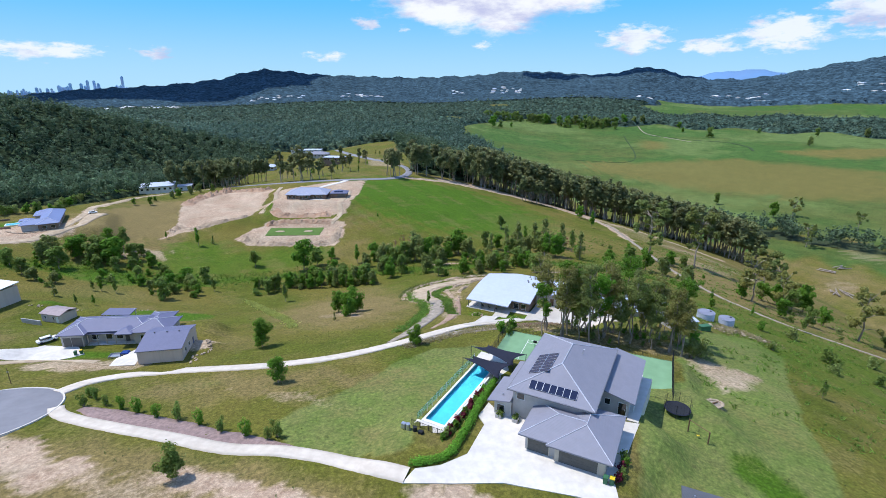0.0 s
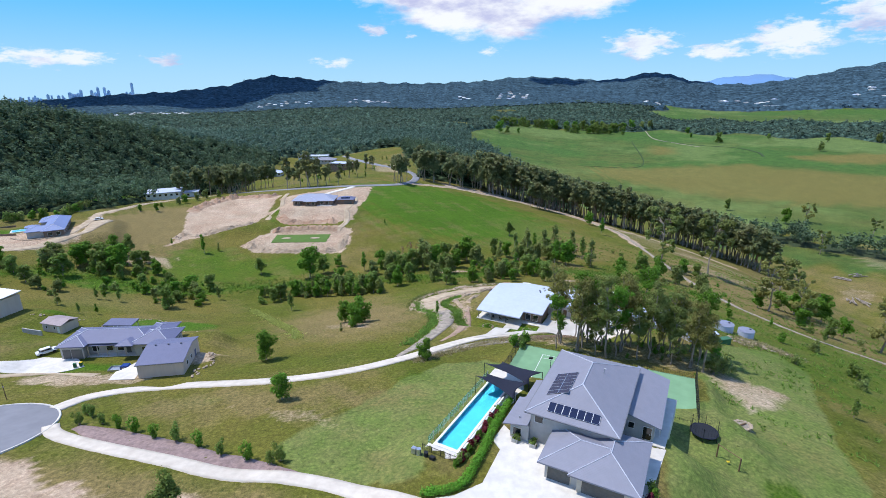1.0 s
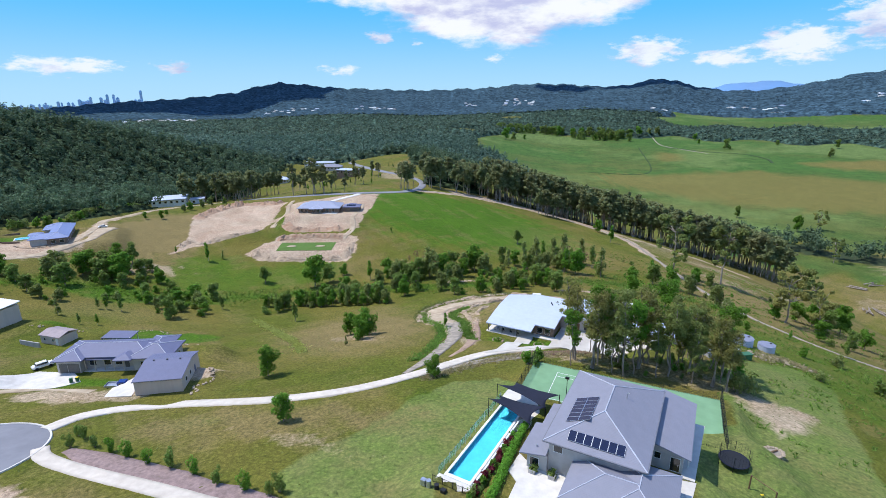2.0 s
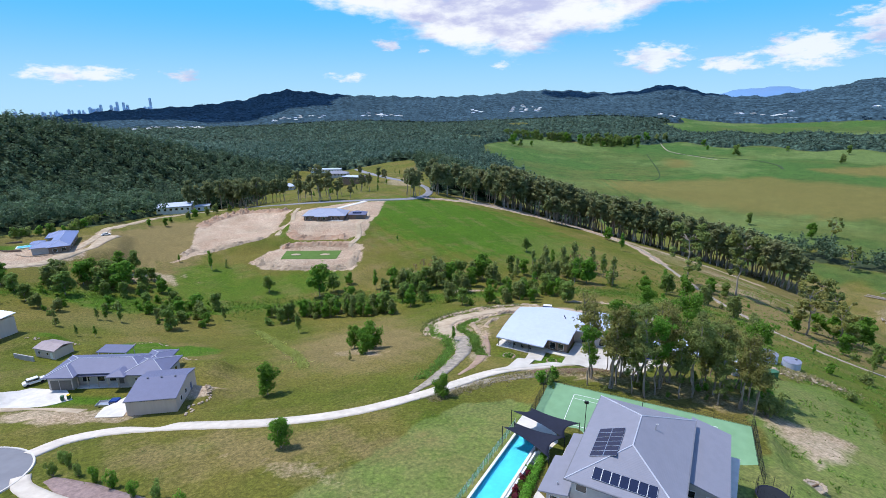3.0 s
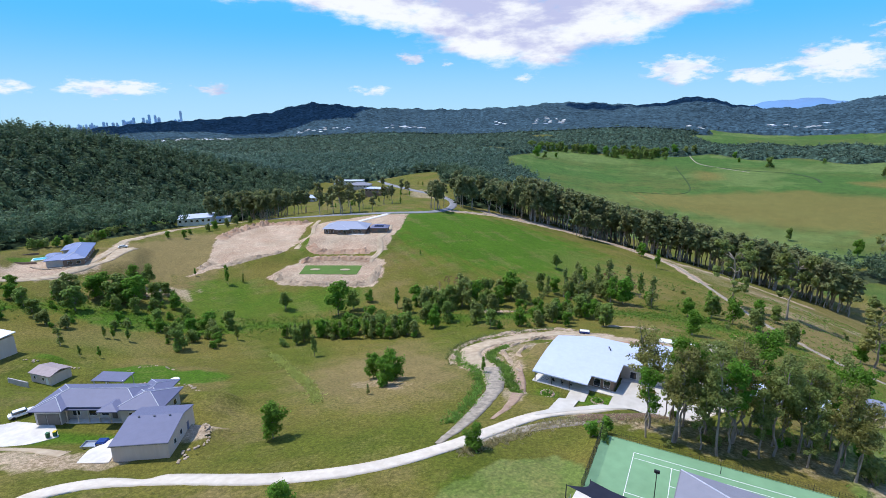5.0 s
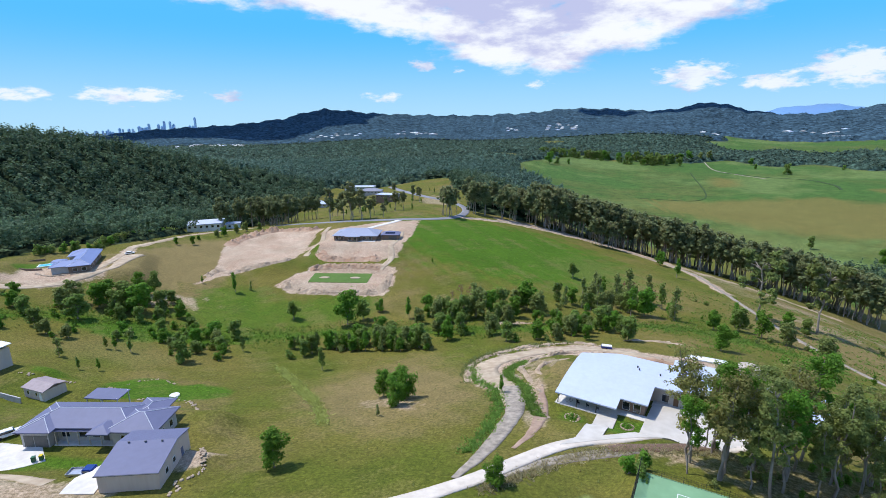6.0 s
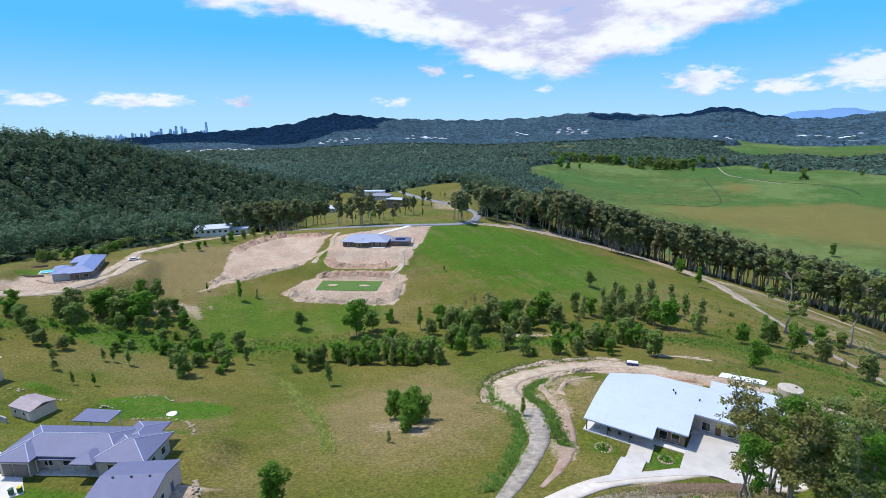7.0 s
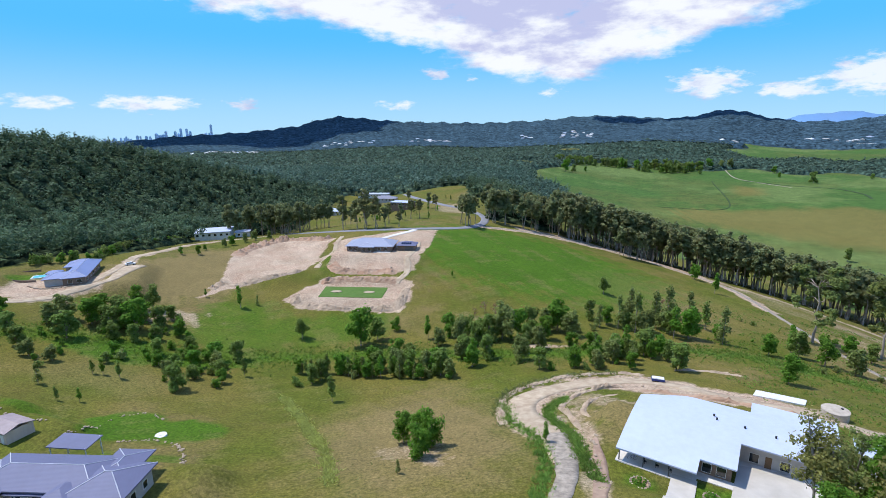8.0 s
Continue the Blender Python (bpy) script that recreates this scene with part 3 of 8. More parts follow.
    dirt = mx(dirt, ellipse(x, y, 5, 47, 12, 4, -16, 0.6, 0.4, 5) * 0.75)
    dirt = mx(dirt, ellipse(x, y, -28, 142, 9, 8, 0, 0.8, 0.4) * 0.55)
    dirt = mx(dirt, ellipse(x, y, 2, 131, 4.0, 14, -5, 0.6, 0.3) * 0.55)
    dirt = mx(dirt, ellipse(x, y, -58, 108, 4.5, 5, 0, 0.5, 0.5) * 0.7)
    dirt = mx(dirt, ellipse(x, y, 0, 232, 16, 3.5, 5, 0.6) * 0.8)
    dirt = mx(dirt, ellipse(x, y, 18, 116, 20, 2.6, -14, 0.6, 0.4) * 0.55)
    dirt = mx(dirt, ellipse(x, y, -28, 76, 26, 3.5, -20, 0.9, 0.6, 7) * 0.42)
    dirt = mx(dirt, ellipse(x, y, 4, 150, 3.2, 24, 0, 0.6, 0.4, 7) * 0.6)
    dirt = mx(dirt, ellipse(x, y, 12, 172, 16, 9, -10, 0.6, 0.5, 8) * 0.5)
    dirt = mx(dirt, ellipse(x, y, 200, 300, 26, 18, 0, 0.8, 0.5, 3) * 0.5)
    dirt = mx(dirt, ellipse(x, y, 150, 373, 56, 16, -25, 0.6, 0.4, 4) * 0.42)
    dirt = mx(dirt, ellipse(x, y, -38, 50, 30, 5, -16, 0.8, 0.5, 11) * 0.5)
    dirt = mx(dirt, ellipse(x, y, 143, 352, 24, 42, 18, 0.6, 0.4, 14) * 0.36)
    dirt = mx(dirt, poly_mask(x, y, CUT, 2.5, 1.0))
    dirt = mx(dirt, poly_mask(x, y, HOUSE_EARTH, 3.0, 1.5) * 0.95)
    dirt = mx(dirt, poly_mask(x, y, LAWN_EARTH, 3.0, 1.4) * 0.95)
    dirt = mx(dirt, poly_mask(x, y, CLAY_PATCH, 6.0, 2.0) * 0.62)
    # lush and mown patches
    lush = mx(lush, poly_mask(x, y, LUSH_SPOT, 2.5, 0.6) * 0.95)
    lush = mx(lush, ellipse(x, y, -221, 250, 11, 9, 20, 0.2, 0.05) * 0.6)
    lush = mx(lush, ellipse(x, y, -108, 326, 6, 30, -8, 0.6, 0.3) * 0.7)
    lush = mx(lush, smooth((1.5 + 0.7 * w2 - line_distance(x, y, [(-84, 190), (-77, 183), (-66, 169), (-58, 157), (-49, 143), (-42, 128)])) / 1.5) * 0.45)
    lush = mx(lush, ellipse(x, y, -101, 152, 7, 8, 0, 0.5, 0.2) * 0.85)
    lush = mx(lush, ellipse(x, y, -124, 150, 9, 3, 0, 0.5, 0.2) * 0.7)
    lush = mx(lush, box_mask(x, y, -85, 133, 9, 6, 4, 2.0, 0.4) * 0.6)
    lush = mx(lush, box_mask(x, y, -83, 108.5, 8, 2.0, 4, 1.2, 0.3) * 0.8)
    lush = mx(lush, ellipse(x, y, 0, 350, 110, 82, -12, 0.6, 0.2) * 1.0)
    lush = mx(lush, ellipse(x, y, -105, 240, 60, 24, 8, 0.7, 0.3) * 0.55)
    lush = mx(lush, smooth((9 + 4 * w1 - line_distance(x, y, CREEK)) / 8) * 0.8)
    lush = mx(lush, ellipse(x, y, -87, 153, 11, 9, 0, 0.3) * 0.9)
    lush = mx(lush, ellipse(x, y, -45, 83, 9, 4, 0, 0.8, 0.5) * 0.8)
    lush = mx(lush, ellipse(x, y, -31, 82, 3.5, 3, 0, 0.8) * 0.8)
    lush = mx(lush, ellipse(x, y, -9, 91, 9, 5, 25, 0.9, 0.5) * 0.45)
    lush = mx(lush, box_mask(x, y, 18.6, 128, 5, 6, -26, 1.5, 0.2) * 0.9)
    lush = mx(lush, ellipse(x, y, 9.6, 133, 4.5, 3, -26, 0.6, 0.3) * 0.8)
    lush = mx(lush, ellipse(x, y, -225, 246, 9, 6, 20, 0.3) * 0.8)
    lush = mx(lush, poly_mask(x, y, HOLLOW_LEFT, 5.0, 2.0) * 0.9)
    lush = mx(lush, poly_mask(x, y, HOLLOW_SLOPE, 10.0, 4.0) * 0.6)
    lush = mx(lush, poly_mask(x, y, BACK_GARDEN, 2.0, 0.6) * 0.95)
    dirt = mx(dirt, smooth((9 + 5 * w2 - line_distance(x, y, RIDGE_EARTH)) / 6) * 0.62)
    # dry, straw-coloured ground
    dry = mx(dry, smooth(0.35 + 0.55 * w1 + 0.25 * w2) * 0.40 * near)
    dry = mx(dry, ellipse(x, y, -172, 288, 42, 75, -14, 0.5) * 0.95)
    dry = mx(dry, ellipse(x, y, -32, 152, 40, 46, 20, 0.8) * 0.9)
    dry = mx(dry, ellipse(x, y, -40, 50, 70, 14, -16, 0.6) * 0.8)
    dry = mx(dry, ellipse(x, y, -34, 82, 44, 11, 0, 0.8, 0.4) * 0.72)
    dry = mx(dry, ellipse(x, y, 150, 240, 60, 110, 10, 0.6) * 0.7)
    dry = mx(dry, ellipse(x, y, 75, 320, 90, 60, -30, 0.7) * 0.35)
    dry = mx(dry, ellipse(x, y, -130, 180, 50, 20, 0, 0.8) * 0.45)
    d, az = np.hypot(x, y), np.degrees(np.arctan2(x, y))
    field = field_mask(x, y)
    dry = mx(dry, field * smooth((0.3 + 0.9 * wobble(x, y, 0.12, 2) + 0.4 * wobble(x, y, 0.5, 5) + 0.9 * np.exp(-((d - 930) / 110) ** 2)) / 1.2) * 0.26)
    dry = mx(dry, field * (0.25 + 0.75 * smooth((az - 8) / 12)) * smooth((d - 640) / 60) * smooth((1080 + 60 * np.sin(az * 0.5) - d) / 130) * (0.55 + 0.25 * wobble(x, y, 0.25, 3)))
    dry = dry * (1 - 0.7 * field) + field * 0.12
    dry = mx(dry, field * poly_mask(x, y, OCHRE, 60, 20) * 0.72)
    dry = mx(dry, field * poly_mask(x, y, EAST_OCHRE, 40, 12) * 0.8)
    dry = mx(dry, field * poly_mask(x, y, BROWN_SPOT, 50, 10) * 0.75)
    lush = lush * (1 - field)
    dry = mx(dry, ellipse(x, y, 12, 156, 16, 22, 0, 0.7, 0.4) * 0.7)
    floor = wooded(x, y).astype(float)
    dry = mx(dry, (1 - field) * ellipse(x, y, 285, 345, 130, 130, 0, 0.4, 0.3) * (0.45 + 0.3 * wobble(x, y, 0.8, 2)))
    dirt = mx(dirt, ellipse(x, y, 375, 420, 40, 26, 30, 0.5, 0.4, 5) * 0.4)
    dirt = mx(dirt, ellipse(x, y, 300, 352, 26, 18, 30, 0.6, 0.5, 8) * 0.4)
    dirt = mx(dirt, ellipse(x, y, 43, 110, 30, 11, -14, 0.5, 0.3) * 0.40)
    lush = mx(lush, ellipse(x, y, 122, 125, 50, 75, 15, 0.4, 0.2) * 0.5)
    lush = mx(lush, ellipse(x, y, 60, 60, 14, 40, 8, 0.8, 0.2) * 0.25)
    lawn = poly_mask(x, y, LAWN_LEFT, 2.5, 0.8)
    lawn = mx(lawn, poly_mask(x, y, LAWN_RIGHT, 2.5, 0.7) * 0.9)
    dry = np.where(lawn > 0.3, dry * 0.55 + 0.22 * smooth(0.4 + 0.8 * wobble(x, y, 2.2, 7)), dry)
    att = me.color_attributes.new("cover", "FLOAT_COLOR", "POINT")
    att.data.foreach_set("color", np.stack([dirt, lush, dry, floor], 1).astype(np.float32).ravel())
    # third channel: how much painted haze the forest floor gets, by distance
    att = me.color_attributes.new("extra", "FLOAT_COLOR", "POINT")
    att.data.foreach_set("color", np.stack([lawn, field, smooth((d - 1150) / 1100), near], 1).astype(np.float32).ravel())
    ob = new("ground", me)
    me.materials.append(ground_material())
    return tagged(ob, "rolling grass slopes with bare earth patches and valley pasture", "ground", kind="structure")


def ground_material():
    m = bpy.data.materials.new("grass_and_earth")
    m.use_nodes = True
    nt = m.node_tree
    N, L = nt.nodes.new, nt.links.new
    b = nt.nodes["Principled BSDF"]
    b.inputs["Roughness"].default_value, b.inputs["Specular IOR Level"].default_value = 0.95, 0.1
    tc = N("ShaderNodeTexCoord")

    def nz(s, d=6, r=0.6):
        n = N("ShaderNodeTexNoise")
        n.inputs["Scale"].default_value, n.inputs["Detail"].default_value, n.inputs["Roughness"].default_value = s, d, r
        L(tc.outputs["Object"], n.inputs["Vector"])
        return n.outputs["Fac"]

    def mp(v, a, c, lo=0.0, hi=1.0):
        n = N("ShaderNodeMapRange")
        L(v, n.inputs["Value"])
        n.inputs["From Min"].default_value, n.inputs["From Max"].default_value = a, c
        n.inputs["To Min"].default_value, n.inputs["To Max"].default_value = lo, hi
        return n.outputs[0]

    def mixc(f, a, c, mode="MIX"):
        n = N("ShaderNodeMix")
        n.data_type, n.blend_type = "RGBA", mode
        for key, v in (("Factor", f), ("A", a), ("B", c)):
            if isinstance(v, tuple):
                n.inputs[key].default_value = (*v, 1)
            elif isinstance(v, (int, float)):
                n.inputs[key].default_value = v
            else:
                L(v, n.inputs[key])
        return n.outputs["Result"]

    def edge(v, noise_out, spread=0.5):
        n = N("ShaderNodeMath")
        n.operation = "MULTIPLY_ADD"
        L(noise_out, n.inputs[0])
        n.inputs[1].default_value = spread
        add = N("ShaderNodeMath")
        add.operation = "ADD"
        L(v, add.inputs[0])
        add.inputs[1].default_value = -0.5 * spread
        L(add.outputs[0], n.inputs[2])
        return n.outputs[0]

    cov, ext = N("ShaderNodeVertexColor"), N("ShaderNodeVertexColor")
    cov.layer_name, ext.layer_name = "cover", "extra"
    sc, se = N("ShaderNodeSeparateColor"), N("ShaderNodeSeparateColor")
    L(cov.outputs["Color"], sc.inputs[0])
    L(ext.outputs["Color"], se.inputs[0])
    fine, mid, big = nz(1.4, 9, 0.72), nz(0.16, 8, 0.66), nz(0.03, 6)
    grass = mixc(mp(mid, 0.35, 0.65), (0.115, 0.128, 0.020), (0.085, 0.104, 0.015))
    grass = mixc(mp(big, 0.4, 0.62), grass, (0.150, 0.130, 0.031))
    grass = mixc(mp(nz(0.021, 8, 0.7), 0.53, 0.66), grass, (0.190, 0.145, 0.060))
    grass = mixc(mp(edge(se.outputs[0], fine, 0.3), 0.3, 0.7), grass, mixc(mp(mid, 0.4, 0.6), (0.140, 0.188, 0.046), (0.170, 0.186, 0.060)))
    pasture = mixc(mp(nz(0.006, 10, 0.72), 0.43, 0.58), (0.062, 0.114, 0.026), (0.104, 0.128, 0.036))
    pasture = mixc(mp(nz(0.0022, 9, 0.68), 0.46, 0.55), pasture, (0.060, 0.126, 0.028))
    pasture = mixc(mp(nz(0.0035, 9, 0.7), 0.50, 0.58), pasture, (0.118, 0.172, 0.052))
    pasture = mixc(0.8, pasture, mixc(mp(nz(0.06, 8, 0.78), 0.32, 0.68), (0.66, 0.68, 0.66), (1.36, 1.32, 1.3)), "MULTIPLY")
    grass = mixc(se.outputs[1], mixc(mp(edge(sc.outputs[1], mid, 0.7), 0.15, 0.85), grass, (0.066, 0.134, 0.011)), pasture)
    grass = mixc(mp(edge(sc.outputs[2], fine, 0.8), 0.2, 0.8), grass, mixc(se.outputs[1], (0.205, 0.158, 0.066), (0.165, 0.142, 0.042)))
    earth = mixc(mp(nz(0.09, 9, 0.7), 0.38, 0.64), (0.45, 0.345, 0.255), (0.34, 0.225, 0.155))
    earth = mixc(mp(fine, 0.45, 0.7), earth, (0.50, 0.395, 0.30))
    bare = mp(edge(sc.outputs[0], fine, 0.5), 0.3, 0.7)
    col = mixc(bare, grass, earth)
    # forest floor, with distance haze mixed in as a bluer colour
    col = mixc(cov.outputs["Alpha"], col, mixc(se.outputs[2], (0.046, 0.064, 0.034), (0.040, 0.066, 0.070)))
    col = mixc(mp(bare, 0, 1, 0.85, 0.45), col, mixc(mp(fine, 0.33, 0.67), (0.56, 0.58, 0.6), (1.44, 1.42, 1.34)), "MULTIPLY")
    rough_amount = mp(se.outputs[0], 0.1, 0.8, 0.75, 0.28)
    col = mixc(rough_amount, col, mixc(mp(nz(6.5, 6, 0.75), 0.32, 0.68), (0.5, 0.51, 0.54), (1.52, 1.5, 1.4)), "MULTIPLY")
    cell = N("ShaderNodeTexVoronoi")
    cell.inputs["Scale"].default_value = 1.9
    L(tc.outputs["Object"], cell.inputs["Vector"])
    col = mixc(mp(bare, 0, 1, 0.5, 0.2), col, mixc(mp(cell.outputs["Distance"], 0.1, 0.75), (1.25, 1.24, 1.18), (0.66, 0.68, 0.7)), "MULTIPLY")
    col = mixc(0.45, col, mixc(mp(nz(0.055, 9, 0.74), 0.36, 0.64), (0.74, 0.78, 0.76), (1.24, 1.18, 1.2)), "MULTIPLY")
    L(col, b.inputs["Base Color"])
    bp = N("ShaderNodeBump")
    bp.inputs["Strength"].default_value, bp.inputs["Distance"].default_value = 0.6, 0.25
    L(nz(2.5, 8, 0.7), bp.inputs["Height"])
    L(bp.outputs[0], b.inputs["Normal"])
    return m


ground = ground_sheet()


# ---- building helpers ----
def mesh_of(name, verts, faces, mat, shade=False):
    me = bpy.data.meshes.new(name)
    me.from_pydata([tuple(v) for v in verts], [], faces)
    me.materials.append(mat)
    if shade:
        me.polygons.foreach_set("use_smooth", [True] * len(me.polygons))
    me.update()
    return me


def part(name, geo, mat, parent, label="", shade=False):
    ob = new(name, geo if isinstance(geo, bpy.types.Mesh) else mesh_of(name, geo[0], geo[1], mat, shade))
    ob.parent = parent
    return tagged(ob, label)


def thing(name, label, category, x, y, z=None, rz=0.0, group=""):
    ob = new(name)
    ob.matrix_world = pose(x, y, gz(x, y) if z is None else z, 0, 0, rz)
    ob.empty_display_size = 0.5
    return tagged(ob, label, category, group)


def join(*geos):
    vs, fs = [], []
    for v, f in geos:
        k = len(vs)
        vs += list(v)
        fs += [tuple(i + k for i in q) for q in f]
    return vs, fs


def boxg(x0, x1, y0, y1, z0, z1):
    v = [(x0, y0, z0), (x1, y0, z0), (x1, y1, z0), (x0, y1, z0), (x0, y0, z1), (x1, y0, z1), (x1, y1, z1), (x0, y1, z1)]
    return v, [(3, 2, 1, 0), (4, 5, 6, 7), (0, 1, 5, 4), (1, 2, 6, 5), (2, 3, 7, 6), (3, 0, 4, 7)]


def bevel_box(x0, x1, y0, y1, z0, z1, b=0.05):
    bm = bmesh.new()
    v, f = boxg(x0, x1, y0, y1, z0, z1)
    vs = [bm.verts.new(p) for p in v]
    for q in f:
        bm.faces.new([vs[i] for i in q])
    bmesh.ops.bevel(bm, geom=list(bm.edges), offset=b, segments=2, affect="EDGES")
    out = ([tuple(v.co) for v in bm.verts], [])
    bm.verts.index_update()
    out = (out[0], [tuple(v.index for v in q.verts) for q in bm.faces])
    bm.free()
    return out


def tube(p0, p1, r0, r1=None, n=8):
    p0, p1, r1 = Vector(p0), Vector(p1), r0 if r1 is None else r1
    a = (p1 - p0).normalized()
    s = a.orthogonal().normalized()
    t = a.cross(s)
    v, f = [], []
    for p, r in ((p0, r0), (p1, r1)):
        for k in range(n):
            c, d = math.cos(6.2832 * k / n), math.sin(6.2832 * k / n)
            v.append(tuple(p + s * (r * c) + t * (r * d)))
    f = [(k, (k + 1) % n, n + (k + 1) % n, n + k) for k in range(n)]
    f += [tuple(range(n))[::-1], tuple(range(n, 2 * n))]
    return v, f


def prism(poly, z0, z1):
    n = len(poly)
    v = [(x, y, z0) for x, y in poly] + [(x, y, z1) for x, y in poly]
    return v, [tuple(range(n))[::-1], tuple(range(n, 2 * n))] + [(k, (k + 1) % n, n + (k + 1) % n, n + k) for k in range(n)]


def hip_roof(x0, x1, y0, y1, z, slope, thick=0.22):
    w, d = x1 - x0, y1 - y0
    h = min(w, d) / 2
    if w >= d:
        r0, r1 = (x0 + h, (y0 + y1) / 2, z + h * slope), (x1 - h, (y0 + y1) / 2, z + h * slope)
    else:
        r0, r1 = ((x0 + x1) / 2, y0 + h, z + h * slope), ((x0 + x1) / 2, y1 - h, z + h * slope)
    v = [(x0, y0, z), (x1, y0, z), (x1, y1, z), (x0, y1, z), r0, r1] + [(x, y, z - thick) for x, y in ((x0, y0), (x1, y0), (x1, y1), (x0, y1))]
    if w >= d:
        f = [(0, 1, 5, 4), (1, 2, 5), (2, 3, 4, 5), (3, 0, 4)]
    else:
        f = [(0, 1, 4), (1, 2, 5, 4), (2, 3, 5), (3, 0, 4, 5)]
    f += [(0, 6, 7, 1), (1, 7, 8, 2), (2, 8, 9, 3), (3, 9, 6, 0), (9, 8, 7, 6)]
    return v, f


def hip_caps(x0, x1, y0, y1, z, slope, r=0.09):
    w, d = x1 - x0, y1 - y0
    h = min(w, d) / 2
    if w >= d:
        a, b = (x0 + h, (y0 + y1) / 2, z + h * slope), (x1 - h, (y0 + y1) / 2, z + h * slope)
        ends = [((x0, y0, z), a), ((x0, y1, z), a), ((x1, y0, z), b), ((x1, y1, z), b), (a, b)]
    else:
        a, b = ((x0 + x1) / 2, y0 + h, z + h * slope), ((x0 + x1) / 2, y1 - h, z + h * slope)
        ends = [((x0, y0, z), a), ((x1, y0, z), a), ((x0, y1, z), b), ((x1, y1, z), b), (a, b)]
    return join(*[tube(p, (q[0], q[1], q[2] + 0.02) if q != p else q, r, r, 5) for p, q in ends if (Vector(p) - Vector(q)).length > 0.1])


def gable_roof(x0, x1, y0, y1, z, rise, ridge=0.5, thick=0.18):
    ym = y0 + (y1 - y0) * ridge
    v = [(x0, y0, z), (x1, y0, z), (x1, ym, z + rise), (x0, ym, z + rise), (x1, y1, z), (x0, y1, z)]
    v += [(a, b, c - thick) for a, b, c in v]
    f = [(0, 1, 2, 3), (3, 2, 4, 5), (7, 6, 9, 8), (8, 9, 11, 10), (0, 6, 7, 1), (5, 4, 10, 11), (1, 7, 8, 2), (2, 8, 10, 4), (0, 3, 9, 6), (3, 5, 11, 9)]
    return v, f


def slope_roof(x0, x1, y0, y1, za, zb, thick=0.18, along="x"):
    z = [za, zb, zb, za] if along == "x" else [za, za, zb, zb]
    c = [(x0, y0), (x1, y0), (x1, y1), (x0, y1)]
    v = [(a, b, h) for (a, b), h in zip(c, z)] + [(a, b, h - thick) for (a, b), h in zip(c, z)]
    return v, [(0, 1, 2, 3), (7, 6, 5, 4), (0, 4, 5, 1), (1, 5, 6, 2), (2, 6, 7, 3), (3, 7, 4, 0)]


def window(parent, x0, x1, z0, z1, y=None, x=None, out=-1, name="window", frame_mat=None, pane_mat=None):
    """A framed window on a wall at y (facing out along y) or at x."""
    fm, pm = frame_mat or M["white"], pane_mat or M["window"]
    t = 0.06

    def bx(a, b, lo, hi, near, far):
        near, far = sorted((near, far))
        return boxg(a, b, near, far, lo, hi) if x is None else boxg(near, far, a, b, lo, hi)
    base = y if x is None else x
    fr = join(bx(x0, x1, z0, z0 + t, base, base + out * 0.07), bx(x0, x1, z1 - t, z1, base, base + out * 0.07),
              bx(x0, x0 + t, z0 + t, z1 - t, base, base + out * 0.07), bx(x1 - t, x1, z0 + t, z1 - t, base, base + out * 0.07))
    w = part(name, fr, fm, parent)
    part("pane", bx(x0 + t, x1 - t, z0 + t, z1 - t, base + out * 0.01, base + out * 0.035), pm, w)
    return w


def smooth_line(pts, step=1.3):
    p = [Vector((a, b, 0)) for a, b in pts]
    p = [2 * p[0] - p[1]] + p + [2 * p[-1] - p[-2]]
    out = []
    for i in range(1, len(p) - 2):
        n = max(2, int((p[i + 1] - p[i]).length / step))
        for k in range(n):
            t = k / n
            a, b, c, d = p[i - 1], p[i], p[i + 1], p[i + 2]
            q = 0.5 * ((2 * b) + (c - a) * t + (2 * a - 5 * b + 4 * c - d) * t * t + (3 * b - a - 3 * c + d) * t ** 3)
            out.append((q.x, q.y))
    return out + [pts[-1]]


def strip(name, pts, width, mat, label, category, lift=0.10, edge=0.0, seed=1, wide=None, across=4):
    """A road or path that follows the ground, with real thickness at its edges."""
    line = np.array(smooth_line(pts))
    tan = np.gradient(line, axis=0)
    tan /= np.linalg.norm(tan, axis=1)[:, None] + 1e-9
    nrm = np.stack([-tan[:, 1], tan[:, 0]], 1)
    rng = np.random.default_rng(seed)
    n = len(line)
    half = np.full(n, width / 2) if wide is None else np.interp(np.linspace(0, 1, n), np.linspace(0, 1, len(wide)), wide) / 2
    wob = lambda: np.convolve(rng.normal(0, 1, n + 8), np.ones(5) / 5, "same")[4:-4] * edge
    el, er = half + wob(), half + wob()
    vs, fs = [], []
    cols = across + 3
    for k in range(n):
        c = line[k]
        for j in range(across + 1):
            t = j / across
            off = -er[k] + (el[k] + er[k]) * t
            q = c + nrm[k] * off
            vs.append((q[0], q[1], gz(q[0], q[1]) + lift))
        for off in (-er[k] - 0.03, el[k] + 0.03):
            q = c + nrm[k] * off
            vs.append((q[0], q[1], gz(q[0], q[1]) - 0.5))
    for k in range(n - 1):
        a, b = k * cols, (k + 1) * cols
        for j in range(across):
            fs.append((a + j, a + j + 1, b + j + 1, b + j)[::-1])
        fs.append((a, b, b + across + 1, a + across + 1)[::-1])
        fs.append((a + across, a + across + 2, b + across + 2, b + across)[::-1])
    ob = new(name, mesh_of(name, vs, fs, mat, True))
    return tagged(ob, label, category, kind="structure")


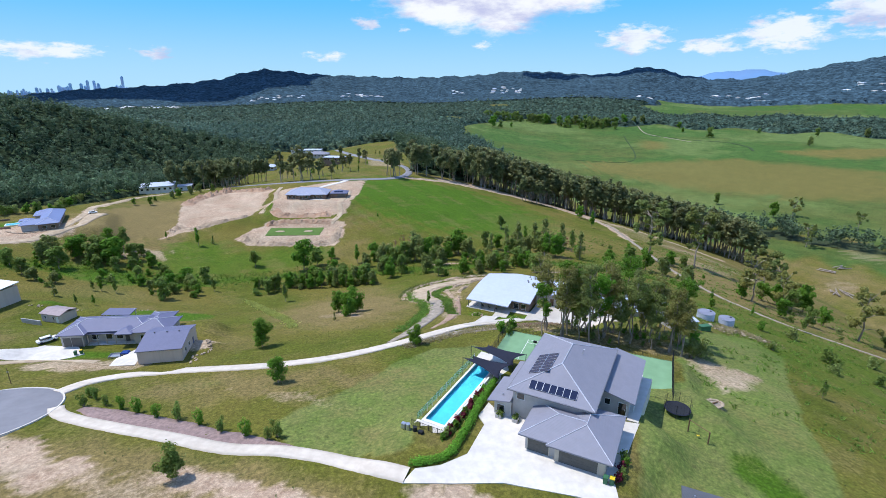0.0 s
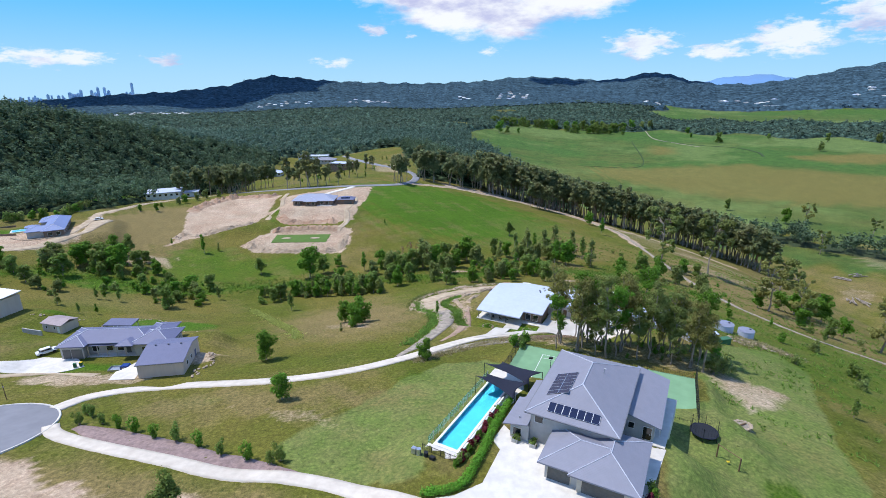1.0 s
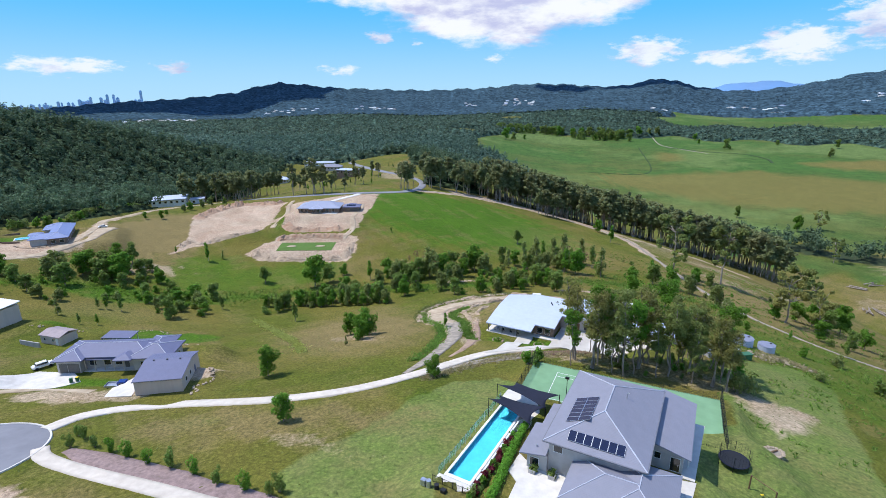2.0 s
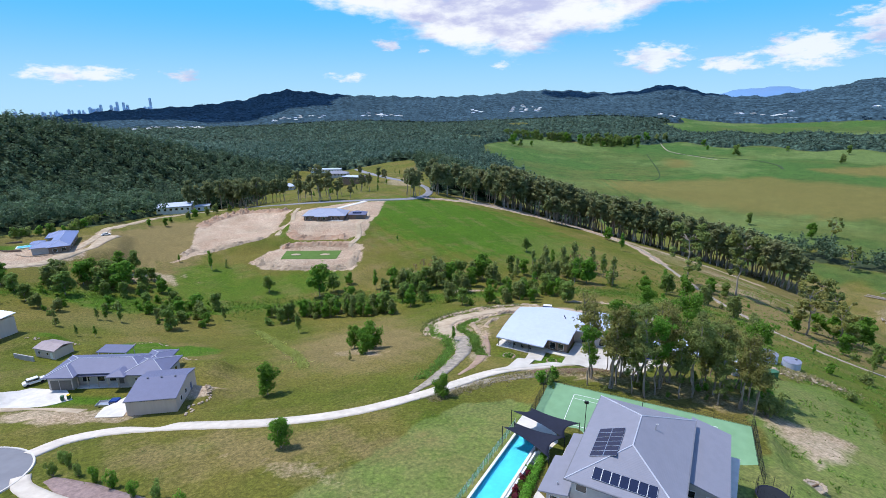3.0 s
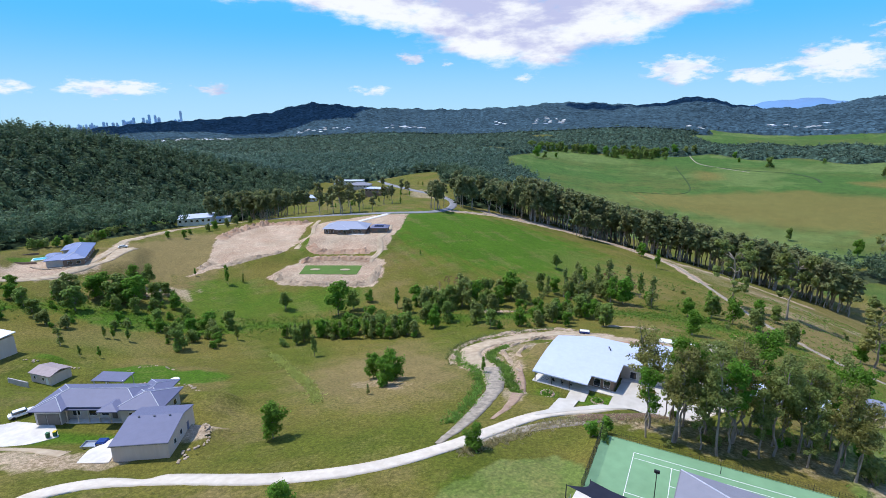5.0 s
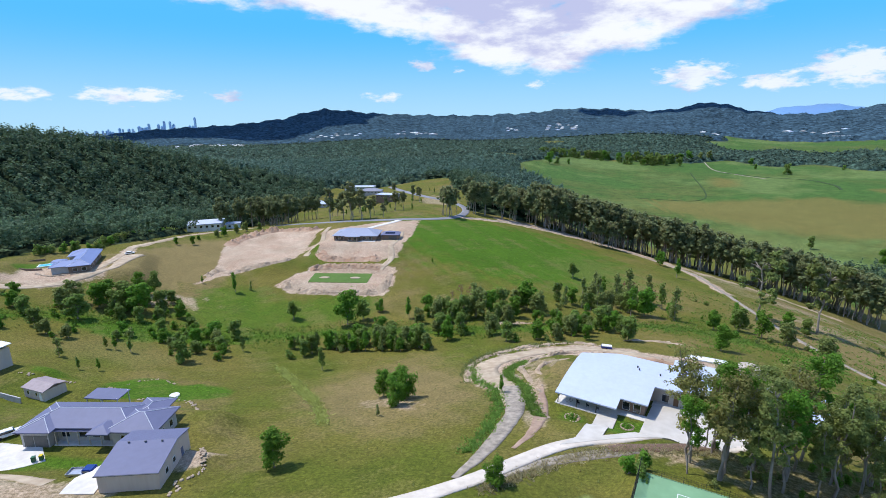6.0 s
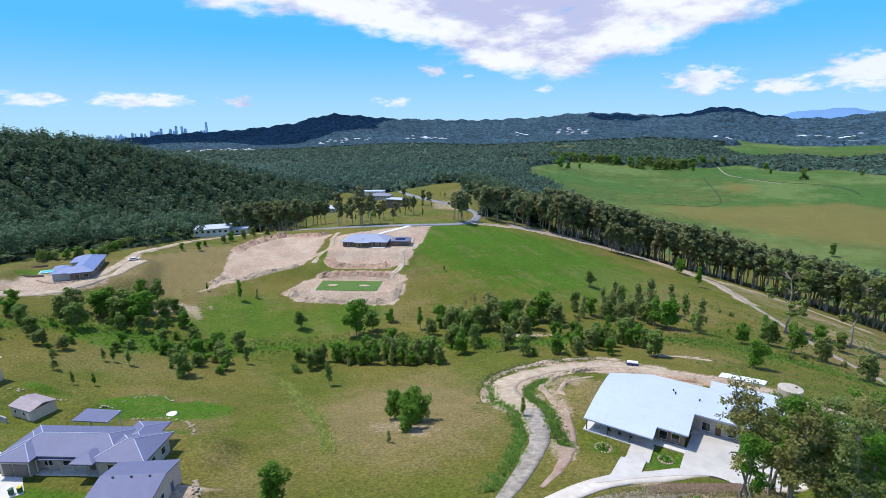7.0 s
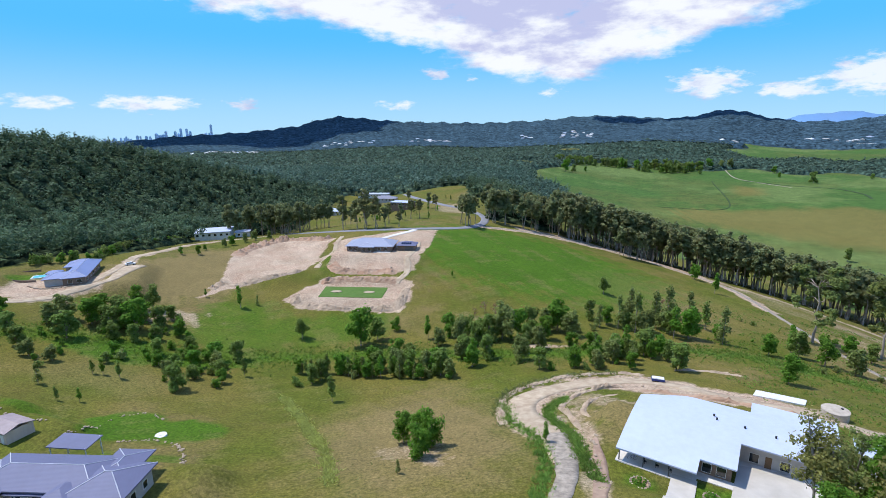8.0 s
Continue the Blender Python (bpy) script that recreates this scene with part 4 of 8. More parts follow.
def berm(name, pts, width, height, mat, label, seed, category="bank"):
    """Rough earth bank heaped along a line."""
    line = smooth_line(pts, 0.8)
    vs, fs, n = [], [], 9
    for k, (x, y) in enumerate(line):
        x0, y0 = line[max(k - 1, 0)]
        x1, y1 = line[min(k + 1, len(line) - 1)]
        l = math.hypot(x1 - x0, y1 - y0) or 1.0
        nx, ny = -(y1 - y0) / l, (x1 - x0) / l
        taper = min(1.0, k / 4, (len(line) - 1 - k) / 4)
        for j in range(n):
            t = j / (n - 1) * 2 - 1
            w = width / 2 * (1 + 0.25 * noise.noise(Vector((k * 0.13, t, seed))))
            px, py = x + nx * t * w, y + ny * t * w
            lump = 0.5 + 0.9 * abs(noise.noise(Vector((px * 0.7, py * 0.7, seed)))) + 0.4 * noise.noise(Vector((px * 1.9, py * 1.9, seed)))
            lump *= 0.35 + 1.3 * abs(noise.noise(Vector((x * 0.16, y * 0.16, seed + 4.0)))) * 1.6
            vs.append((px, py, gz(px, py) - 0.15 + height * taper * max(0, 1 - t * t) ** 0.7 * max(0.1, lump)))
    for k in range(len(line) - 1):
        for j in range(n - 1):
            q = k * n + j
            fs.append((q, q + n, q + n + 1, q + 1))
    return tagged(new(name, mesh_of(name, vs, fs, mat, False)), label, category, kind="structure")


def slab(name, poly, mat, label, category, z=None, lift=0.12, depth=0.5, cell=2.0):
    """A paved area; follows the ground unless a level is given."""
    if z is not None:
        return tagged(new(name, mesh_of(name, *prism(poly, z - depth, z), mat)), label, category, kind="structure")
    bm = bmesh.new()
    bm.faces.new([bm.verts.new((x, y, 0)) for x, y in poly])
    for axis in (0, 1):
        lo, hi = min(p[axis] for p in poly), max(p[axis] for p in poly)
        q = lo + cell
        while q < hi:
            co, no = [0, 0, 0], [0, 0, 0]
            co[axis], no[axis] = q, 1
            bmesh.ops.bisect_plane(bm, geom=bm.verts[:] + bm.edges[:] + bm.faces[:], plane_co=co, plane_no=no)
            q += cell
    for v in bm.verts:
        v.co.z = gz(v.co.x, v.co.y) + lift
    side = bmesh.ops.extrude_face_region(bm, geom=bm.faces[:])
    for v in side["geom"]:
        if isinstance(v, bmesh.types.BMVert):
            v.co.z -= depth
    bmesh.ops.recalc_face_normals(bm, faces=bm.faces[:])
    me = bpy.data.meshes.new(name)
    bm.to_mesh(me)
    bm.free()
    me.materials.append(mat)
    return tagged(new(name, me), label, category, kind="structure")


# ---- roads, drives and tracks ----
strip("upper_drive", UPPER_DRIVE, 3.3, M["concrete_track"], "cream concrete driveway curving along the grassy slope", "driveway", edge=0.1, lift=0.2)
strip("lower_drive", LOWER_DRIVE, 2.45, M["concrete_track"], "cream concrete driveway between dry verges", "driveway", edge=0.04, lift=0.22)
strip("gravel_ramp", GRAVEL_LOOP[:5], 3.0, M["grey_gravel"], "grey gravel ramp rising from the drive", "track", edge=0.3, lift=0.13, wide=[1.0, 3.0, 3.6, 4.2, 5.2])
strip("gravel_track", GRAVEL_LOOP[3:], 3.4, M["gravel"], "rough sandy gravel track round the white-roofed house", "track", edge=0.35, lift=0.09, wide=[5, 6.5, 7.5, 7.5, 6.5, 6, 5, 4.2, 3.8, 3.4])
strip("hill_road", HILL_ROAD, 6.0, M["asphalt"], "grey asphalt road over the hill crest", "road", lift=0.16)
strip("ridge_track", RIDGE_TRACK, 2.6, M["grey_gravel"], "grey gravel track along the ridge", "track", edge=0.2, lift=0.12)
strip("valley_road", LEFT_ROAD, 4.2, M["gravel"], "pale gravel road below the hill", "road", edge=0.3, lift=0.12)
slab("house_drive", [(5.2, 116.2), (9.5, 117.6), (14.5, 119.3), (19.5, 120.6), (25.5, 121.6), (33, 123.5), (42, 126.5), (50, 131), (55, 136), (54, 142), (50, 142.5), (44, 139.5), (38, 137.5), (32.6, 138.6), (28.2, 139.6), (24.6, 133.0), (19.4, 122.8), (13.4, 120.6), (19.6, 134.4), (16.0, 136.0), (8.4, 119.6)], M["yard_concrete"], "pale concrete paths and parking yard joining the drive", "driveway", lift=0.24, depth=0.6, cell=1.5)
strip("shrub_bed", [(-63, 74.6), (-52.5, 70.1), (-43, 66.6), (-34, 63.3), (-25.5, 60.6), (-21, 59.3)], 4.0, material("purple_brown_bark_mulch", (0.33, 0.235, 0.215), 0.95, color2=(0.21, 0.150, 0.135), scale=1.6, bump=0.6), "purple-brown bark mulch under the shrub row", "garden bed", lift=0.09, edge=0.35, wide=[1.6, 4.2, 4.4, 3.8, 2.8, 0.5])
strip("gravel_verge", [(-6.5, 103.6), (-1, 107.6), (5.5, 111.0), (12.5, 113.8), (20.5, 116.6)], 2.6, M["grey_gravel"], "grey gravel shoulder below the concrete drive", "verge", lift=0.07, edge=0.4, wide=[0.8, 2.4, 3.0, 3.0, 2.0])
strip("dirt_strip", [(-3.0, 114.5), (0.2, 120), (2.4, 127), (4.0, 136), (4.6, 146)], 2.4, material("pink_clay", (0.40, 0.28, 0.20), 0.95, color2=(0.30, 0.20, 0.14), scale=0.8, bump=0.5), "bare pinkish clay strip beside the ditch", "bare earth", lift=0.06, edge=0.45, wide=[0.8, 2.0, 2.8, 2.6, 1.2])
strip("mulch_bank", [(13.5, 115.2), (16.5, 116.4), (20, 116.9), (27, 118.4), (33, 119.6)], 2.6, material("brown_mulch", (0.20, 0.125, 0.09), 0.95, color2=(0.14, 0.085, 0.06), scale=2, bump=0.5), "brown mulch bed beside the concrete drive", "garden bed", lift=0.14, edge=0.3)


berm("track_bank_outer", [(-13, 156), (-13.5, 172), (-10.5, 183), (-2, 191.5), (8, 197.5), (20, 200.5), (30, 199)], 2.8, 1.0, M["clay"], "pale rocky spoil bank outside the gravel track", 1)
berm("track_bank_inner", [(3.5, 152), (2.2, 163), (1.2, 170), (7, 180), (15, 185.5), (26, 187)], 1.8, 1.0, M["clay"], "rough sandy terrace bank inside the gravel track", 2)
berm("terrace_bank", [(6.5, 160), (5.8, 167), (10, 175.5), (18, 180.5)], 1.6, 0.8, M["clay"], "lower sandy terrace bank with stones", 3)
berm("slab_bank", [(38, 207), (48, 209), (60, 207)], 2.4, 0.9, M["clay"], "pale earth bank above the white-roofed house", 4)
berm("house_bank", [(22, 184), (34, 180), (46, 175.5), (58, 170)], 2.6, 0.9, M["red_clay"], "bare brown bank behind the white-roofed house", 5)
berm("cut_bank", [(-168.5, 322), (-169.5, 338), (-166, 354), (-156, 366), (-138, 364.5), (-124, 359)], 9.0, 3.2, M["red_clay"], "reddish cut bank behind the levelled earth", 6)
berm("cut_lip", [(-153, 270), (-152, 280), (-146, 279.5), (-137, 285.5), (-126, 290.5), (-120, 302)], 5.0, 1.6, M["clay"], "pale spoil lip in front of the levelled earth", 7)
berm("lawn_bank", [(-112, 276), (-110, 268), (-103, 265.2), (-84, 264.6), (-66, 265), (-61, 269), (-60.5, 280), (-61.5, 290)], 5.0, 1.3, M["clay"], "pale earth bank round the practice lawn", 8)
berm("lawn_back_bank", [(-106, 290), (-96, 292.5), (-80, 293), (-66, 292)], 4.5, 1.7, M["red_clay"], "brown earth bank behind the practice lawn", 9)
berm("house_front_bank", [(-107, 311), (-99, 301.5), (-84, 300), (-68, 301)], 7.0, 1.6, M["red_clay"], "brown earth slope below the hill house", 10)
strip("pitch_track", [(-65, 344), (-64.5, 330), (-65.5, 316), (-63.5, 300), (-66.5, 291)], 3.4, M["gravel"], "sandy track down to the practice lawn", "track", edge=0.6, lift=0.07)
strip("boundary_path", [(-118.8, 366), (-116, 340), (-113.5, 306)], 3.0, M["gravel"], "straight sandy path beside the levelled earth", "track", edge=0.6, lift=0.07)
slab("practice_lawn", [(-101.3, 286), (-70.2, 287.4), (-69.6, 271.8), (-99.6, 270.8)], M["turf"], "smooth rectangular turf lawn on a levelled terrace", "lawn", lift=0.14, depth=0.8)


M["drain_weed"] = material("dark_drain_weeds", (0.038, 0.072, 0.020), 0.95, scale=0.1, detail=8)
strip("field_drain", [(546, 1357), (614, 1267), (673, 1223), (683, 1147), (660, 1083)], 6, M["drain_weed"], "dark weedy drain winding through the pasture", "drain", lift=0.5, edge=1.5)
strip("field_track", [(587, 1564), (552, 1413), (565, 1332), (600, 1240)], 2.6, M["grey_gravel"], "pale farm track across the pasture", "track", lift=0.5, edge=0.5)
strip("fence_line", [(478, 1360), (368, 980), (255, 975)], 2.2, M["drain_weed"], "dark weedy fence line between paddocks", "drain", lift=0.5, edge=0.6)


def turning_circle():
    cx, cy, r = -79.0, 72.5, 11.6
    vs, fs = [(cx, cy, gz(cx, cy) + 0.15)], []
    n, rings = 48, 5
    for k in range(1, rings + 1):
        for a in range(n):
            t = 6.2832 * a / n
            x, y = cx + r * k / rings * math.cos(t), cy + r * k / rings * math.sin(t)
            vs.append((x, y, gz(x, y) + 0.15))
    fs += [(0, 1 + a, 1 + (a + 1) % n) for a in range(n)]
    for k in range(rings - 1):
        p, q = 1 + k * n, 1 + (k + 1) * n
        fs += [(p + a, q + a, q + (a + 1) % n, p + (a + 1) % n) for a in range(n)]
    tagged(new("cul_de_sac", mesh_of("cul_de_sac", vs, fs, M["asphalt"], True)), "smooth grey asphalt turning circle", "road", kind="structure")
    vs, fs = [], []
    for a in range(n + 1):
        t = 6.2832 * a / n
        for rr, h in ((r - 0.05, 0.0), (r + 0.05, 0.27), (r + 0.32, 0.27), (r + 0.4, -0.4)):
            x, y = cx + rr * math.cos(t), cy + rr * math.sin(t)
            vs.append((x, y, gz(x, y) + h))
    for a in range(n):
        for j in range(3):
            fs.append((a * 4 + j, a * 4 + j + 1, (a + 1) * 4 + j + 1, (a + 1) * 4 + j)[::-1])
    tagged(new("kerb", mesh_of("kerb", vs, fs, M["concrete"])), "pale concrete kerb round the turning circle", "kerb", kind="structure")
    strip("street", [(-90, 69), (-110, 60), (-140, 48)], 7, M["asphalt"], "grey asphalt street", "road", lift=0.13)


turning_circle()
U27, HOUSE, SIZE, BASE = -27.0, (9.55, 64.1), 0.955, 4.66


def to_world(u, v, origin=HOUSE, rz=U27, k=1.0):
    c, s = math.cos(radians(rz)), math.sin(radians(rz))
    u, v = u * k, v * k
    return origin[0] + u * c - v * s, origin[1] + u * s + v * c


H = lambda u, v: to_world(u, v, k=SIZE)
apron = [(-5.1, 51.0), (-3.6, 53.3), (-0.3, 53.9), (3.3, 56.0), (6.1, 62.2), (5.3, 64.2), (7.2, 67.6), H(-2.2, 1), H(5.2, 1.5), H(5.2, -4), H(15.9, -4), H(15.9, 7), H(18.9, 7.6), H(18.2, 0), H(17.4, -6.4), H(19, -10.8), (16.3, 48.6), (12.3, 49.6), (7.6, 50.8), (1.2, 50.7)]
slab("concrete_apron", apron, M["concrete"], "bright white concrete apron in front of the garage", "driveway", lift=0.11)
slab("side_patio", [H(17.0, 7.7), H(18.7, 7.7), H(19.4, 21.5), H(17.0, 21.5)], M["concrete"], "pale concrete side terrace of the house", "terrace", z=BASE + 0.12, depth=3.5)


# ---- near house with the pool ----
def near_house():
    h = thing("house", "large grey hip-roofed house with solar panels and garage", "house", *HOUSE, BASE, U27)
    h.scale = (SIZE, SIZE, SIZE)
    part("wall", boxg(0.7, 12.5, 0.7, 19.5, -0.6, 5.0), M["wall_grey"], h)
    part("wall", boxg(-2.1, 0.7, 0.1, 9.4, -0.6, 2.75), M["wall_grey"], h, "low side wing wall")
    part("wall", boxg(4.9, 9.2, -5.7, 0.7, -0.6, 2.75), M["wall_grey"], h, "garage wall")
    part("wall", boxg(9.2, 16.2, -6.2, 3.0, -0.6, 2.75), M["wall_grey"], h, "garage wall")
    part("wall", ([(12.5, 8.6, -0.6), (17.0, 8.6, -0.6), (17.0, 21.6, -0.6), (12.5, 21.6, -0.6), (12.5, 8.6, 4.1), (17.0, 8.6, 2.95), (17.0, 21.6, 2.95), (12.5, 21.6, 4.1)], boxg(0, 1, 0, 1, 0, 1)[1]), M["wall_grey"], h, "side wing wall")
    r = part("roof", hip_roof(0, 13.2, 0, 20.2, 5.2, 0.40), M["roof_grey"], h, "grey ribbed metal hip roof")
    part("ridge_cap", hip_caps(0, 13.2, 0, 20.2, 5.2, 0.40), M["cap_pale"], r)
    part("gutter", join(boxg(-0.1, 13.3, -0.12, 0.0, 5.03, 5.17), boxg(-0.12, 0.0, 0, 20.2, 5.03, 5.17), boxg(13.2, 13.32, 0, 20.2, 5.03, 5.17)), M["fascia"], r)
    g = part("roof", hip_roof(8.2, 17.1, -7.1, 4.4, 2.95, 0.40), M["roof_grey"], h, "grey garage hip roof")
    part("ridge_cap", hip_caps(8.2, 17.1, -7.1, 4.4, 2.95, 0.40, 0.07), M["cap_pale"], g)
    g = part("roof", hip_roof(4.0, 16.9, -6.5, 2.6, 2.9, 0.40), M["roof_grey"], h, "grey garage hip roof")
    part("ridge_cap", hip_caps(4.0, 16.9, -6.5, 2.6, 2.9, 0.40, 0.07), M["cap_pale"], g)
    part("roof", slope_roof(-3.0, 0.72, -0.8, 6.6, 2.75, 3.5), M["roof_grey"], h, "low side roof")
    part("roof", slope_roof(-2.0, 0.72, 6.6, 12.2, 2.95, 3.5), M["roof_grey"], h, "low side roof")
    part("roof", slope_roof(12.62, 17.9, 7.8, 22.4, 4.35, 3.05), M["roof_grey"], h, "shallow side roof")
    part("soffit_band", boxg(12.5, 13.1, 7.9, 20.1, 4.4, 5.0), M["wall_grey"], h)
    for a, b, y in ((5.3, 8.3, -5.7), (9.9, 15.1, -6.2)):
        d = part("garage_door", join(*[boxg(a, b, y - 0.05, y + 0.0, 0.03 + k * 0.46, 0.47 + k * 0.46) for k in range(5)]), M["garage_door"], h, "brown-grey sectional garage door")
        part("door_frame", join(boxg(a - 0.12, a, y - 0.09, y, 0, 2.45), boxg(b, b + 0.12, y - 0.09, y, 0, 2.45), boxg(a - 0.12, b + 0.12, y - 0.09, y, 2.36, 2.5)), M["wall_cream"], d)
    for k, (a, b, lo, hi) in enumerate(((15.3, 16.1, 0.2, 2.2), (9.3, 9.8, 0.2, 2.2))):
        part("pier", boxg(a, b, -6.34, -6.2, 0, 2.6), M["wall_cream"], h)
    window(h, 1.3, 2.6, 3.4, 4.6, y=0.7)
    window(h, 13.3, 14.2, 1.4, 2.5, y=8.6)
    dr = window(h, 15.4, 16.7, 0.1, 2.3, y=8.6, name="glass_door")
    part("handle", boxg(16.4, 16.46, 8.48, 8.52, 1.0, 1.3), M["alu"], dr)
    for y0 in (9.6, 13.0, 16.8):
        window(h, y0, y0 + 2.0, 0.3, 2.3, x=17.0, out=1)
    for y0 in (2.0, 5.5):
        window(h, y0, y0 + 1.6, 0.9, 2.1, x=-2.1, out=-1)
    for y0 in (11.5, 14.5):
        window(h, y0, y0 + 1.8, 3.2, 4.6, x=0.7, out=-1)
    window(h, -1.7, -0.4, 0.6, 2.0, y=0.1)
    for y0 in (9.0, 13.5, 18.0):
        part("post", boxg(17.6, 17.75, y0 + 1.2, y0 + 1.35, 0, 2.95), M["white"], h)
    # roof fittings
    part("vent_pipe", join(tube((8.6, 12.4, 6.9), (8.6, 12.4, 7.9), 0.07), tube((8.6, 12.4, 7.9), (8.9, 12.4, 7.95), 0.08)), M["alu"], h)
    part("roof_vent", tube((-1.0, 0.9, 3.0), (-1.0, 0.9, 3.5), 0.1), M["alu"], h)
    # solar panels on the front slope and on the side slope
    for k in range(7):
        u0 = 3.0 + k * 1.04
        v0, v1 = 0.95, 2.4
        z = lambda v: 5.2 + 0.40 * v + 0.13
        c = [(u0, v0, z(v0)), (u0 + 0.99, v0, z(v0)), (u0 + 0.99, v1, z(v1)), (u0, v1, z(v1))]
        p = part("solar_panel", (c + [(a, b, h0 - 0.05) for a, b, h0 in c], [(0, 1, 2, 3), (7, 6, 5, 4), (0, 4, 5, 1), (1, 5, 6, 2), (2, 6, 7, 3), (3, 7, 4, 0)]), M["panel"], h, "dark solar panel with pale frame")
        part("frame", join(tube(c[0], c[1], 0.025, n=4), tube(c[1], c[2], 0.025, n=4), tube(c[2], c[3], 0.025, n=4), tube(c[3], c[0], 0.025, n=4)), M["alu"], p)
    for i in range(2):
        for k in range(6):
            u0, v0 = 1.9 + i * 1.62, 4.3 + k * 1.04
            z = lambda u: 5.2 + 0.40 * u + 0.13
            c = [(u0, v0, z(u0)), (u0 + 1.58, v0, z(u0 + 1.58)), (u0 + 1.58, v0 + 0.99, z(u0 + 1.58)), (u0, v0 + 0.99, z(u0))]
            p = part("solar_panel", (c + [(a, b, h0 - 0.05) for a, b, h0 in c], [(0, 1, 2, 3), (7, 6, 5, 4), (0, 4, 5, 1), (1, 5, 6, 2), (2, 6, 7, 3), (3, 7, 4, 0)]), M["panel"], h, "dark solar panel with pale frame")
            part("frame", join(tube(c[0], c[1], 0.025, n=4), tube(c[1], c[2], 0.025, n=4), tube(c[2], c[3], 0.025, n=4), tube(c[3], c[0], 0.025, n=4)), M["alu"], p)
    return h


near_house()

POOL, POOL_TURN, POOL_Z = (-2.62, 63.9), -29.0, 4.5


def pool():
    p = thing("swimming_pool", "long narrow turquoise lap pool with pale coping", "swimming pool", *POOL, POOL_Z, POOL_TURN)
    p.scale = (SIZE, SIZE, SIZE)
    w, l = 3.4, 19.2
    part("basin", join(boxg(0, w, 0, l, -0.95, -0.85), boxg(-0.1, 0, -0.1, l + 0.1, -1.3, -0.02), boxg(w, w + 0.1, -0.1, l + 0.1, -1.3, -0.02), boxg(0, w, -0.1, 0, -1.3, -0.02), boxg(0, w, l, l + 0.1, -1.3, -0.02)), M["pool_tile"], p)
    water = bpy.data.materials.new("pool_water")
    water.use_nodes = True
    b = water.node_tree.nodes["Principled BSDF"]
    b.inputs["Base Color"].default_value = (0.55, 0.93, 1.0, 1)
    b.inputs["Roughness"].default_value, b.inputs["IOR"].default_value, b.inputs["Transmission Weight"].default_value = 0.03, 1.33, 1.0
    nz = water.node_tree.nodes.new("ShaderNodeTexNoise")
    nz.inputs["Scale"].default_value = 2.0
    bp = water.node_tree.nodes.new("ShaderNodeBump")
    bp.inputs["Strength"].default_value, bp.inputs["Distance"].default_value = 0.15, 0.05
    water.node_tree.links.new(nz.outputs["Fac"], bp.inputs["Height"])
    water.node_tree.links.new(bp.outputs[0], b.inputs["Normal"])
    s = part("water", ([(0, 0, -0.12), (w, 0, -0.12), (w, l, -0.12), (0, l, -0.12)], [(0, 1, 2, 3)]), water, p, "clear turquoise water")
    s.visible_shadow = False
    part("coping", join(boxg(-0.35, 0, -0.6, l + 0.6, -1.5, 0.05), boxg(w, w + 0.35, -0.6, l + 0.6, -1.5, 0.05), boxg(0, w, -0.6, 0, -1.5, 0.05), boxg(0, w, l, l + 0.6, -1.5, 0.05)), M["white"], p, "white stone coping")
    tagged(new("pool_deck", mesh_of("pool_deck", [], [], M["concrete"])), "")
    return p


def pool_fence():
    f = thing("pool_fence", "clear glass pool fence with slim metal posts", "fence", *POOL, POOL_Z - 0.02, POOL_TURN)
    f.scale = (SIZE, SIZE, SIZE)
    glass = bpy.data.materials.new("tinted_fence_glass")
    glass.use_nodes = True
    b = glass.node_tree.nodes["Principled BSDF"]
    b.inputs["Base Color"].default_value = (0.55, 0.85, 0.80, 1)
    b.inputs["Roughness"].default_value, b.inputs["Transmission Weight"].default_value, b.inputs["IOR"].default_value = 0.02, 0.9, 1.1
    for k in range(13):
        y0 = -0.9 + k * 1.6
        q = part("glass_panel", boxg(-1.0, -0.985, y0, y0 + 1.5, 0.08, 1.25), glass, f)
        q.visible_shadow = False
        part("post", boxg(-1.03, -0.95, y0 + 1.51, y0 + 1.58, -0.4, 1.3), M["alu"], f)
    for k in range(4):
        x0 = -0.9 + k * 1.5
        part("rail_panel", join(boxg(x0, x0 + 1.45, -2.52, -2.48, 0.1, 0.15), boxg(x0, x0 + 1.45, -2.52, -2.48, 1.15, 1.2), *[boxg(x0 + 0.05 + j * 0.12, x0 + 0.07 + j * 0.12, -2.51, -2.49, 0.1, 1.2) for j in range(12)]), M["black"], f, "black tubular panel")
        part("post", boxg(x0 - 0.04, x0 + 0.02, -2.54, -2.46, -0.4, 1.3), M["black"], f)


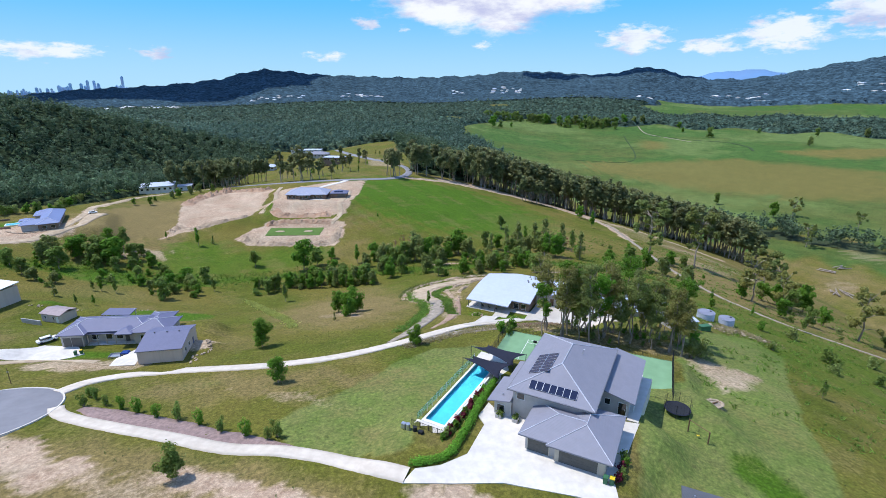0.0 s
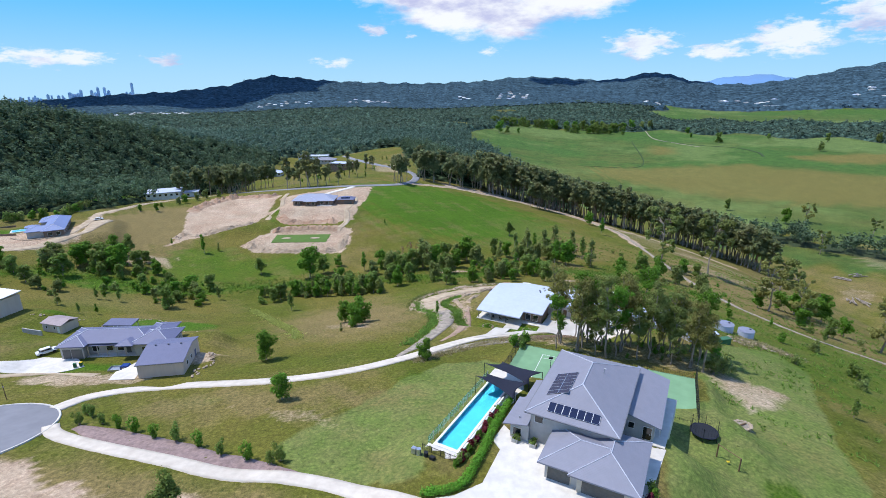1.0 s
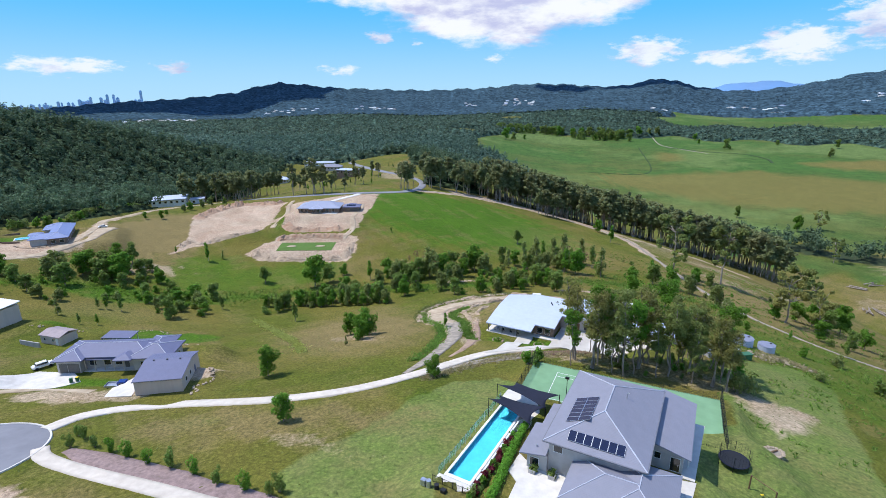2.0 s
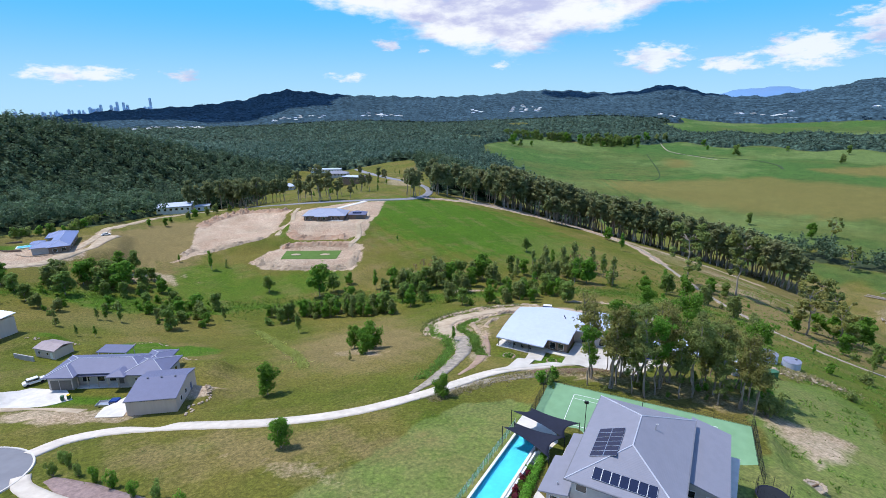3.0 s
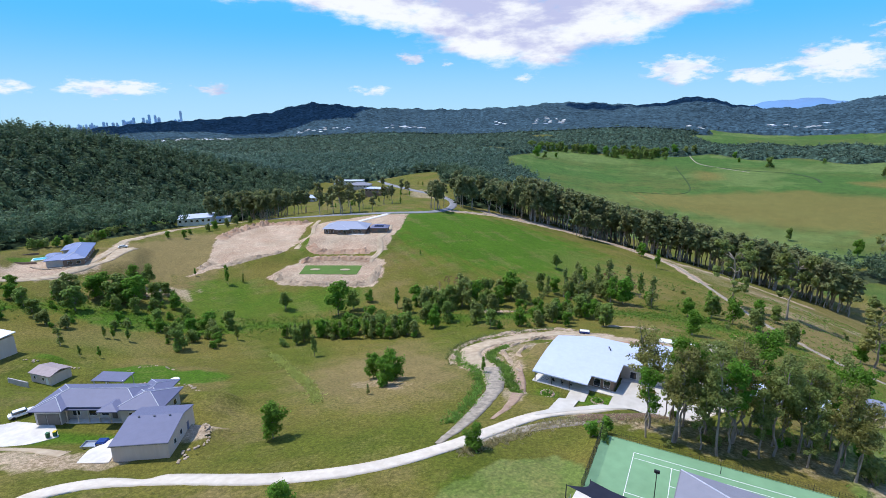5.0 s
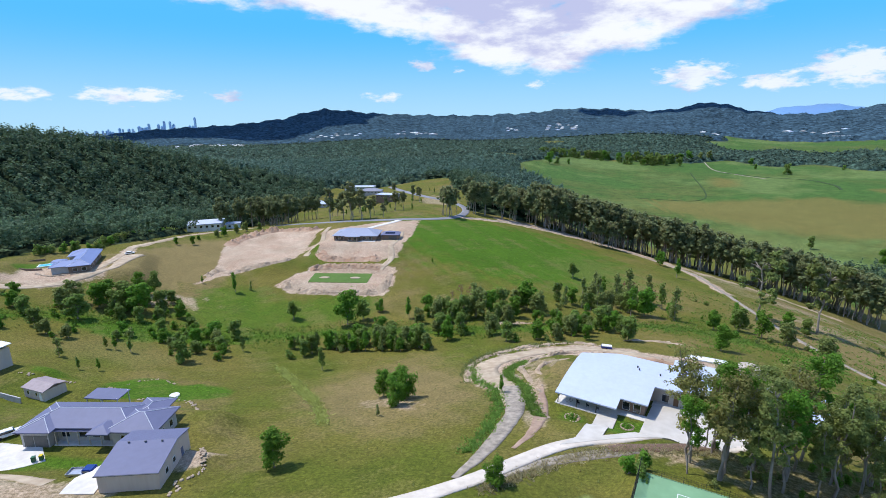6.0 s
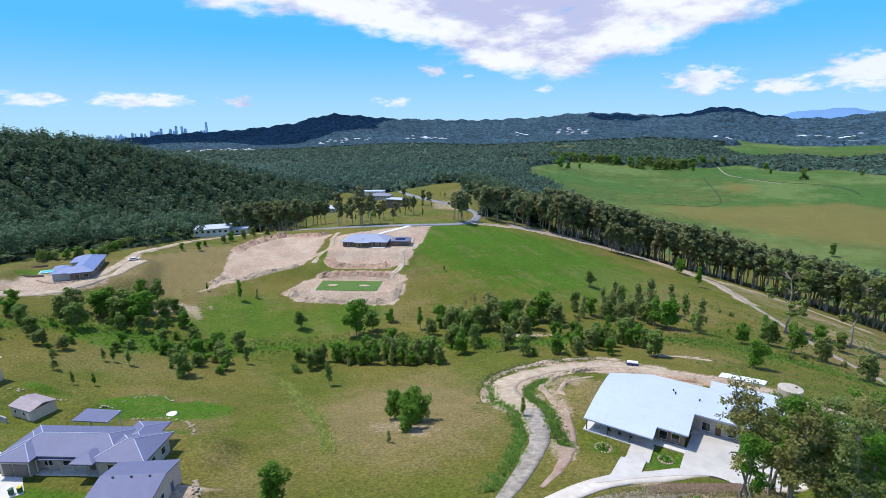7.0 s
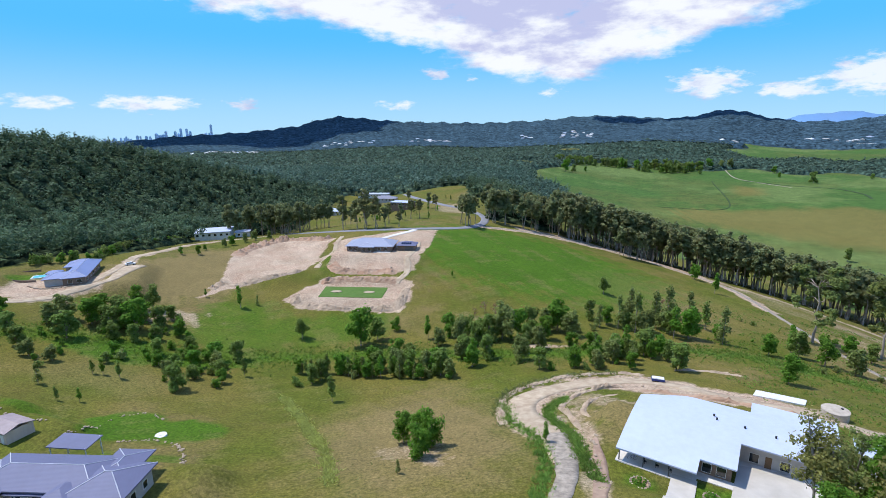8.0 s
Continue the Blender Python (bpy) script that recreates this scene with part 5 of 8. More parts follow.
def shade_sail(corners, mat, label):
    s = thing("shade_sail", label, "shade sail", *corners[0][:2], POOL_Z)
    o = Vector((corners[0][0], corners[0][1], POOL_Z))
    n = 12
    vs, fs = [], []
    c = [Vector(q) - o for q in corners]
    for i in range(n + 1):
        for j in range(n + 1):
            a, b = i / n, j / n
            p = c[0] * (1 - a) * (1 - b) + c[1] * a * (1 - b) + c[2] * a * b + c[3] * (1 - a) * b
            m = (c[0] + c[1] + c[2] + c[3]) / 4
            pull = 0.55 * (4 * a * (1 - a)) * (1 - 4 * b * (1 - b)) + 0.55 * (4 * b * (1 - b)) * (1 - 4 * a * (1 - a))
            p = p + (m - p) * pull * 0.45
            vs.append(tuple(p))
    for i in range(n):
        for j in range(n):
            k = i * (n + 1) + j
            fs.append((k, k + 1, k + n + 2, k + n + 1))
    cloth = part("cloth", (vs, fs), mat, s, "dark stretched fabric", True)
    md = cloth.modifiers.new("thick", "SOLIDIFY")
    md.thickness = 0.02
    for q in c:
        part("post", tube((q.x, q.y, -0.6), (q.x, q.y, q.z + 0.1), 0.06), M["black"], s)


pool()
bpy.data.objects.remove(bpy.data.objects["pool_deck"])
pool_fence()
P = lambda u, v: to_world(u, v, POOL, POOL_TURN, SIZE)
shade_sail([(*P(-1.0, 15.0), 7.2), (*P(6.8, 13.3), 6.1), (*P(7.6, 17.6), 7.0), (*P(-0.6, 18.6), 5.9)], M["dark"], "navy shade sail stretched over the pool end")
shade_sail([(*P(-1.3, 19.0), 7.5), (*P(7.6, 17.8), 6.5), (*P(8.6, 21.6), 7.2), (*P(0.5, 23.0), 6.3)], M["dark"], "navy shade sail behind the first sail")
slab("pool_terrace", [P(-1.06, -3.0), P(4.16, -3.0), P(4.16, -0.62), P(-1.06, -0.62)], M["concrete"], "pale paved pool terrace", "terrace", z=POOL_Z - 0.01, depth=1.4)
slab("pool_terrace_far", [P(-1.06, 19.82), P(8.5, 19.82), P(8.5, 23.2), P(-1.06, 23.2)], M["concrete"], "pale paved terrace at the pool end", "terrace", z=POOL_Z - 0.01, depth=1.4)
slab("pool_terrace_side", [P(4.17, 13.2), P(8.4, 13.2), P(8.4, 19.8), P(4.17, 19.8)], M["concrete"], "pale paved terrace beside the pool", "terrace", z=POOL_Z - 0.01, depth=1.4)
tagged(new("pool_wall", mesh_of("pool_wall", *join(boxg(0, 0.25, 0, 16.5, -1.5, 0.75)), M["white"])), "low white wall along the pool garden", "wall", kind="structure").matrix_world = pose(*P(4.2, -1.5), POOL_Z - 0.12, 0, 0, POOL_TURN) @ Matrix.Diagonal((SIZE, SIZE, SIZE, 1))


def pool_equipment():
    e = thing("pool_equipment", "grey pool pumps and tanks beside the fence", "pool equipment", *P(-1.4, -3.6), None, POOL_TURN)
    part("tank", tube((0.5, 0, 0), (0.5, 0, 1.0), 0.35, 0.33, 14), M["alu"], e)
    part("tank", tube((1.6, 0.1, 0), (1.6, 0.1, 0.8), 0.3, 0.3, 14), M["black"], e)
    part("pump", bevel_box(2.3, 3.0, -0.3, 0.3, 0, 0.6), M["black"], e)
    part("heater", bevel_box(-0.6, 0.1, -0.3, 0.3, 0, 0.9), M["alu"], e)


pool_equipment()

COURT, COURT_TURN = (27.6, 89.4), -23.3


def tennis_court():
    z = -1.40
    c = thing("tennis_court", "faded green tennis court with white lines", "tennis court", *COURT, z, COURT_TURN)
    part("surface", boxg(-17.2, 17.2, -8.2, 8.2, -0.5, 0.0), M["court"], c)
    o = 2.6 - 8.2 + 5.485
    lines = []
    hw, hl, sw = 5.485, 11.885, 4.115
    cy = 0.0
    t = 0.05
    for y in (-hw, hw, -sw, sw):
        lines.append(boxg(-hl, hl, cy + y - t, cy + y + t, 0.004, 0.012))
    for x in (-hl, hl):
        lines.append(boxg(x - t, x + t, cy - hw - t, cy + hw + t, 0.0125, 0.018))
    for x in (-6.4, 6.4):
        lines.append(boxg(x - t, x + t, cy - sw, cy + sw, 0.0125, 0.018))
    lines.append(boxg(-6.4, 6.4, cy - t, cy + t, 0.004, 0.012))
    for g in lines:
        part("line", g, M["white"], c)
    part("net_post", tube((0, cy - 6.2, 0), (0, cy - 6.2, 1.07), 0.05), M["black"], c)
    part("net_post", tube((0, cy + 6.2, 0), (0, cy + 6.2, 1.07), 0.05), M["black"], c)


def mesh_panel(w, h, step=0.25, r=0.012):
    g = []
    n = int(w / step)
    for k in range(n + 1):
        g.append(boxg(k * w / n - r, k * w / n + r, -r, r, 0, h))
    for k in range(int(h / step) + 1):
        g.append(boxg(0, w, -r, r, k * step - r, k * step + r))
    return join(*g)


def court_fence():
    f = thing("court_fence", "black chain-mesh court fence on slim posts", "fence", *COURT, -1.4, COURT_TURN)
    me_s = mesh_of("mesh_panel", *mesh_panel(2.85, 1.1, 0.3, 0.010), M["black"])
    me_t = mesh_of("mesh_panel", *mesh_panel(2.85, 2.7, 0.3, 0.010), M["black"])
    post_s = mesh_of("post", *tube((0, 0, -0.3), (0, 0, 1.2), 0.03, n=6), M["black"])
    post_t = mesh_of("post", *tube((0, 0, -0.3), (0, 0, 2.8), 0.035, n=6), M["black"])
    for k in range(12):
        for me, ps, y in ((me_s, post_s, 8.0), (me_s, post_s, -8.0)):
            q = part("mesh_panel", me, None, f)
            q.location = (-17.1 + k * 2.85, y, 0.05)
            q = part("post", ps, None, f)
            q.location = (-17.1 + k * 2.85, y, 0)
    for k in range(6):
        for x in (-17.1, 17.1):
            q = part("mesh_panel", me_t, None, f)
            q.location, q.rotation_euler = (x, -8.0 + k * 2.66, 0.05), (0, 0, radians(90))
            q = part("post", post_t, None, f)
            q.location = (x, -8.0 + k * 2.66, 0)


def court_lamp(u, v, up):
    x, y = to_world(u, v, COURT, COURT_TURN)
    l = thing("court_lamp", "tall black floodlight pole beside the tennis court", "floodlight", x, y, -1.4, COURT_TURN, "court floodlights")
    part("pole", tube((0, 0, -0.1), (0, 0, up - 0.2), 0.07, 0.05), M["black"], l)
    hd = part("head", bevel_box(-0.35, 0.35, -0.22, 0.22, up - 0.3, up + 0.05), M["black"], l)
    part("lens", boxg(-0.28, 0.28, -0.18, 0.18, up - 0.34, up - 0.305), M["white"], hd)


tennis_court()
court_fence()
court_lamp(-8.0, -6.1, 6.3)
court_lamp(6.6, -6.3, 7.2)


def trampoline():
    t = thing("trampoline", "round black trampoline with net enclosure on grass", "trampoline", 39.6, 72.4)
    t.scale = (1.2, 1.2, 1.0)
    n = 28
    ring = lambda r, z: [(r * math.cos(6.2832 * k / n), r * math.sin(6.2832 * k / n), z) for k in range(n)]
    a, b = ring(1.75, 0.85), ring(1.55, 0.85)
    part("mat", ([(0, 0, 0.8)] + b, [(0, 1 + k, 1 + (k + 1) % n) for k in range(n)]), M["black"], t)
    part("pad", (a + b + ring(1.75, 0.80) + ring(1.55, 0.80), [(k, (k + 1) % n, n + (k + 1) % n, n + k) for k in range(n)] + [(k, 2 * n + k, 2 * n + (k + 1) % n, (k + 1) % n) for k in range(n)]), M["dark"], t)
    for k in range(6):
        c, s = 1.8 * math.cos(1.047 * k), 1.8 * math.sin(1.047 * k)
        part("pole", tube((c, s, 0), (c, s, 2.6), 0.03, n=6), M["black"], t)
    part("net", join(*[tube(p, (p[0], p[1], 2.55), 0.006, n=3) for p in ring(1.78, 0.85)[::1]], *[tube(ring(1.78, z)[k], ring(1.78, z)[(k + 1) % n], 0.006, n=3) for z in (1.1, 1.4, 1.7, 2.0, 2.3, 2.55) for k in range(n)]), M["black"], t, "fine dark safety net")


def swing_posts():
    s = thing("swing_frame", "dark timber swing frame on the lawn", "swing", 39.2, 67.5)
    part("post", tube((0, 0, -0.3), (0, 0, 2.3), 0.1), M["timber"], s)
    part("post", tube((1.7, -3.0, -0.5), (1.7, -3.0, 2.2), 0.1), M["timber"], s)
    part("beam", tube((0, 0, 2.2), (1.7, -3.0, 2.1), 0.06), M["timber"], s)
    st = part("seat", boxg(0.65, 1.05, -1.75, -1.45, 0.45, 0.5), M["yellow"], s)
    part("rope", join(tube((0.85, -1.72, 0.5), (0.85, -1.6, 2.14), 0.012, n=4), tube((0.85, -1.48, 0.5), (0.8, -1.4, 2.14), 0.012, n=4)), M["black"], st)


trampoline()
swing_posts()


def rock_mesh(seed, r=0.35):
    rng = random.Random(seed)
    bm = bmesh.new()
    bmesh.ops.create_icosphere(bm, subdivisions=1, radius=r)
    for v in bm.verts:
        v.co *= rng.uniform(0.7, 1.25)
        v.co.z *= 0.65
    me = bpy.data.meshes.new("rock")
    bm.to_mesh(me)
    bm.free()
    me.materials.append(M["rock"])
    return me


ROCKS = [rock_mesh(k) for k in range(5)]


def fire_pit():
    f = thing("fire_pit", "ring of tan stones round a fire pit", "fire pit", 48.8, 77.5)
    for k in range(16):
        a = 6.2832 * k / 16
        q = part("stone", ROCKS[k % 5], None, f)
        q.location, q.rotation_euler = (1.5 * math.cos(a), 1.2 * math.sin(a), 0.1), (0, 0, k)
    part("ash_bed", prism([(1.3 * math.cos(6.2832 * k / 16), 1.0 * math.sin(6.2832 * k / 16)) for k in range(16)], -0.4, 0.06), M["grey_gravel"], f)
    part("log", tube((-0.7, -0.2, 0.2), (0.8, 0.3, 0.25), 0.14), M["timber"], f)


fire_pit()
rock_spots = random.Random(12)
for k in range(26):
    x, y, q = rock_spots.uniform(80, 97), rock_spots.uniform(133, 139), rock_spots.uniform(0.8, 2.2)
    o = tagged(new("boulder", ROCKS[k % 5]), "pale rubble rock heaped below the water tanks", "rock", "rubble by the tanks")
    o.matrix_world = pose(x, y, gz(x, y) + 0.1 * q, 0, 0, k * 37) @ Matrix.Diagonal((q, q * 0.8, q * 0.8, 1))


def log_pile(x, y, rz, n):
    p = thing("log_pile", "bleached fallen logs heaped on rough ground", "logs", x, y, None, rz, "fallen logs")
    rng = random.Random(int(x))
    for k in range(n):
        a, l = radians(rng.uniform(-25, 25)), rng.uniform(3, 7)
        cx, cy, z = rng.uniform(-1.5, 1.5), rng.uniform(-1.5, 1.5), 0.2 + 0.22 * (k % 3)
        part("log", tube((cx - l / 2 * math.cos(a), cy - l / 2 * math.sin(a), z), (cx + l / 2 * math.cos(a), cy + l / 2 * math.sin(a), z + rng.uniform(-0.2, 0.5)), 0.24, 0.15, 7), M["bark"], p)


for x, y, rz, n in ((287, 341, 60, 6), (293, 338, 100, 4), (327, 388, 20, 6), (311, 382, 150, 5)):
    log_pile(x, y, rz, n)
for q in [o for o in scene.objects if o.name.startswith("log_pile")]:
    q.scale = (1.8, 1.8, 1.8)
bx = thing("storage_box", "dark green steel storage box beside the tanks", "storage box", 74.8, 130.0, None, 12)
part("body", bevel_box(-1.6, 1.6, -0.8, 0.8, -0.5, 1.5, 0.06), M["green_plastic"], bx)
part("lid", bevel_box(-1.7, 1.7, -0.9, 0.9, 1.5, 1.62, 0.03), M["green_plastic"], bx)


def boulders():
    rng = random.Random(31)
    pts = smooth_line([(4.5, 128), (4.0, 140), (3.5, 152), (-1.5, 162), (-2.5, 169), (1.5, 177), (9, 183), (20, 187), (30, 185)], 0.8)
    pts += smooth_line([(-5.5, 150), (-11, 160), (-13.5, 170), (-8.5, 183), (5, 193), (20, 198), (33, 196)], 0.8)
    for x, y in pts:
        if rng.random() < 0.55:
            continue
        x, y, s = x + rng.gauss(0, 0.9), y + rng.gauss(0, 0.9), rng.uniform(0.4, 1.7)
        o = tagged(new("boulder", ROCKS[rng.randrange(5)]), "tan boulder on the bank of the gravel track", "rock", "boulders on the track banks")
        o.matrix_world = pose(x, y, gz(x, y) + 0.06 * s, 0, 0, rng.uniform(0, 360)) @ Matrix.Diagonal((s, s * rng.uniform(0.7, 1.2), s, 1))


boulders()


def wheelie_bin(x, y, lid):
    b = thing("wheelie_bin", "green wheelie bin standing by the garage", "bin", x, y, BASE + 0.11, U27, "bins by the garage")
    part("body", ([(-0.24, -0.27, 0.05), (0.24, -0.27, 0.05), (0.24, 0.27, 0.05), (-0.24, 0.27, 0.05), (-0.3, -0.35, 0.95), (0.3, -0.35, 0.95), (0.3, 0.35, 0.95), (-0.3, 0.35, 0.95)], boxg(0, 1, 0, 1, 0, 1)[1]), M["green_plastic"], b)
    part("lid", bevel_box(-0.32, 0.32, -0.38, 0.4, 0.96, 1.05, 0.03), lid, b)
    for s in (-0.27, 0.27):
        part("wheel", tube((s - 0.03, 0.28, 0.1), (s + 0.03, 0.28, 0.1), 0.1, n=10), M["rubber"], b)


wheelie_bin(*H(16.4, -7.3), M["green_plastic"])
wheelie_bin(*H(17.2, -7.1), M["yellow"])


def neighbour_shed():
    s = thing("shed", "dark grey metal-roofed shed at the edge of the lawn", "shed", 33.0, 45.5, 1.5, -25)
    part("wall", boxg(-4.5, 4.5, -3, 3, -0.5, 2.9), M["wall_grey"], s)
    part("roof", gable_roof(-5, 5, -3.5, 3.5, 2.95, 0.9), M["roof_dark"], s)
    part("roof_vent", tube((-3.6, 1.2, 3.4), (-3.6, 1.2, 3.9), 0.12), M["alu"], s)
    part("door", boxg(-1.2, 1.2, -3.06, -3.0, 0.02, 2.3), M["garage_door"], s)


neighbour_shed()


# ---- left-hand houses ----
def blue_house():
    h = thing("house", "long blue-grey hip-roofed house with verandah", "house", -96.0, 111.6, -10.9, 4.5)
    for g in ((0.7, 6.0, 0.8, 9.6), (6.0, 20.4, 3.0, 9.8), (17.8, 26.2, 1.4, 8.6)):
        part("wall", boxg(g[0], g[1], g[2], g[3], -1.0, 3.5), M["wall_grey"], h)
    for a in ((0, 21.5, 1.6, 10.8, 3.62, 0.34), (0, 7.0, 0.0, 9.0, 3.6, 0.32), (16.8, 26.9, 0.4, 9.4, 3.6, 0.34), (18.0, 24.5, 4.5, 12.8, 3.55, 0.3)):
        r = part("roof", hip_roof(*a), M["roof_blue"], h)
        part("ridge_cap", hip_caps(*a, 0.08), M["cap_pale"], r)
    part("porch_roof", hip_roof(14.2, 18.4, -0.4, 5.0, 3.65, 0.36), M["roof_blue"], h)
    part("verandah_roof", slope_roof(6.4, 15.5, 1.4, 3.4, 3.1, 3.45, along="y"), M["roof_blue"], h)
    part("verandah_floor", boxg(6.2, 18.0, 1.3, 3.0, -0.8, 0.12), M["concrete"], h)
    for k in range(5):
        part("post", boxg(6.6 + k * 2.2, 6.75 + k * 2.2, 1.5, 1.65, 0.1, 3.1), M["wall_cream"], h)
    for x0 in (6.8, 10.2, 12.8):
        window(h, x0, x0 + 1.6, 0.8, 2.5, y=3.0)
    part("door", boxg(15.0, 16.0, 2.9, 3.0, 0.1, 2.4), M["garage_door"], h)
    for x0, x1 in ((1.2, 3.0), (3.2, 5.7)):
        part("garage_door", boxg(x0, x1, 0.72, 0.8, 0.0, 2.5), M["garage_door"], h)
    for x0 in (19.5, 22.5):
        window(h, x0, x0 + 1.2, 0.9, 2.4, y=1.4)
    for y0 in (3.0, 6.0):
        window(h, y0, y0 + 1.2, 0.9, 2.3, x=26.2, out=1)
    p = thing("pavilion", "flat blue-grey roofed pavilion behind the house", "pavilion", -94.0, 126.0, None, 4.5)
    part("roof", slope_roof(0, 7.4, 0, 4.4, 2.6, 2.3), M["roof_blue"], p)
    for x, y in ((0.3, 0.3), (6.9, 0.3), (0.3, 4.0), (6.9, 4.0), (3.6, 0.3)):
        part("post", boxg(x, x + 0.15, y, y + 0.15, -1.5, 2.35), M["white"], p)
    slab("house_apron", [(-100.5, 113.2), (-91.5, 112.6), (-87.5, 109), (-95, 103.5), (-108, 100), (-108, 106)], M["concrete"], "pale concrete drive of the blue-roofed house", "driveway")
    strip("side_track", [(-110, 96), (-98, 98.6), (-88, 101.5), (-78, 100)], 2.4, M["gravel"], "sandy wheel track across the verge", "track", edge=0.3, lift=0.08)


def steel_shed():
    s = thing("steel_shed", "cream steel shed with blue-grey roof", "shed", -67.6, 98.2, -7.2, 10.5)
    s.scale = (0.96, 0.9, 0.78)
    part("wall", ([(0.1, 0.1, -1), (9.7, 0.1, -1), (9.7, 12.9, -1), (0.1, 12.9, -1), (0.1, 0.1, 4.0), (9.7, 0.1, 4.0), (9.7, 12.9, 4.0), (0.1, 12.9, 4.0), (0.1, 8.0, 5.3), (9.7, 8.0, 5.3)],
                  [(0, 1, 5, 4), (1, 2, 7 - 1, 9, 5), (2, 3, 7, 6), (3, 0, 4, 8, 7), (3, 2, 1, 0)]), M["steel_cream"], s)
    part("roof", gable_roof(-0.15, 9.95, -0.15, 13.1, 4.15, 1.35, 0.61), M["roof_blue"], s)
    part("gutter", boxg(-0.2, 10.0, -0.3, -0.15, 3.95, 4.1), M["roof_dark"], s)
    for k in range(3):
        part("roof_vent", tube((2 + k * 2.8, 7.4, 5.3), (2 + k * 2.8, 7.4, 5.75), 0.16, 0.2, 8), M["roof_dark"], s)
    for y0 in (2.5, 5.5):
        window(s, y0, y0 + 1.1, 1.3, 2.6, x=9.7, out=1)
    part("door", boxg(9.7, 9.76, 9.0, 9.9, 0, 2.1), M["roof_blue"], s)
    slab("shed_apron", [(-73.5, 97.4), (-68.2, 98.0), (-70.6, 108.5), (-75.8, 107)], M["concrete"], "pale concrete slab beside the steel shed", "driveway")
    for k in range(9):
        q = copy_thing(ROCK, pose(-56.2 + 0.9 * math.sin(k), 99 + k * 0.55, gz(-56, 99 + k * 0.55) + 0.1, 0, 0, k * 40))


ROCK = tagged(new("boulder", ROCKS[2]), "tan boulder in a loose rock edging", "rock", "rock edging")
ROCK.matrix_world = pose(-56, 98.4, gz(-56, 98.4) + 0.1)


def utility_truck():
    c = thing("utility_truck", "blue utility truck with a white tray", "truck", -76.0, 103.6, None, 8)
    part("cabin", bevel_box(1.2, 3.0, -0.85, 0.85, 0.55, 1.75, 0.15), M["blue_paint"], c)
    part("bonnet", bevel_box(2.9, 4.5, -0.85, 0.85, 0.55, 1.1, 0.12), M["blue_paint"], c)
    part("tray", join(boxg(-1.4, 1.15, -0.95, 0.95, 0.75, 0.85), boxg(-1.4, 1.15, -0.95, -0.9, 0.85, 1.15), boxg(-1.4, 1.15, 0.9, 0.95, 0.85, 1.15), boxg(-1.4, -1.35, -0.9, 0.9, 0.85, 1.15)), M["alu"], c)
    part("windscreen", ([(3.0, -0.7, 1.1), (3.0, 0.7, 1.1), (2.72, 0.65, 1.68), (2.72, -0.65, 1.68), (3.04, -0.7, 1.1), (3.04, 0.7, 1.1), (2.76, 0.65, 1.7), (2.76, -0.65, 1.7)], [(4, 5, 6, 7), (3, 2, 1, 0), (0, 1, 5, 4), (2, 3, 7, 6)]), M["window"], c)
    for s in (-0.88, 0.88):
        part("side_window", boxg(1.5, 2.6, s - 0.02, s + 0.02, 1.15, 1.6), M["window"], c)
        for x in (-0.5, 3.7):
            w = part("wheel", tube((x, s - 0.12, 0.38), (x, s + 0.12, 0.38), 0.38, n=14), M["rubber"], c)
            part("rim", tube((x, s - 0.13, 0.38), (x, s + 0.13, 0.38), 0.2, n=10), M["alu"], w)


def white_car(x, y, rz, label="white car parked on the concrete drive"):
    c = thing("car", label, "car", x, y, gz(x, y) + 0.12, rz)
    part("body", bevel_box(-2.2, 2.2, -0.9, 0.9, 0.35, 0.95, 0.15), M["white"], c)
    cab = part("cabin", bevel_box(-1.5, 1.0, -0.78, 0.78, 0.9, 1.5, 0.18), M["white"], c)
    part("glass", join(boxg(-1.3, 0.8, -0.8, 0.8, 1.02, 1.36), boxg(-1.53, 1.03, -0.6, 0.6, 1.02, 1.36)), M["window"], cab)
    for s in (-0.85, 0.85):
        for xx in (-1.35, 1.35):
            part("wheel", tube((xx, s - 0.1, 0.33), (xx, s + 0.1, 0.33), 0.33, n=12), M["rubber"], c)


def small_shed():
    s = thing("shed", "small cream garden shed with pale gable roof", "shed", -115.5, 138.0, -15.5, -14)
    part("wall", boxg(-3.6, 3.6, -2.6, 2.6, -0.5, 2.6), M["steel_cream"], s)
    part("roof", gable_roof(-3.9, 3.9, -2.9, 2.9, 2.65, 0.8), material("beige_roof", (0.36, 0.29, 0.29), 0.6, scale=1), s)
    for x0 in (-2.4, 0.6):
        window(s, x0, x0 + 0.8, 1.0, 1.9, y=-2.6)
    part("door", boxg(1.9, 2.8, -2.66, -2.6, 0, 2.0), M["white"], s)


def rock_line(pts, n, lo, hi, label, group, seed):
    rng = random.Random(seed)
    line = smooth_line(pts, 0.5)
    for k in range(n):
        x, y = line[rng.randrange(len(line))]
        x, y, s = x + rng.gauss(0, 0.25), y + rng.gauss(0, 0.25), rng.uniform(lo, hi)
        o = tagged(new("boulder", ROCKS[rng.randrange(5)]), label, "rock", group)
        o.matrix_world = pose(x, y, gz(x, y) + 0.1 * s, 0, 0, rng.uniform(0, 360)) @ Matrix.Diagonal((s, s * rng.uniform(0.7, 1.2), s, 1))


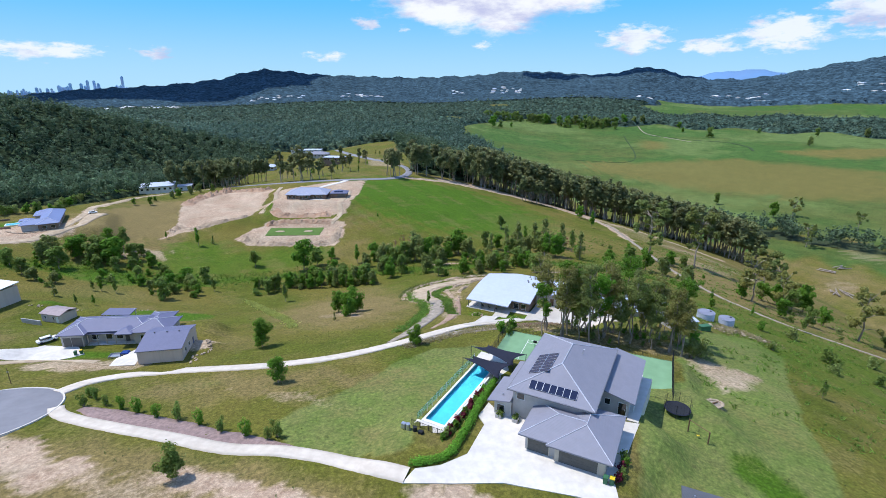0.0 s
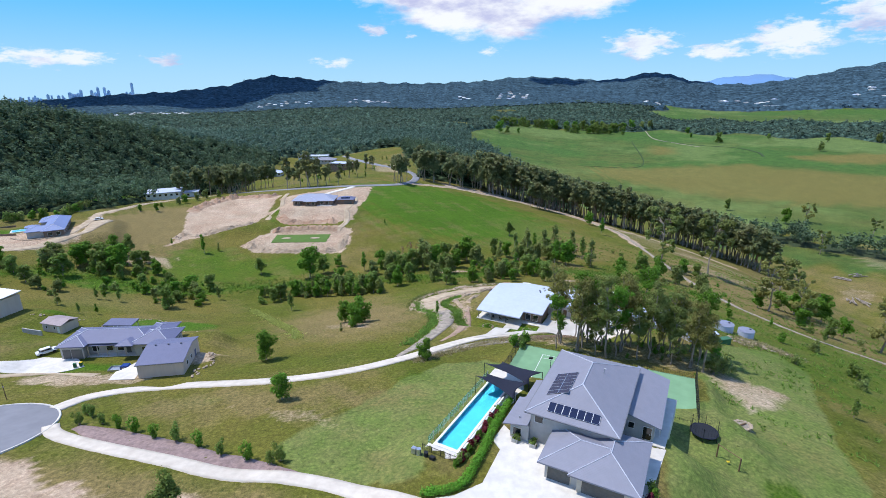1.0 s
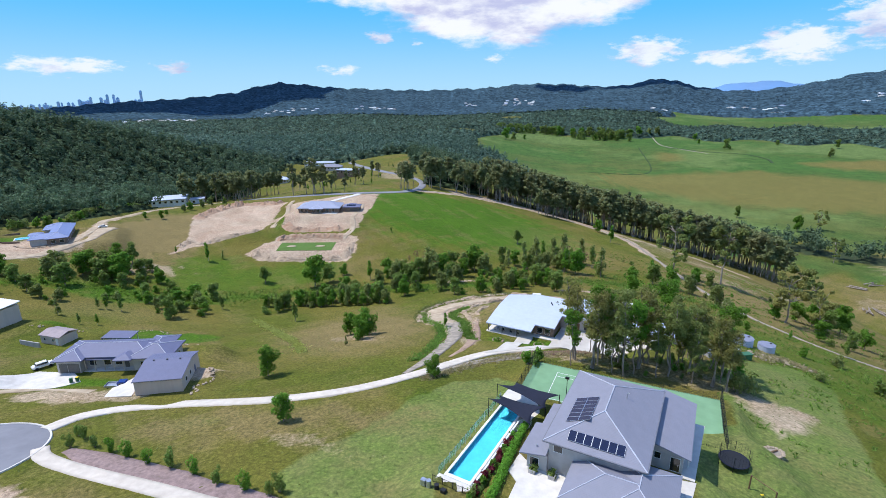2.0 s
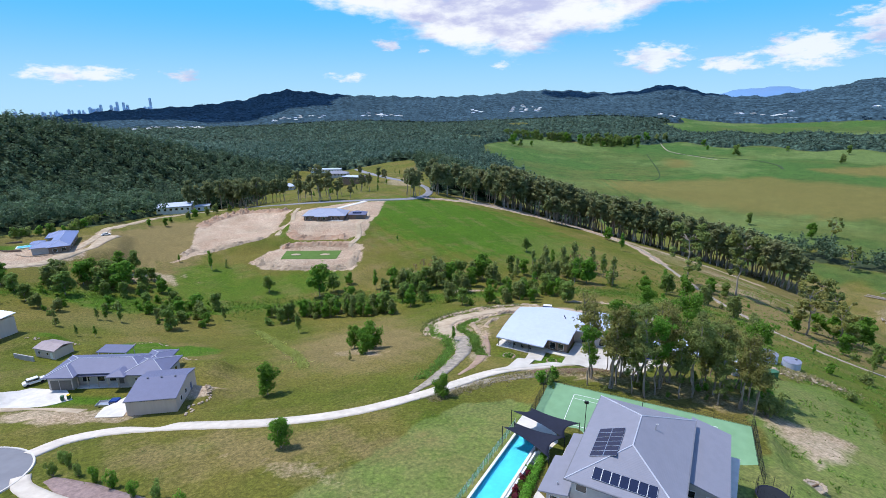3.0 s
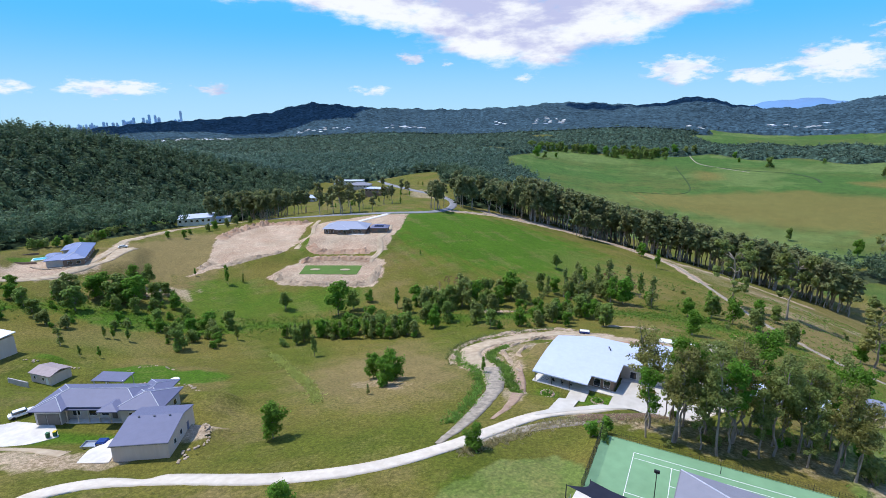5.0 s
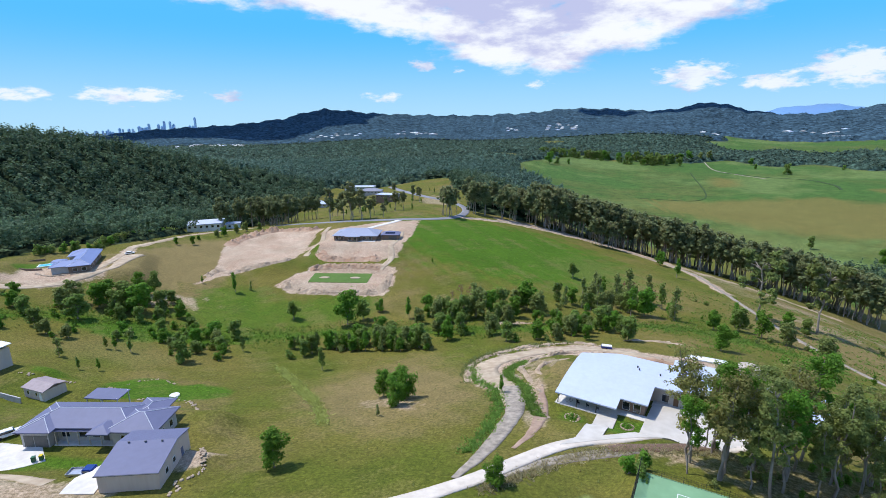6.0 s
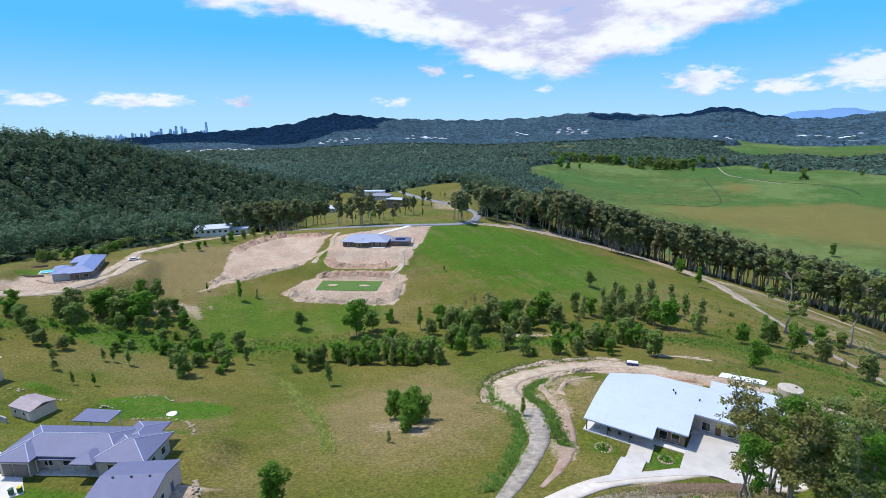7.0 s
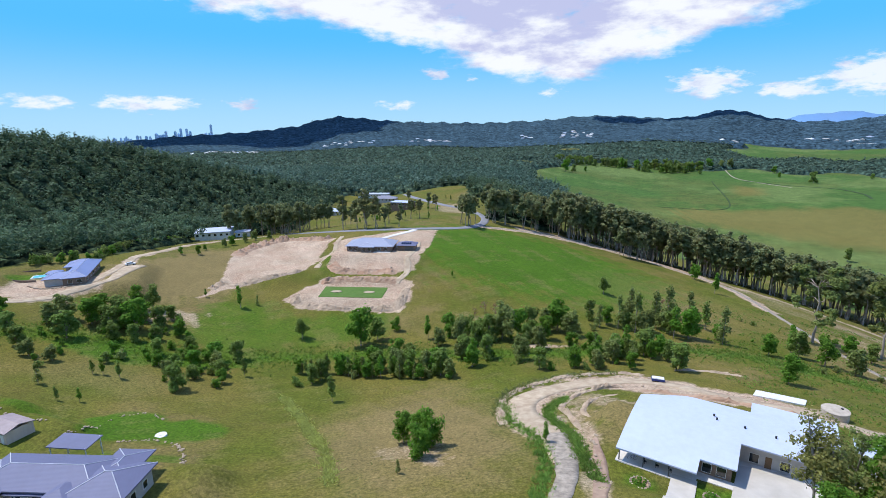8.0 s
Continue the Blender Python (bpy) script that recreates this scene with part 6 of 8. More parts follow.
rock_line([(-96, 143), (-90.5, 146), (-84, 145), (-79, 141), (-74, 134), (-70, 128)], 64, 0.5, 1.1, "small tan stone edging the house garden", "garden stone edging", 3)
rock_line([(-131, 147), (-125, 145.5), (-118, 143.5), (-112, 144)], 30, 0.6, 1.4, "pale stone in a line beside the barn yard", "barn yard stones", 6)
rock_line([(-105, 140), (-104, 144), (-107, 154), (-103, 161), (-96, 158)], 34, 0.5, 1.2, "pale stone along the garden ditch", "ditch stones", 4)
rock_line([(-61, 115), (-58, 111), (-55.5, 107), (-54.4, 104)], 60, 0.4, 0.9, "reddish stacked rock beside the steel shed", "stacked rocks", 5)
for x, y, lid in ((-89.4, 108.6, M["green_plastic"]), (-88.4, 109.2, M["yellow"])):
    b = thing("wheelie_bin", "green wheelie bin on the concrete drive", "bin", x, y, gz(x, y) + 0.13, 20, "bins by the drive")
    part("body", bevel_box(-0.28, 0.28, -0.32, 0.32, 0.05, 0.95, 0.04), M["green_plastic"], b)
    part("lid", bevel_box(-0.31, 0.31, -0.36, 0.38, 0.955, 1.04, 0.03), lid, b)
w = thing("tank_lid", "round white concrete tank lid in the lawn", "tank lid", -90.1, 149.0)
part("disc", tube((0, 0, -0.3), (0, 0, 0.3), 1.3, 1.25, 20), M["white"], w)
part("hatch", tube((0, 0, 0.3), (0, 0, 0.4), 0.35, n=12), M["white"], w)
w = thing("retaining_wall", "grey block retaining wall beside the garden shed", "wall", -124.5, 135.0, None, -14)
for k in range(8):
    part("block", bevel_box(k * 0.9, k * 0.9 + 0.88, -0.15, 0.15, -0.6, 1.3, 0.02), M["wall_grey"], w)
for x, y in (H(-1.0, -0.7), H(1.7, -0.6), H(4.2, -0.6)):
    p = thing("planter_pot", "square grey planter pot by the front wall", "planter", x, y, BASE + 0.1, U27, "planter pots")
    part("pot", join(boxg(-0.42, 0.42, -0.42, -0.36, 0, 0.6), boxg(-0.42, 0.42, 0.36, 0.42, 0, 0.6), boxg(-0.42, -0.36, -0.36, 0.36, 0, 0.6), boxg(0.36, 0.42, -0.36, 0.36, 0, 0.6)), M["wall_grey"], p)
    part("soil", boxg(-0.36, 0.36, -0.36, 0.36, 0, 0.52), M["rubber"], p)


def white_warehouse():
    s = thing("barn", "large cream barn with bright white roof", "barn", -149.5, 146.5, -15.2, -14)
    part("wall", boxg(-11, 11, -7, 7, -1, 5.4), M["steel_cream"], s)
    part("roof", slope_roof(-11.5, 11.5, -7.5, 7.5, 5.6, 6.4, along="y"), M["white"], s)
    window(s, -3.5, -1.0, 2.6, 3.6, x=11, out=1)
    part("roller_door", join(*[boxg(-4.5 + 0, 0.5, -7.06, -7.0, 0.1 + k * 0.5, 0.57 + k * 0.5) for k in range(8)]), M["alu"], s)


blue_house()
steel_shed()
utility_truck()
white_car(-101.2, 115.2, 50)
white_car(48.5, 138.0, 62, "white car parked in the yard under the gums")
white_car(41.0, 133.0, 20, "white car parked in the yard under the gums")
pole = thing("street_pole", "slim timber post beside the turning circle", "post", -85.5, 86.5)
part("shaft", tube((0, 0, -0.4), (0, 0, 3.6), 0.08, 0.06), M["timber"], pole)
part("box", bevel_box(-0.12, 0.12, -0.12, 0.12, 2.6, 2.9, 0.02), M["alu"], pole)
small_shed()
white_warehouse()


# ---- white curved-roof house ----
def curved_house():
    h = thing("house", "low house with broad curved white metal roof", "house", 7.0, 138.8, -11.9, -26.4)
    rear = lambda u: 18.6 + min(1, u / 8.2) * 5.4
    front = lambda u: 0.0 if u < 13.1 else (3.4 if u < 18.6 else 10.4)
    zz = lambda v: 2.75 + 1.35 * math.sin(math.pi * min(1, max(0, v / 26))) + 0.03 * v
    segs = [(0.0, 6.5), (6.5, 13.1), (13.101, 18.6), (18.601, 29.2)]
    for n, (a, b) in enumerate(segs):
        us = [a + (b - a) * k / 5 for k in range(6)]
        vs, fs = [], []
        for u in us:
            f, r = front((a + b) / 2), rear(u)
            for k in range(11):
                v = f + (r - f) * k / 10
                vs.append((u, v, zz(v)))
        m = len(vs)
        vs += [(x, y, z - 0.28) for x, y, z in vs]
        for i in range(5):
            for k in range(10):
                q = i * 11 + k
                fs += [(q, q + 11, q + 12, q + 1), (m + q, m + q + 1, m + q + 12, m + q + 11)]
            for k0 in (0, 10):
                q = i * 11 + k0
                fs.append((q, m + q, m + q + 11, q + 11) if k0 == 0 else (q, q + 11, m + q + 11, m + q))
        for k in range(10):
            q = 5 * 11 + k
            fs += [(k, k + 1, m + k + 1, m + k), (q, m + q, m + q + 1, q + 1)]
        part("roof", (vs, fs), M["roof_white"], h, "gently arched white metal roofing", True).data.polygons.foreach_set("use_smooth", [False] * len(fs))
    part("wall", boxg(0.9, 6.8, 4.6, 17.5, -1, 3.0), M["wall_grey"], h)
    part("wall", boxg(6.8, 12.4, 6.0, 22.0, -1, 3.2), M["wall_grey"], h)
    part("wall", boxg(12.4, 17.9, 4.6, 22.0, -1, 3.1), M["wall_brown"], h)
    part("wall", boxg(17.9, 28.2, 12.0, 22.5, -1, 3.6), M["wall_grey"], h)
    part("verandah_floor", boxg(0.0, 13.0, 0.1, 6.0, -1.2, 0.18), M["concrete"], h)
    part("porch_floor", boxg(13.0, 18.4, 2.6, 4.6, -1.2, 0.14), M["concrete"], h)
    part("porch_floor", boxg(18.4, 29.0, 9.8, 12.0, -1.2, 0.14), M["concrete"], h)
    for u in (0.5, 4.6, 8.8):
        part("post", boxg(u, u + 0.18, 0.4, 0.58, 0.1, 2.7), M["garage_door"], h)
    for x0, y in ((1.6, 4.6), (4.0, 4.6), (13.4, 4.6), (15.6, 4.6), (20.0, 12.0), (24.6, 12.0)):
        window(h, x0, x0 + 1.5, 0.5, 2.3, y=y)
    part("door", boxg(22.4, 23.4, 11.93, 12.0, 0.12, 2.3), M["timber"], h)
    for u, v in ((14.2, 16.2), (18.8, 15.8), (13.6, 17.4), (23.6, 15.2)):
        part("roof_vent", tube((u, v, zz(v) - 0.1), (u, v, zz(v) + 0.42), 0.14, 0.18, 8), M["black"], h)
    for k in range(4):
        bk = thing("bicycle" if k == 0 else "garden_chair", "dark chair on the verandah" if k else "bicycle leaning on the verandah", "chair" if k else "bicycle", *to_world(2.6 + k * 2.1, 1.8, (7.0, 138.8), -26.4), -11.72, 30 * k, "" if k == 0 else "verandah chairs")
        if k:
            part("seat", bevel_box(-0.25, 0.25, -0.25, 0.25, 0.4, 0.48, 0.02), M["black"], bk)
            part("backrest", bevel_box(-0.25, 0.25, 0.22, 0.28, 0.48, 0.95, 0.02), M["black"], bk)
            for a in (-0.22, 0.18):
                for b in (-0.22, 0.18):
                    part("leg", boxg(a, a + 0.04, b, b + 0.04, 0, 0.4), M["black"], bk)
        else:
            for a in (-0.5, 0.5):
                vs = [(a + (0.33 + dr) * math.cos(6.2832 * i / 18), dy, 0.33 + (0.33 + dr) * math.sin(6.2832 * i / 18)) for i in range(18) for dr, dy in ((0.025, 0), (0, 0.025), (-0.025, 0), (0, -0.025))]
                fs = [(4 * i + j, 4 * i + (j + 1) % 4, 4 * ((i + 1) % 18) + (j + 1) % 4, 4 * ((i + 1) % 18) + j) for i in range(18) for j in range(4)]
                part("wheel", (vs, fs), M["rubber"], bk)
            part("bike_frame", join(tube((-0.5, 0, 0.33), (-0.15, 0, 0.8), 0.02), tube((-0.15, 0, 0.8), (0.4, 0, 0.78), 0.02), tube((0.5, 0, 0.33), (0.38, 0, 0.95), 0.02), tube((-0.1, 0, 0.3), (0.4, 0, 0.78), 0.02)), M["blue_paint"], bk)


def water_tank(x, y, r, h, label, skin="roof_white", top="cap_blue"):
    t = thing("water_tank", label, "water tank", x, y)
    n = 26
    part("shell", tube((0, 0, -0.6), (0, 0, h), r, r, n), M[skin], t)
    part("lid", (tube((0, 0, h), (0, 0, h + 0.25), r * 1.02, r * 0.3, n)), M[top], t)
    part("hatch", tube((r * 0.5, 0, h + 0.1), (r * 0.5, 0, h + 0.35), 0.3, n=10), M["black"], t)


def retaining_slab():
    slab("bank_slab", [(51.5, 184.5), (62.0, 180.5), (65.5, 186.0), (55.0, 190.3)], M["white"], "white concrete slab on the earth bank", "slab", lift=0.35, depth=0.9)


def earth_trailer():
    s = thing("trailer", "small blue and white trailer on the dirt bank", "trailer", 30.1, 192.6, None, -12)
    part("tub", join(boxg(-1.7, 1.7, -0.9, 0.9, 0.5, 0.6), boxg(-1.7, 1.7, -0.9, -0.84, 0.6, 1.1), boxg(-1.7, 1.7, 0.84, 0.9, 0.6, 1.1)), M["blue_paint"], s)
    part("load", bevel_box(-1.6, 1.6, -0.8, 0.8, 0.62, 1.3, 0.1), M["white"], s)
    for y in (-0.95, 0.95):
        part("wheel", tube((0, y - 0.08, 0.32), (0, y + 0.08, 0.32), 0.32, n=12), M["rubber"], s)
    part("drawbar", tube((1.7, 0, 0.5), (3.0, 0, 0.45), 0.05), M["black"], s)


curved_house()
water_tank(64.5, 173.5, 2.8, 2.3, "round beige concrete water tank by the track", "tank_concrete", "tank_concrete")
water_tank(84.0, 146.5, 2.6, 2.4, "pale round water tank beside the trees")
water_tank(90.0, 145.0, 2.3, 2.2, "pale round water tank behind another")
retaining_slab()
earth_trailer()


def white_sheds():
    for x, y, w, d, rz in ((57, 139, 17, 11, -26), (66, 128, 8, 5, 10), (45, 155, 14, 9, -26)):
        s = thing("shed", "low white-roofed shed among tall gum trees", "shed", x, y, None, rz, "sheds among the gums")
        part("wall", boxg(-w / 2, w / 2, -d / 2, d / 2, -1.5, 2.7), M["wall_grey"], s)
        part("roof", slope_roof(-w / 2 - 0.4, w / 2 + 0.4, -d / 2 - 0.4, d / 2 + 0.4, 2.8, 3.4, along="y"), M["roof_white"], s)
        window(s, -1.5, 0.5, 0.9, 2.0, y=-d / 2)
    c = thing("parked_van", "blue and white van under the gums", "van", 44.0, 131.0, None, 10)
    part("body", bevel_box(-2.4, 2.4, -1.0, 1.0, 0.4, 2.2, 0.2), M["white"], c)
    part("stripe", join(boxg(-2.2, 2.2, -1.02, -1.0, 0.9, 1.3)), M["blue_paint"], c)
    part("glass", boxg(-2.0, 1.6, -1.03, -1.005, 1.4, 1.95), M["window"], c)
    for y in (-0.95, 0.95):
        for x in (-1.5, 1.5):
            part("wheel", tube((x, y - 0.1, 0.36), (x, y + 0.1, 0.36), 0.36, n=12), M["rubber"], c)


white_sheds()


# ---- houses on the hill ----
def hill_house():
    h = thing("house", "grey hip-roofed brick house on bare earth", "house", -103.0, 321.5, -20.6, 2)
    part("wall", boxg(0.9, 26.5, 2.2, 17.0, -1.5, 3.0), M["wall_brown"], h)
    part("wall", boxg(9.0, 16.0, 0.6, 3.0, -1.5, 3.0), M["wall_brown"], h)
    for a in ((0, 27.5, 1.2, 18.0, 3.1, 0.38), (8.0, 17.0, -0.6, 11.0, 3.05, 0.36)):
        r = part("roof", hip_roof(*a), M["roof_pale"], h)
        part("ridge_cap", hip_caps(*a, 0.1), M["cap_pale"], r)
    for x0 in (2.0, 5.0, 10.0, 13.2, 18.5, 22.0):
        window(h, x0, x0 + 1.8, 0.4, 2.4, y=2.2 if not 9 <= x0 <= 15 else 0.6)
    part("patio", boxg(16.5, 26.0, -0.6, 2.0, -1.0, 0.15), M["concrete"], h)
    g = thing("garage", "dark grey garage with solar panels on its roof", "garage", -74.5, 327.5, -20.6, 2)
    part("wall", boxg(0.4, 10.5, 0.5, 8.5, -1.5, 2.9), M["wall_brown"], g)
    part("roof", hip_roof(-0.3, 11.2, -0.3, 9.3, 3.0, 0.36), M["roof_blue"], g)
    part("garage_door", boxg(4.6, 9.6, 0.44, 0.5, 0, 2.4), M["garage_door"], g)
    for k in range(5):
        z = lambda v: 3.05 + 0.36 * (v + 0.3) + 0.08
        u0 = 2.6 + k * 1.15
        c = [(u0, 1.0, z(1.0)), (u0 + 1.05, 1.0, z(1.0)), (u0 + 1.05, 2.8, z(2.8)), (u0, 2.8, z(2.8))]
        part("solar_panel", (c + [(a, b, q - 0.05) for a, b, q in c], boxg(0, 1, 0, 1, 0, 1)[1]), M["panel"], g)
    strip("hill_drive", [(-92, 338), (-88, 350), (-76, 366), (-72, 374)], 4.0, M["concrete"], "white concrete drive to the hill house", "driveway", lift=0.16)
    for x, y in ((-93.5, 278.6), (-77.5, 279.2)):
        p = thing("pitch_mat", "sandy worn patch on the practice lawn", "patch", x, y, gz(x, y) + 0.3)
        part("mat", prism([(2.6 * math.cos(0.5236 * k) * (1 + 0.15 * math.sin(k * 2.1)), 1.5 * math.sin(0.5236 * k)) for k in range(12)], -0.3, 0.05), M["gravel"], p)


def box_house(x, y, rz, w, d, h, label, roof="roof_white", wall="wall_white", z=None, flat=False, name="house"):
    o = thing(name, label, "house", x, y, z, rz, "houses on the hill")
    part("wall", boxg(-w / 2, w / 2, -d / 2, d / 2, -3, h), M[wall], o)
    if flat:
        part("roof", slope_roof(-w / 2 - 0.8, w / 2 + 0.8, -d / 2 - 0.8, d / 2 + 0.8, h + 0.5, h + 0.9, 0.4), M[roof], o)
    else:
        part("roof", hip_roof(-w / 2 - 0.6, w / 2 + 0.6, -d / 2 - 0.6, d / 2 + 0.6, h + 0.15, 0.36), M[roof], o)
    n = max(2, int(w / 4))
    for k in range(n):
        x0 = -w / 2 + (k + 0.5) * w / n
        window(o, x0 - 0.9, x0 + 0.9, h - 2.3, h - 0.6, y=-d / 2)
    for k in range(2):
        window(o, -d / 4 + k * d / 2 - 0.8, -d / 4 + k * d / 2 + 0.8, h - 2.2, h - 0.7, x=w / 2, out=1)
    return o


hill_house()
box_house(-230, 402, 22, 24, 19, 5.6, "modern white house with flat white roof", flat=True)
box_house(-213, 412, 22, 10, 8, 3.6, "low white outbuilding with flat roof", flat=True)


def slope_house():
    h = thing("house", "blue-roofed hip house with wings beside a pool", "house", -190.5, 242.0, -17.4, 120.3)
    for g in ((0.8, 30, 0.8, 8.8), (2.4, 9.4, 8.8, 15.6), (22.5, 32, 4.0, 12.6)):
        part("wall", boxg(g[0], g[1], g[2], g[3], -1.5, 3.3), M["wall_brown"] if g[0] < 1 else M["wall_grey"], h)
    for a in ((0, 31, 0, 9.6, 3.4, 0.42), (1.6, 10.4, 1.0, 16.4, 3.36, 0.4), (21.6, 33, 0.4, 13.4, 3.38, 0.38)):
        r = part("roof", hip_roof(*a), M["roof_sky"], h)
        part("ridge_cap", hip_caps(*a, 0.09), M["cap_pale"], r)
    for u in (4, 10, 15, 20, 26):
        window(h, u, u + 1.8, 0.8, 2.4, y=0.8)
    for v in (2.0, 5.4):
        window(h, v, v + 1.8, 0.8, 2.4, x=0.8, out=-1)
    p = thing("pavilion", "small blue-roofed pavilion near the pool", "pavilion", -212.5, 249.0, -17.4, 30)
    part("roof", hip_roof(-3, 3, -2.5, 2.5, 2.8, 0.35), M["roof_sky"], p)
    for x in (-2.6, 2.5):
        for y in (-2.1, 2.0):
            part("post", boxg(x, x + 0.12, y, y + 0.12, -0.5, 2.8), M["white"], p)
    w = thing("garden_wall", "curved dark retaining wall round the lawn", "wall", -222, 250, -17.4)
    ring = [(13 * math.cos(radians(a)), 9 * math.sin(radians(a))) for a in range(120, 301, 12)]
    for (x0, y0), (x1, y1) in zip(ring, ring[1:]):
        q = part("panel", boxg(0, math.hypot(x1 - x0, y1 - y0) * 0.98, -0.12, 0.12, -1, 1.0), M["wall_brown"], w)
        q.location, q.rotation_euler = (x0, y0, 0), (0, 0, math.atan2(y1 - y0, x1 - x0))
    strip("slope_forecourt", [(-192, 234), (-189.0, 238.5), (-186.2, 245), (-185.8, 251), (-189, 261), (-191.5, 273)], 4.5, M["gravel"], "pale sandy drive round the blue-roofed house", "driveway", lift=0.2, wide=[3.5, 3.5, 4.5, 6, 8, 9], edge=0.3)
    white_car(-194.5, 272.5, 40, "white car parked outside the blue-roofed house")
    rng = random.Random(8)
    for k in range(16):
        x, y = -213 + k * 1.25 + rng.uniform(-0.3, 0.3), 236.5 - 4 * math.sin(k / 5) + 0.2 * k
        o = tagged(new("boulder", ROCKS[k % 5]), "dark boulder edging the terrace garden", "rock", "garden edge boulders")
        o.matrix_world = pose(x, y, gz(x, y) + 0.1, 0, 0, k * 40) @ Matrix.Diagonal((2.2, 2.0, 1.8, 1))


slope_house()
box_house(-207, 583, 5, 26, 14, 5.0, "white-roofed house among tall trees", roof="roof_white", wall="wall_grey")
box_house(-119, 560, -18, 22, 13, 7.5, "dark two-storey house with pale flat roof", wall="wall_brown", flat=True)
box_house(-160, 655, 0, 26, 15, 5.0, "grey hip-roofed house near the crest", roof="roof_grey", wall="wall_grey")
box_house(-192, 720, 0, 40, 14, 6.0, "long white-roofed house behind the crest", flat=True)
box_house(-262, 222, 0, 12, 8, 3.0, "grey low shed beside the gravel road", roof="roof_white", wall="wall_grey")


def hill_pool():
    p = thing("swimming_pool", "small bright turquoise pool beside the lawn", "swimming pool", -219.5, 250.5, None, 33)
    part("coping", join(boxg(-4.6, 4.6, -2.6, -2.1, -1, 0.35), boxg(-4.6, 4.6, 2.1, 2.6, -1, 0.35), boxg(-4.6, -4.1, -2.1, 2.1, -1, 0.35), boxg(4.1, 4.6, -2.1, 2.1, -1, 0.35)), M["white"], p)
    part("water", boxg(-4.1, 4.1, -2.1, 2.1, -1, 0.24), M["pool_tile"], p)


hill_pool()


# ---- planting ----
def mesh_np(name, verts, quads, mat):
    me = bpy.data.meshes.new(name)
    verts, quads = np.asarray(verts, np.float32), np.asarray(quads, np.int32)
    k = quads.shape[1]
    me.vertices.add(len(verts))
    me.vertices.foreach_set("co", verts.ravel())
    me.loops.add(quads.size)
    me.loops.foreach_set("vertex_index", quads.ravel())
    me.polygons.add(len(quads))
    me.polygons.foreach_set("loop_start", np.arange(0, quads.size, k, dtype=np.int32))
    me.materials.append(mat)
    me.update(calc_edges=True)
    return me


def leaf_quads(clumps, n, size, rng, flat=0.6):
    """Leaf sprays scattered through ellipsoid clumps (x, y, z, rx, rz)."""
    c = np.array(clumps, float)
    w = c[:, 3] ** 2
    pick = rng.choice(len(c), n, p=w / w.sum())
    d = rng.normal(size=(n, 3))
    d /= np.linalg.norm(d, axis=1)[:, None]
    rad = rng.uniform(0.3, 1.0, n) ** 0.5 * np.where(rng.random(n) < 0.22, rng.uniform(1.0, 1.6, n), 1.0)
    pos = c[pick, :3] + d * rad[:, None] * np.stack([c[pick, 3], c[pick, 3], c[pick, 4]], 1)
    nor = d * 0.8 + rng.normal(size=(n, 3)) * 0.45 + np.array([0, 0, flat])
    nor /= np.linalg.norm(nor, axis=1)[:, None]
    a = np.cross(nor, rng.normal(size=(n, 3)))
    a /= np.linalg.norm(a, axis=1)[:, None]
    b = np.cross(nor, a)
    s = size * rng.uniform(0.55, 1.35, n)[:, None]
    bend = nor * s * rng.uniform(-0.2, 0.2, n)[:, None]
    v = np.stack([pos - a * s - b * s * 0.45, pos + a * s * 0.2 - b * s * 0.6 + bend, pos + a * s + b * s * 0.3, pos - a * s * 0.1 + b * s * 0.6 - bend], 1).reshape(-1, 3)
    return v, np.arange(4 * n).reshape(n, 4)


def limb_path(p0, p1, rng, bend=0.08, n=4):
    p0, p1 = np.array(p0, float), np.array(p1, float)
    l = np.linalg.norm(p1 - p0)
    pts = [p0 + (p1 - p0) * k / n + (rng.normal(size=3) * bend * l * 0.5 if 0 < k < n else 0) for k in range(n + 1)]
    return pts


def limb(pts, r0, r1, n=6):
    vs, fs = [], []
    for k, p in enumerate(pts):
        t = k / (len(pts) - 1)
        r = r0 + (r1 - r0) * t
        d = Vector(pts[min(k + 1, len(pts) - 1)] - pts[max(k - 1, 0)]).normalized()
        s = d.orthogonal().normalized()
        q = d.cross(s)
        for j in range(n):
            a = 6.2832 * j / n
            vs.append(tuple(Vector(p) + s * r * math.cos(a) + q * r * math.sin(a)))
    for k in range(len(pts) - 1):
        for j in range(n):
            fs.append((k * n + j, k * n + (j + 1) % n, (k + 1) * n + (j + 1) % n, (k + 1) * n + j))
    return vs, fs


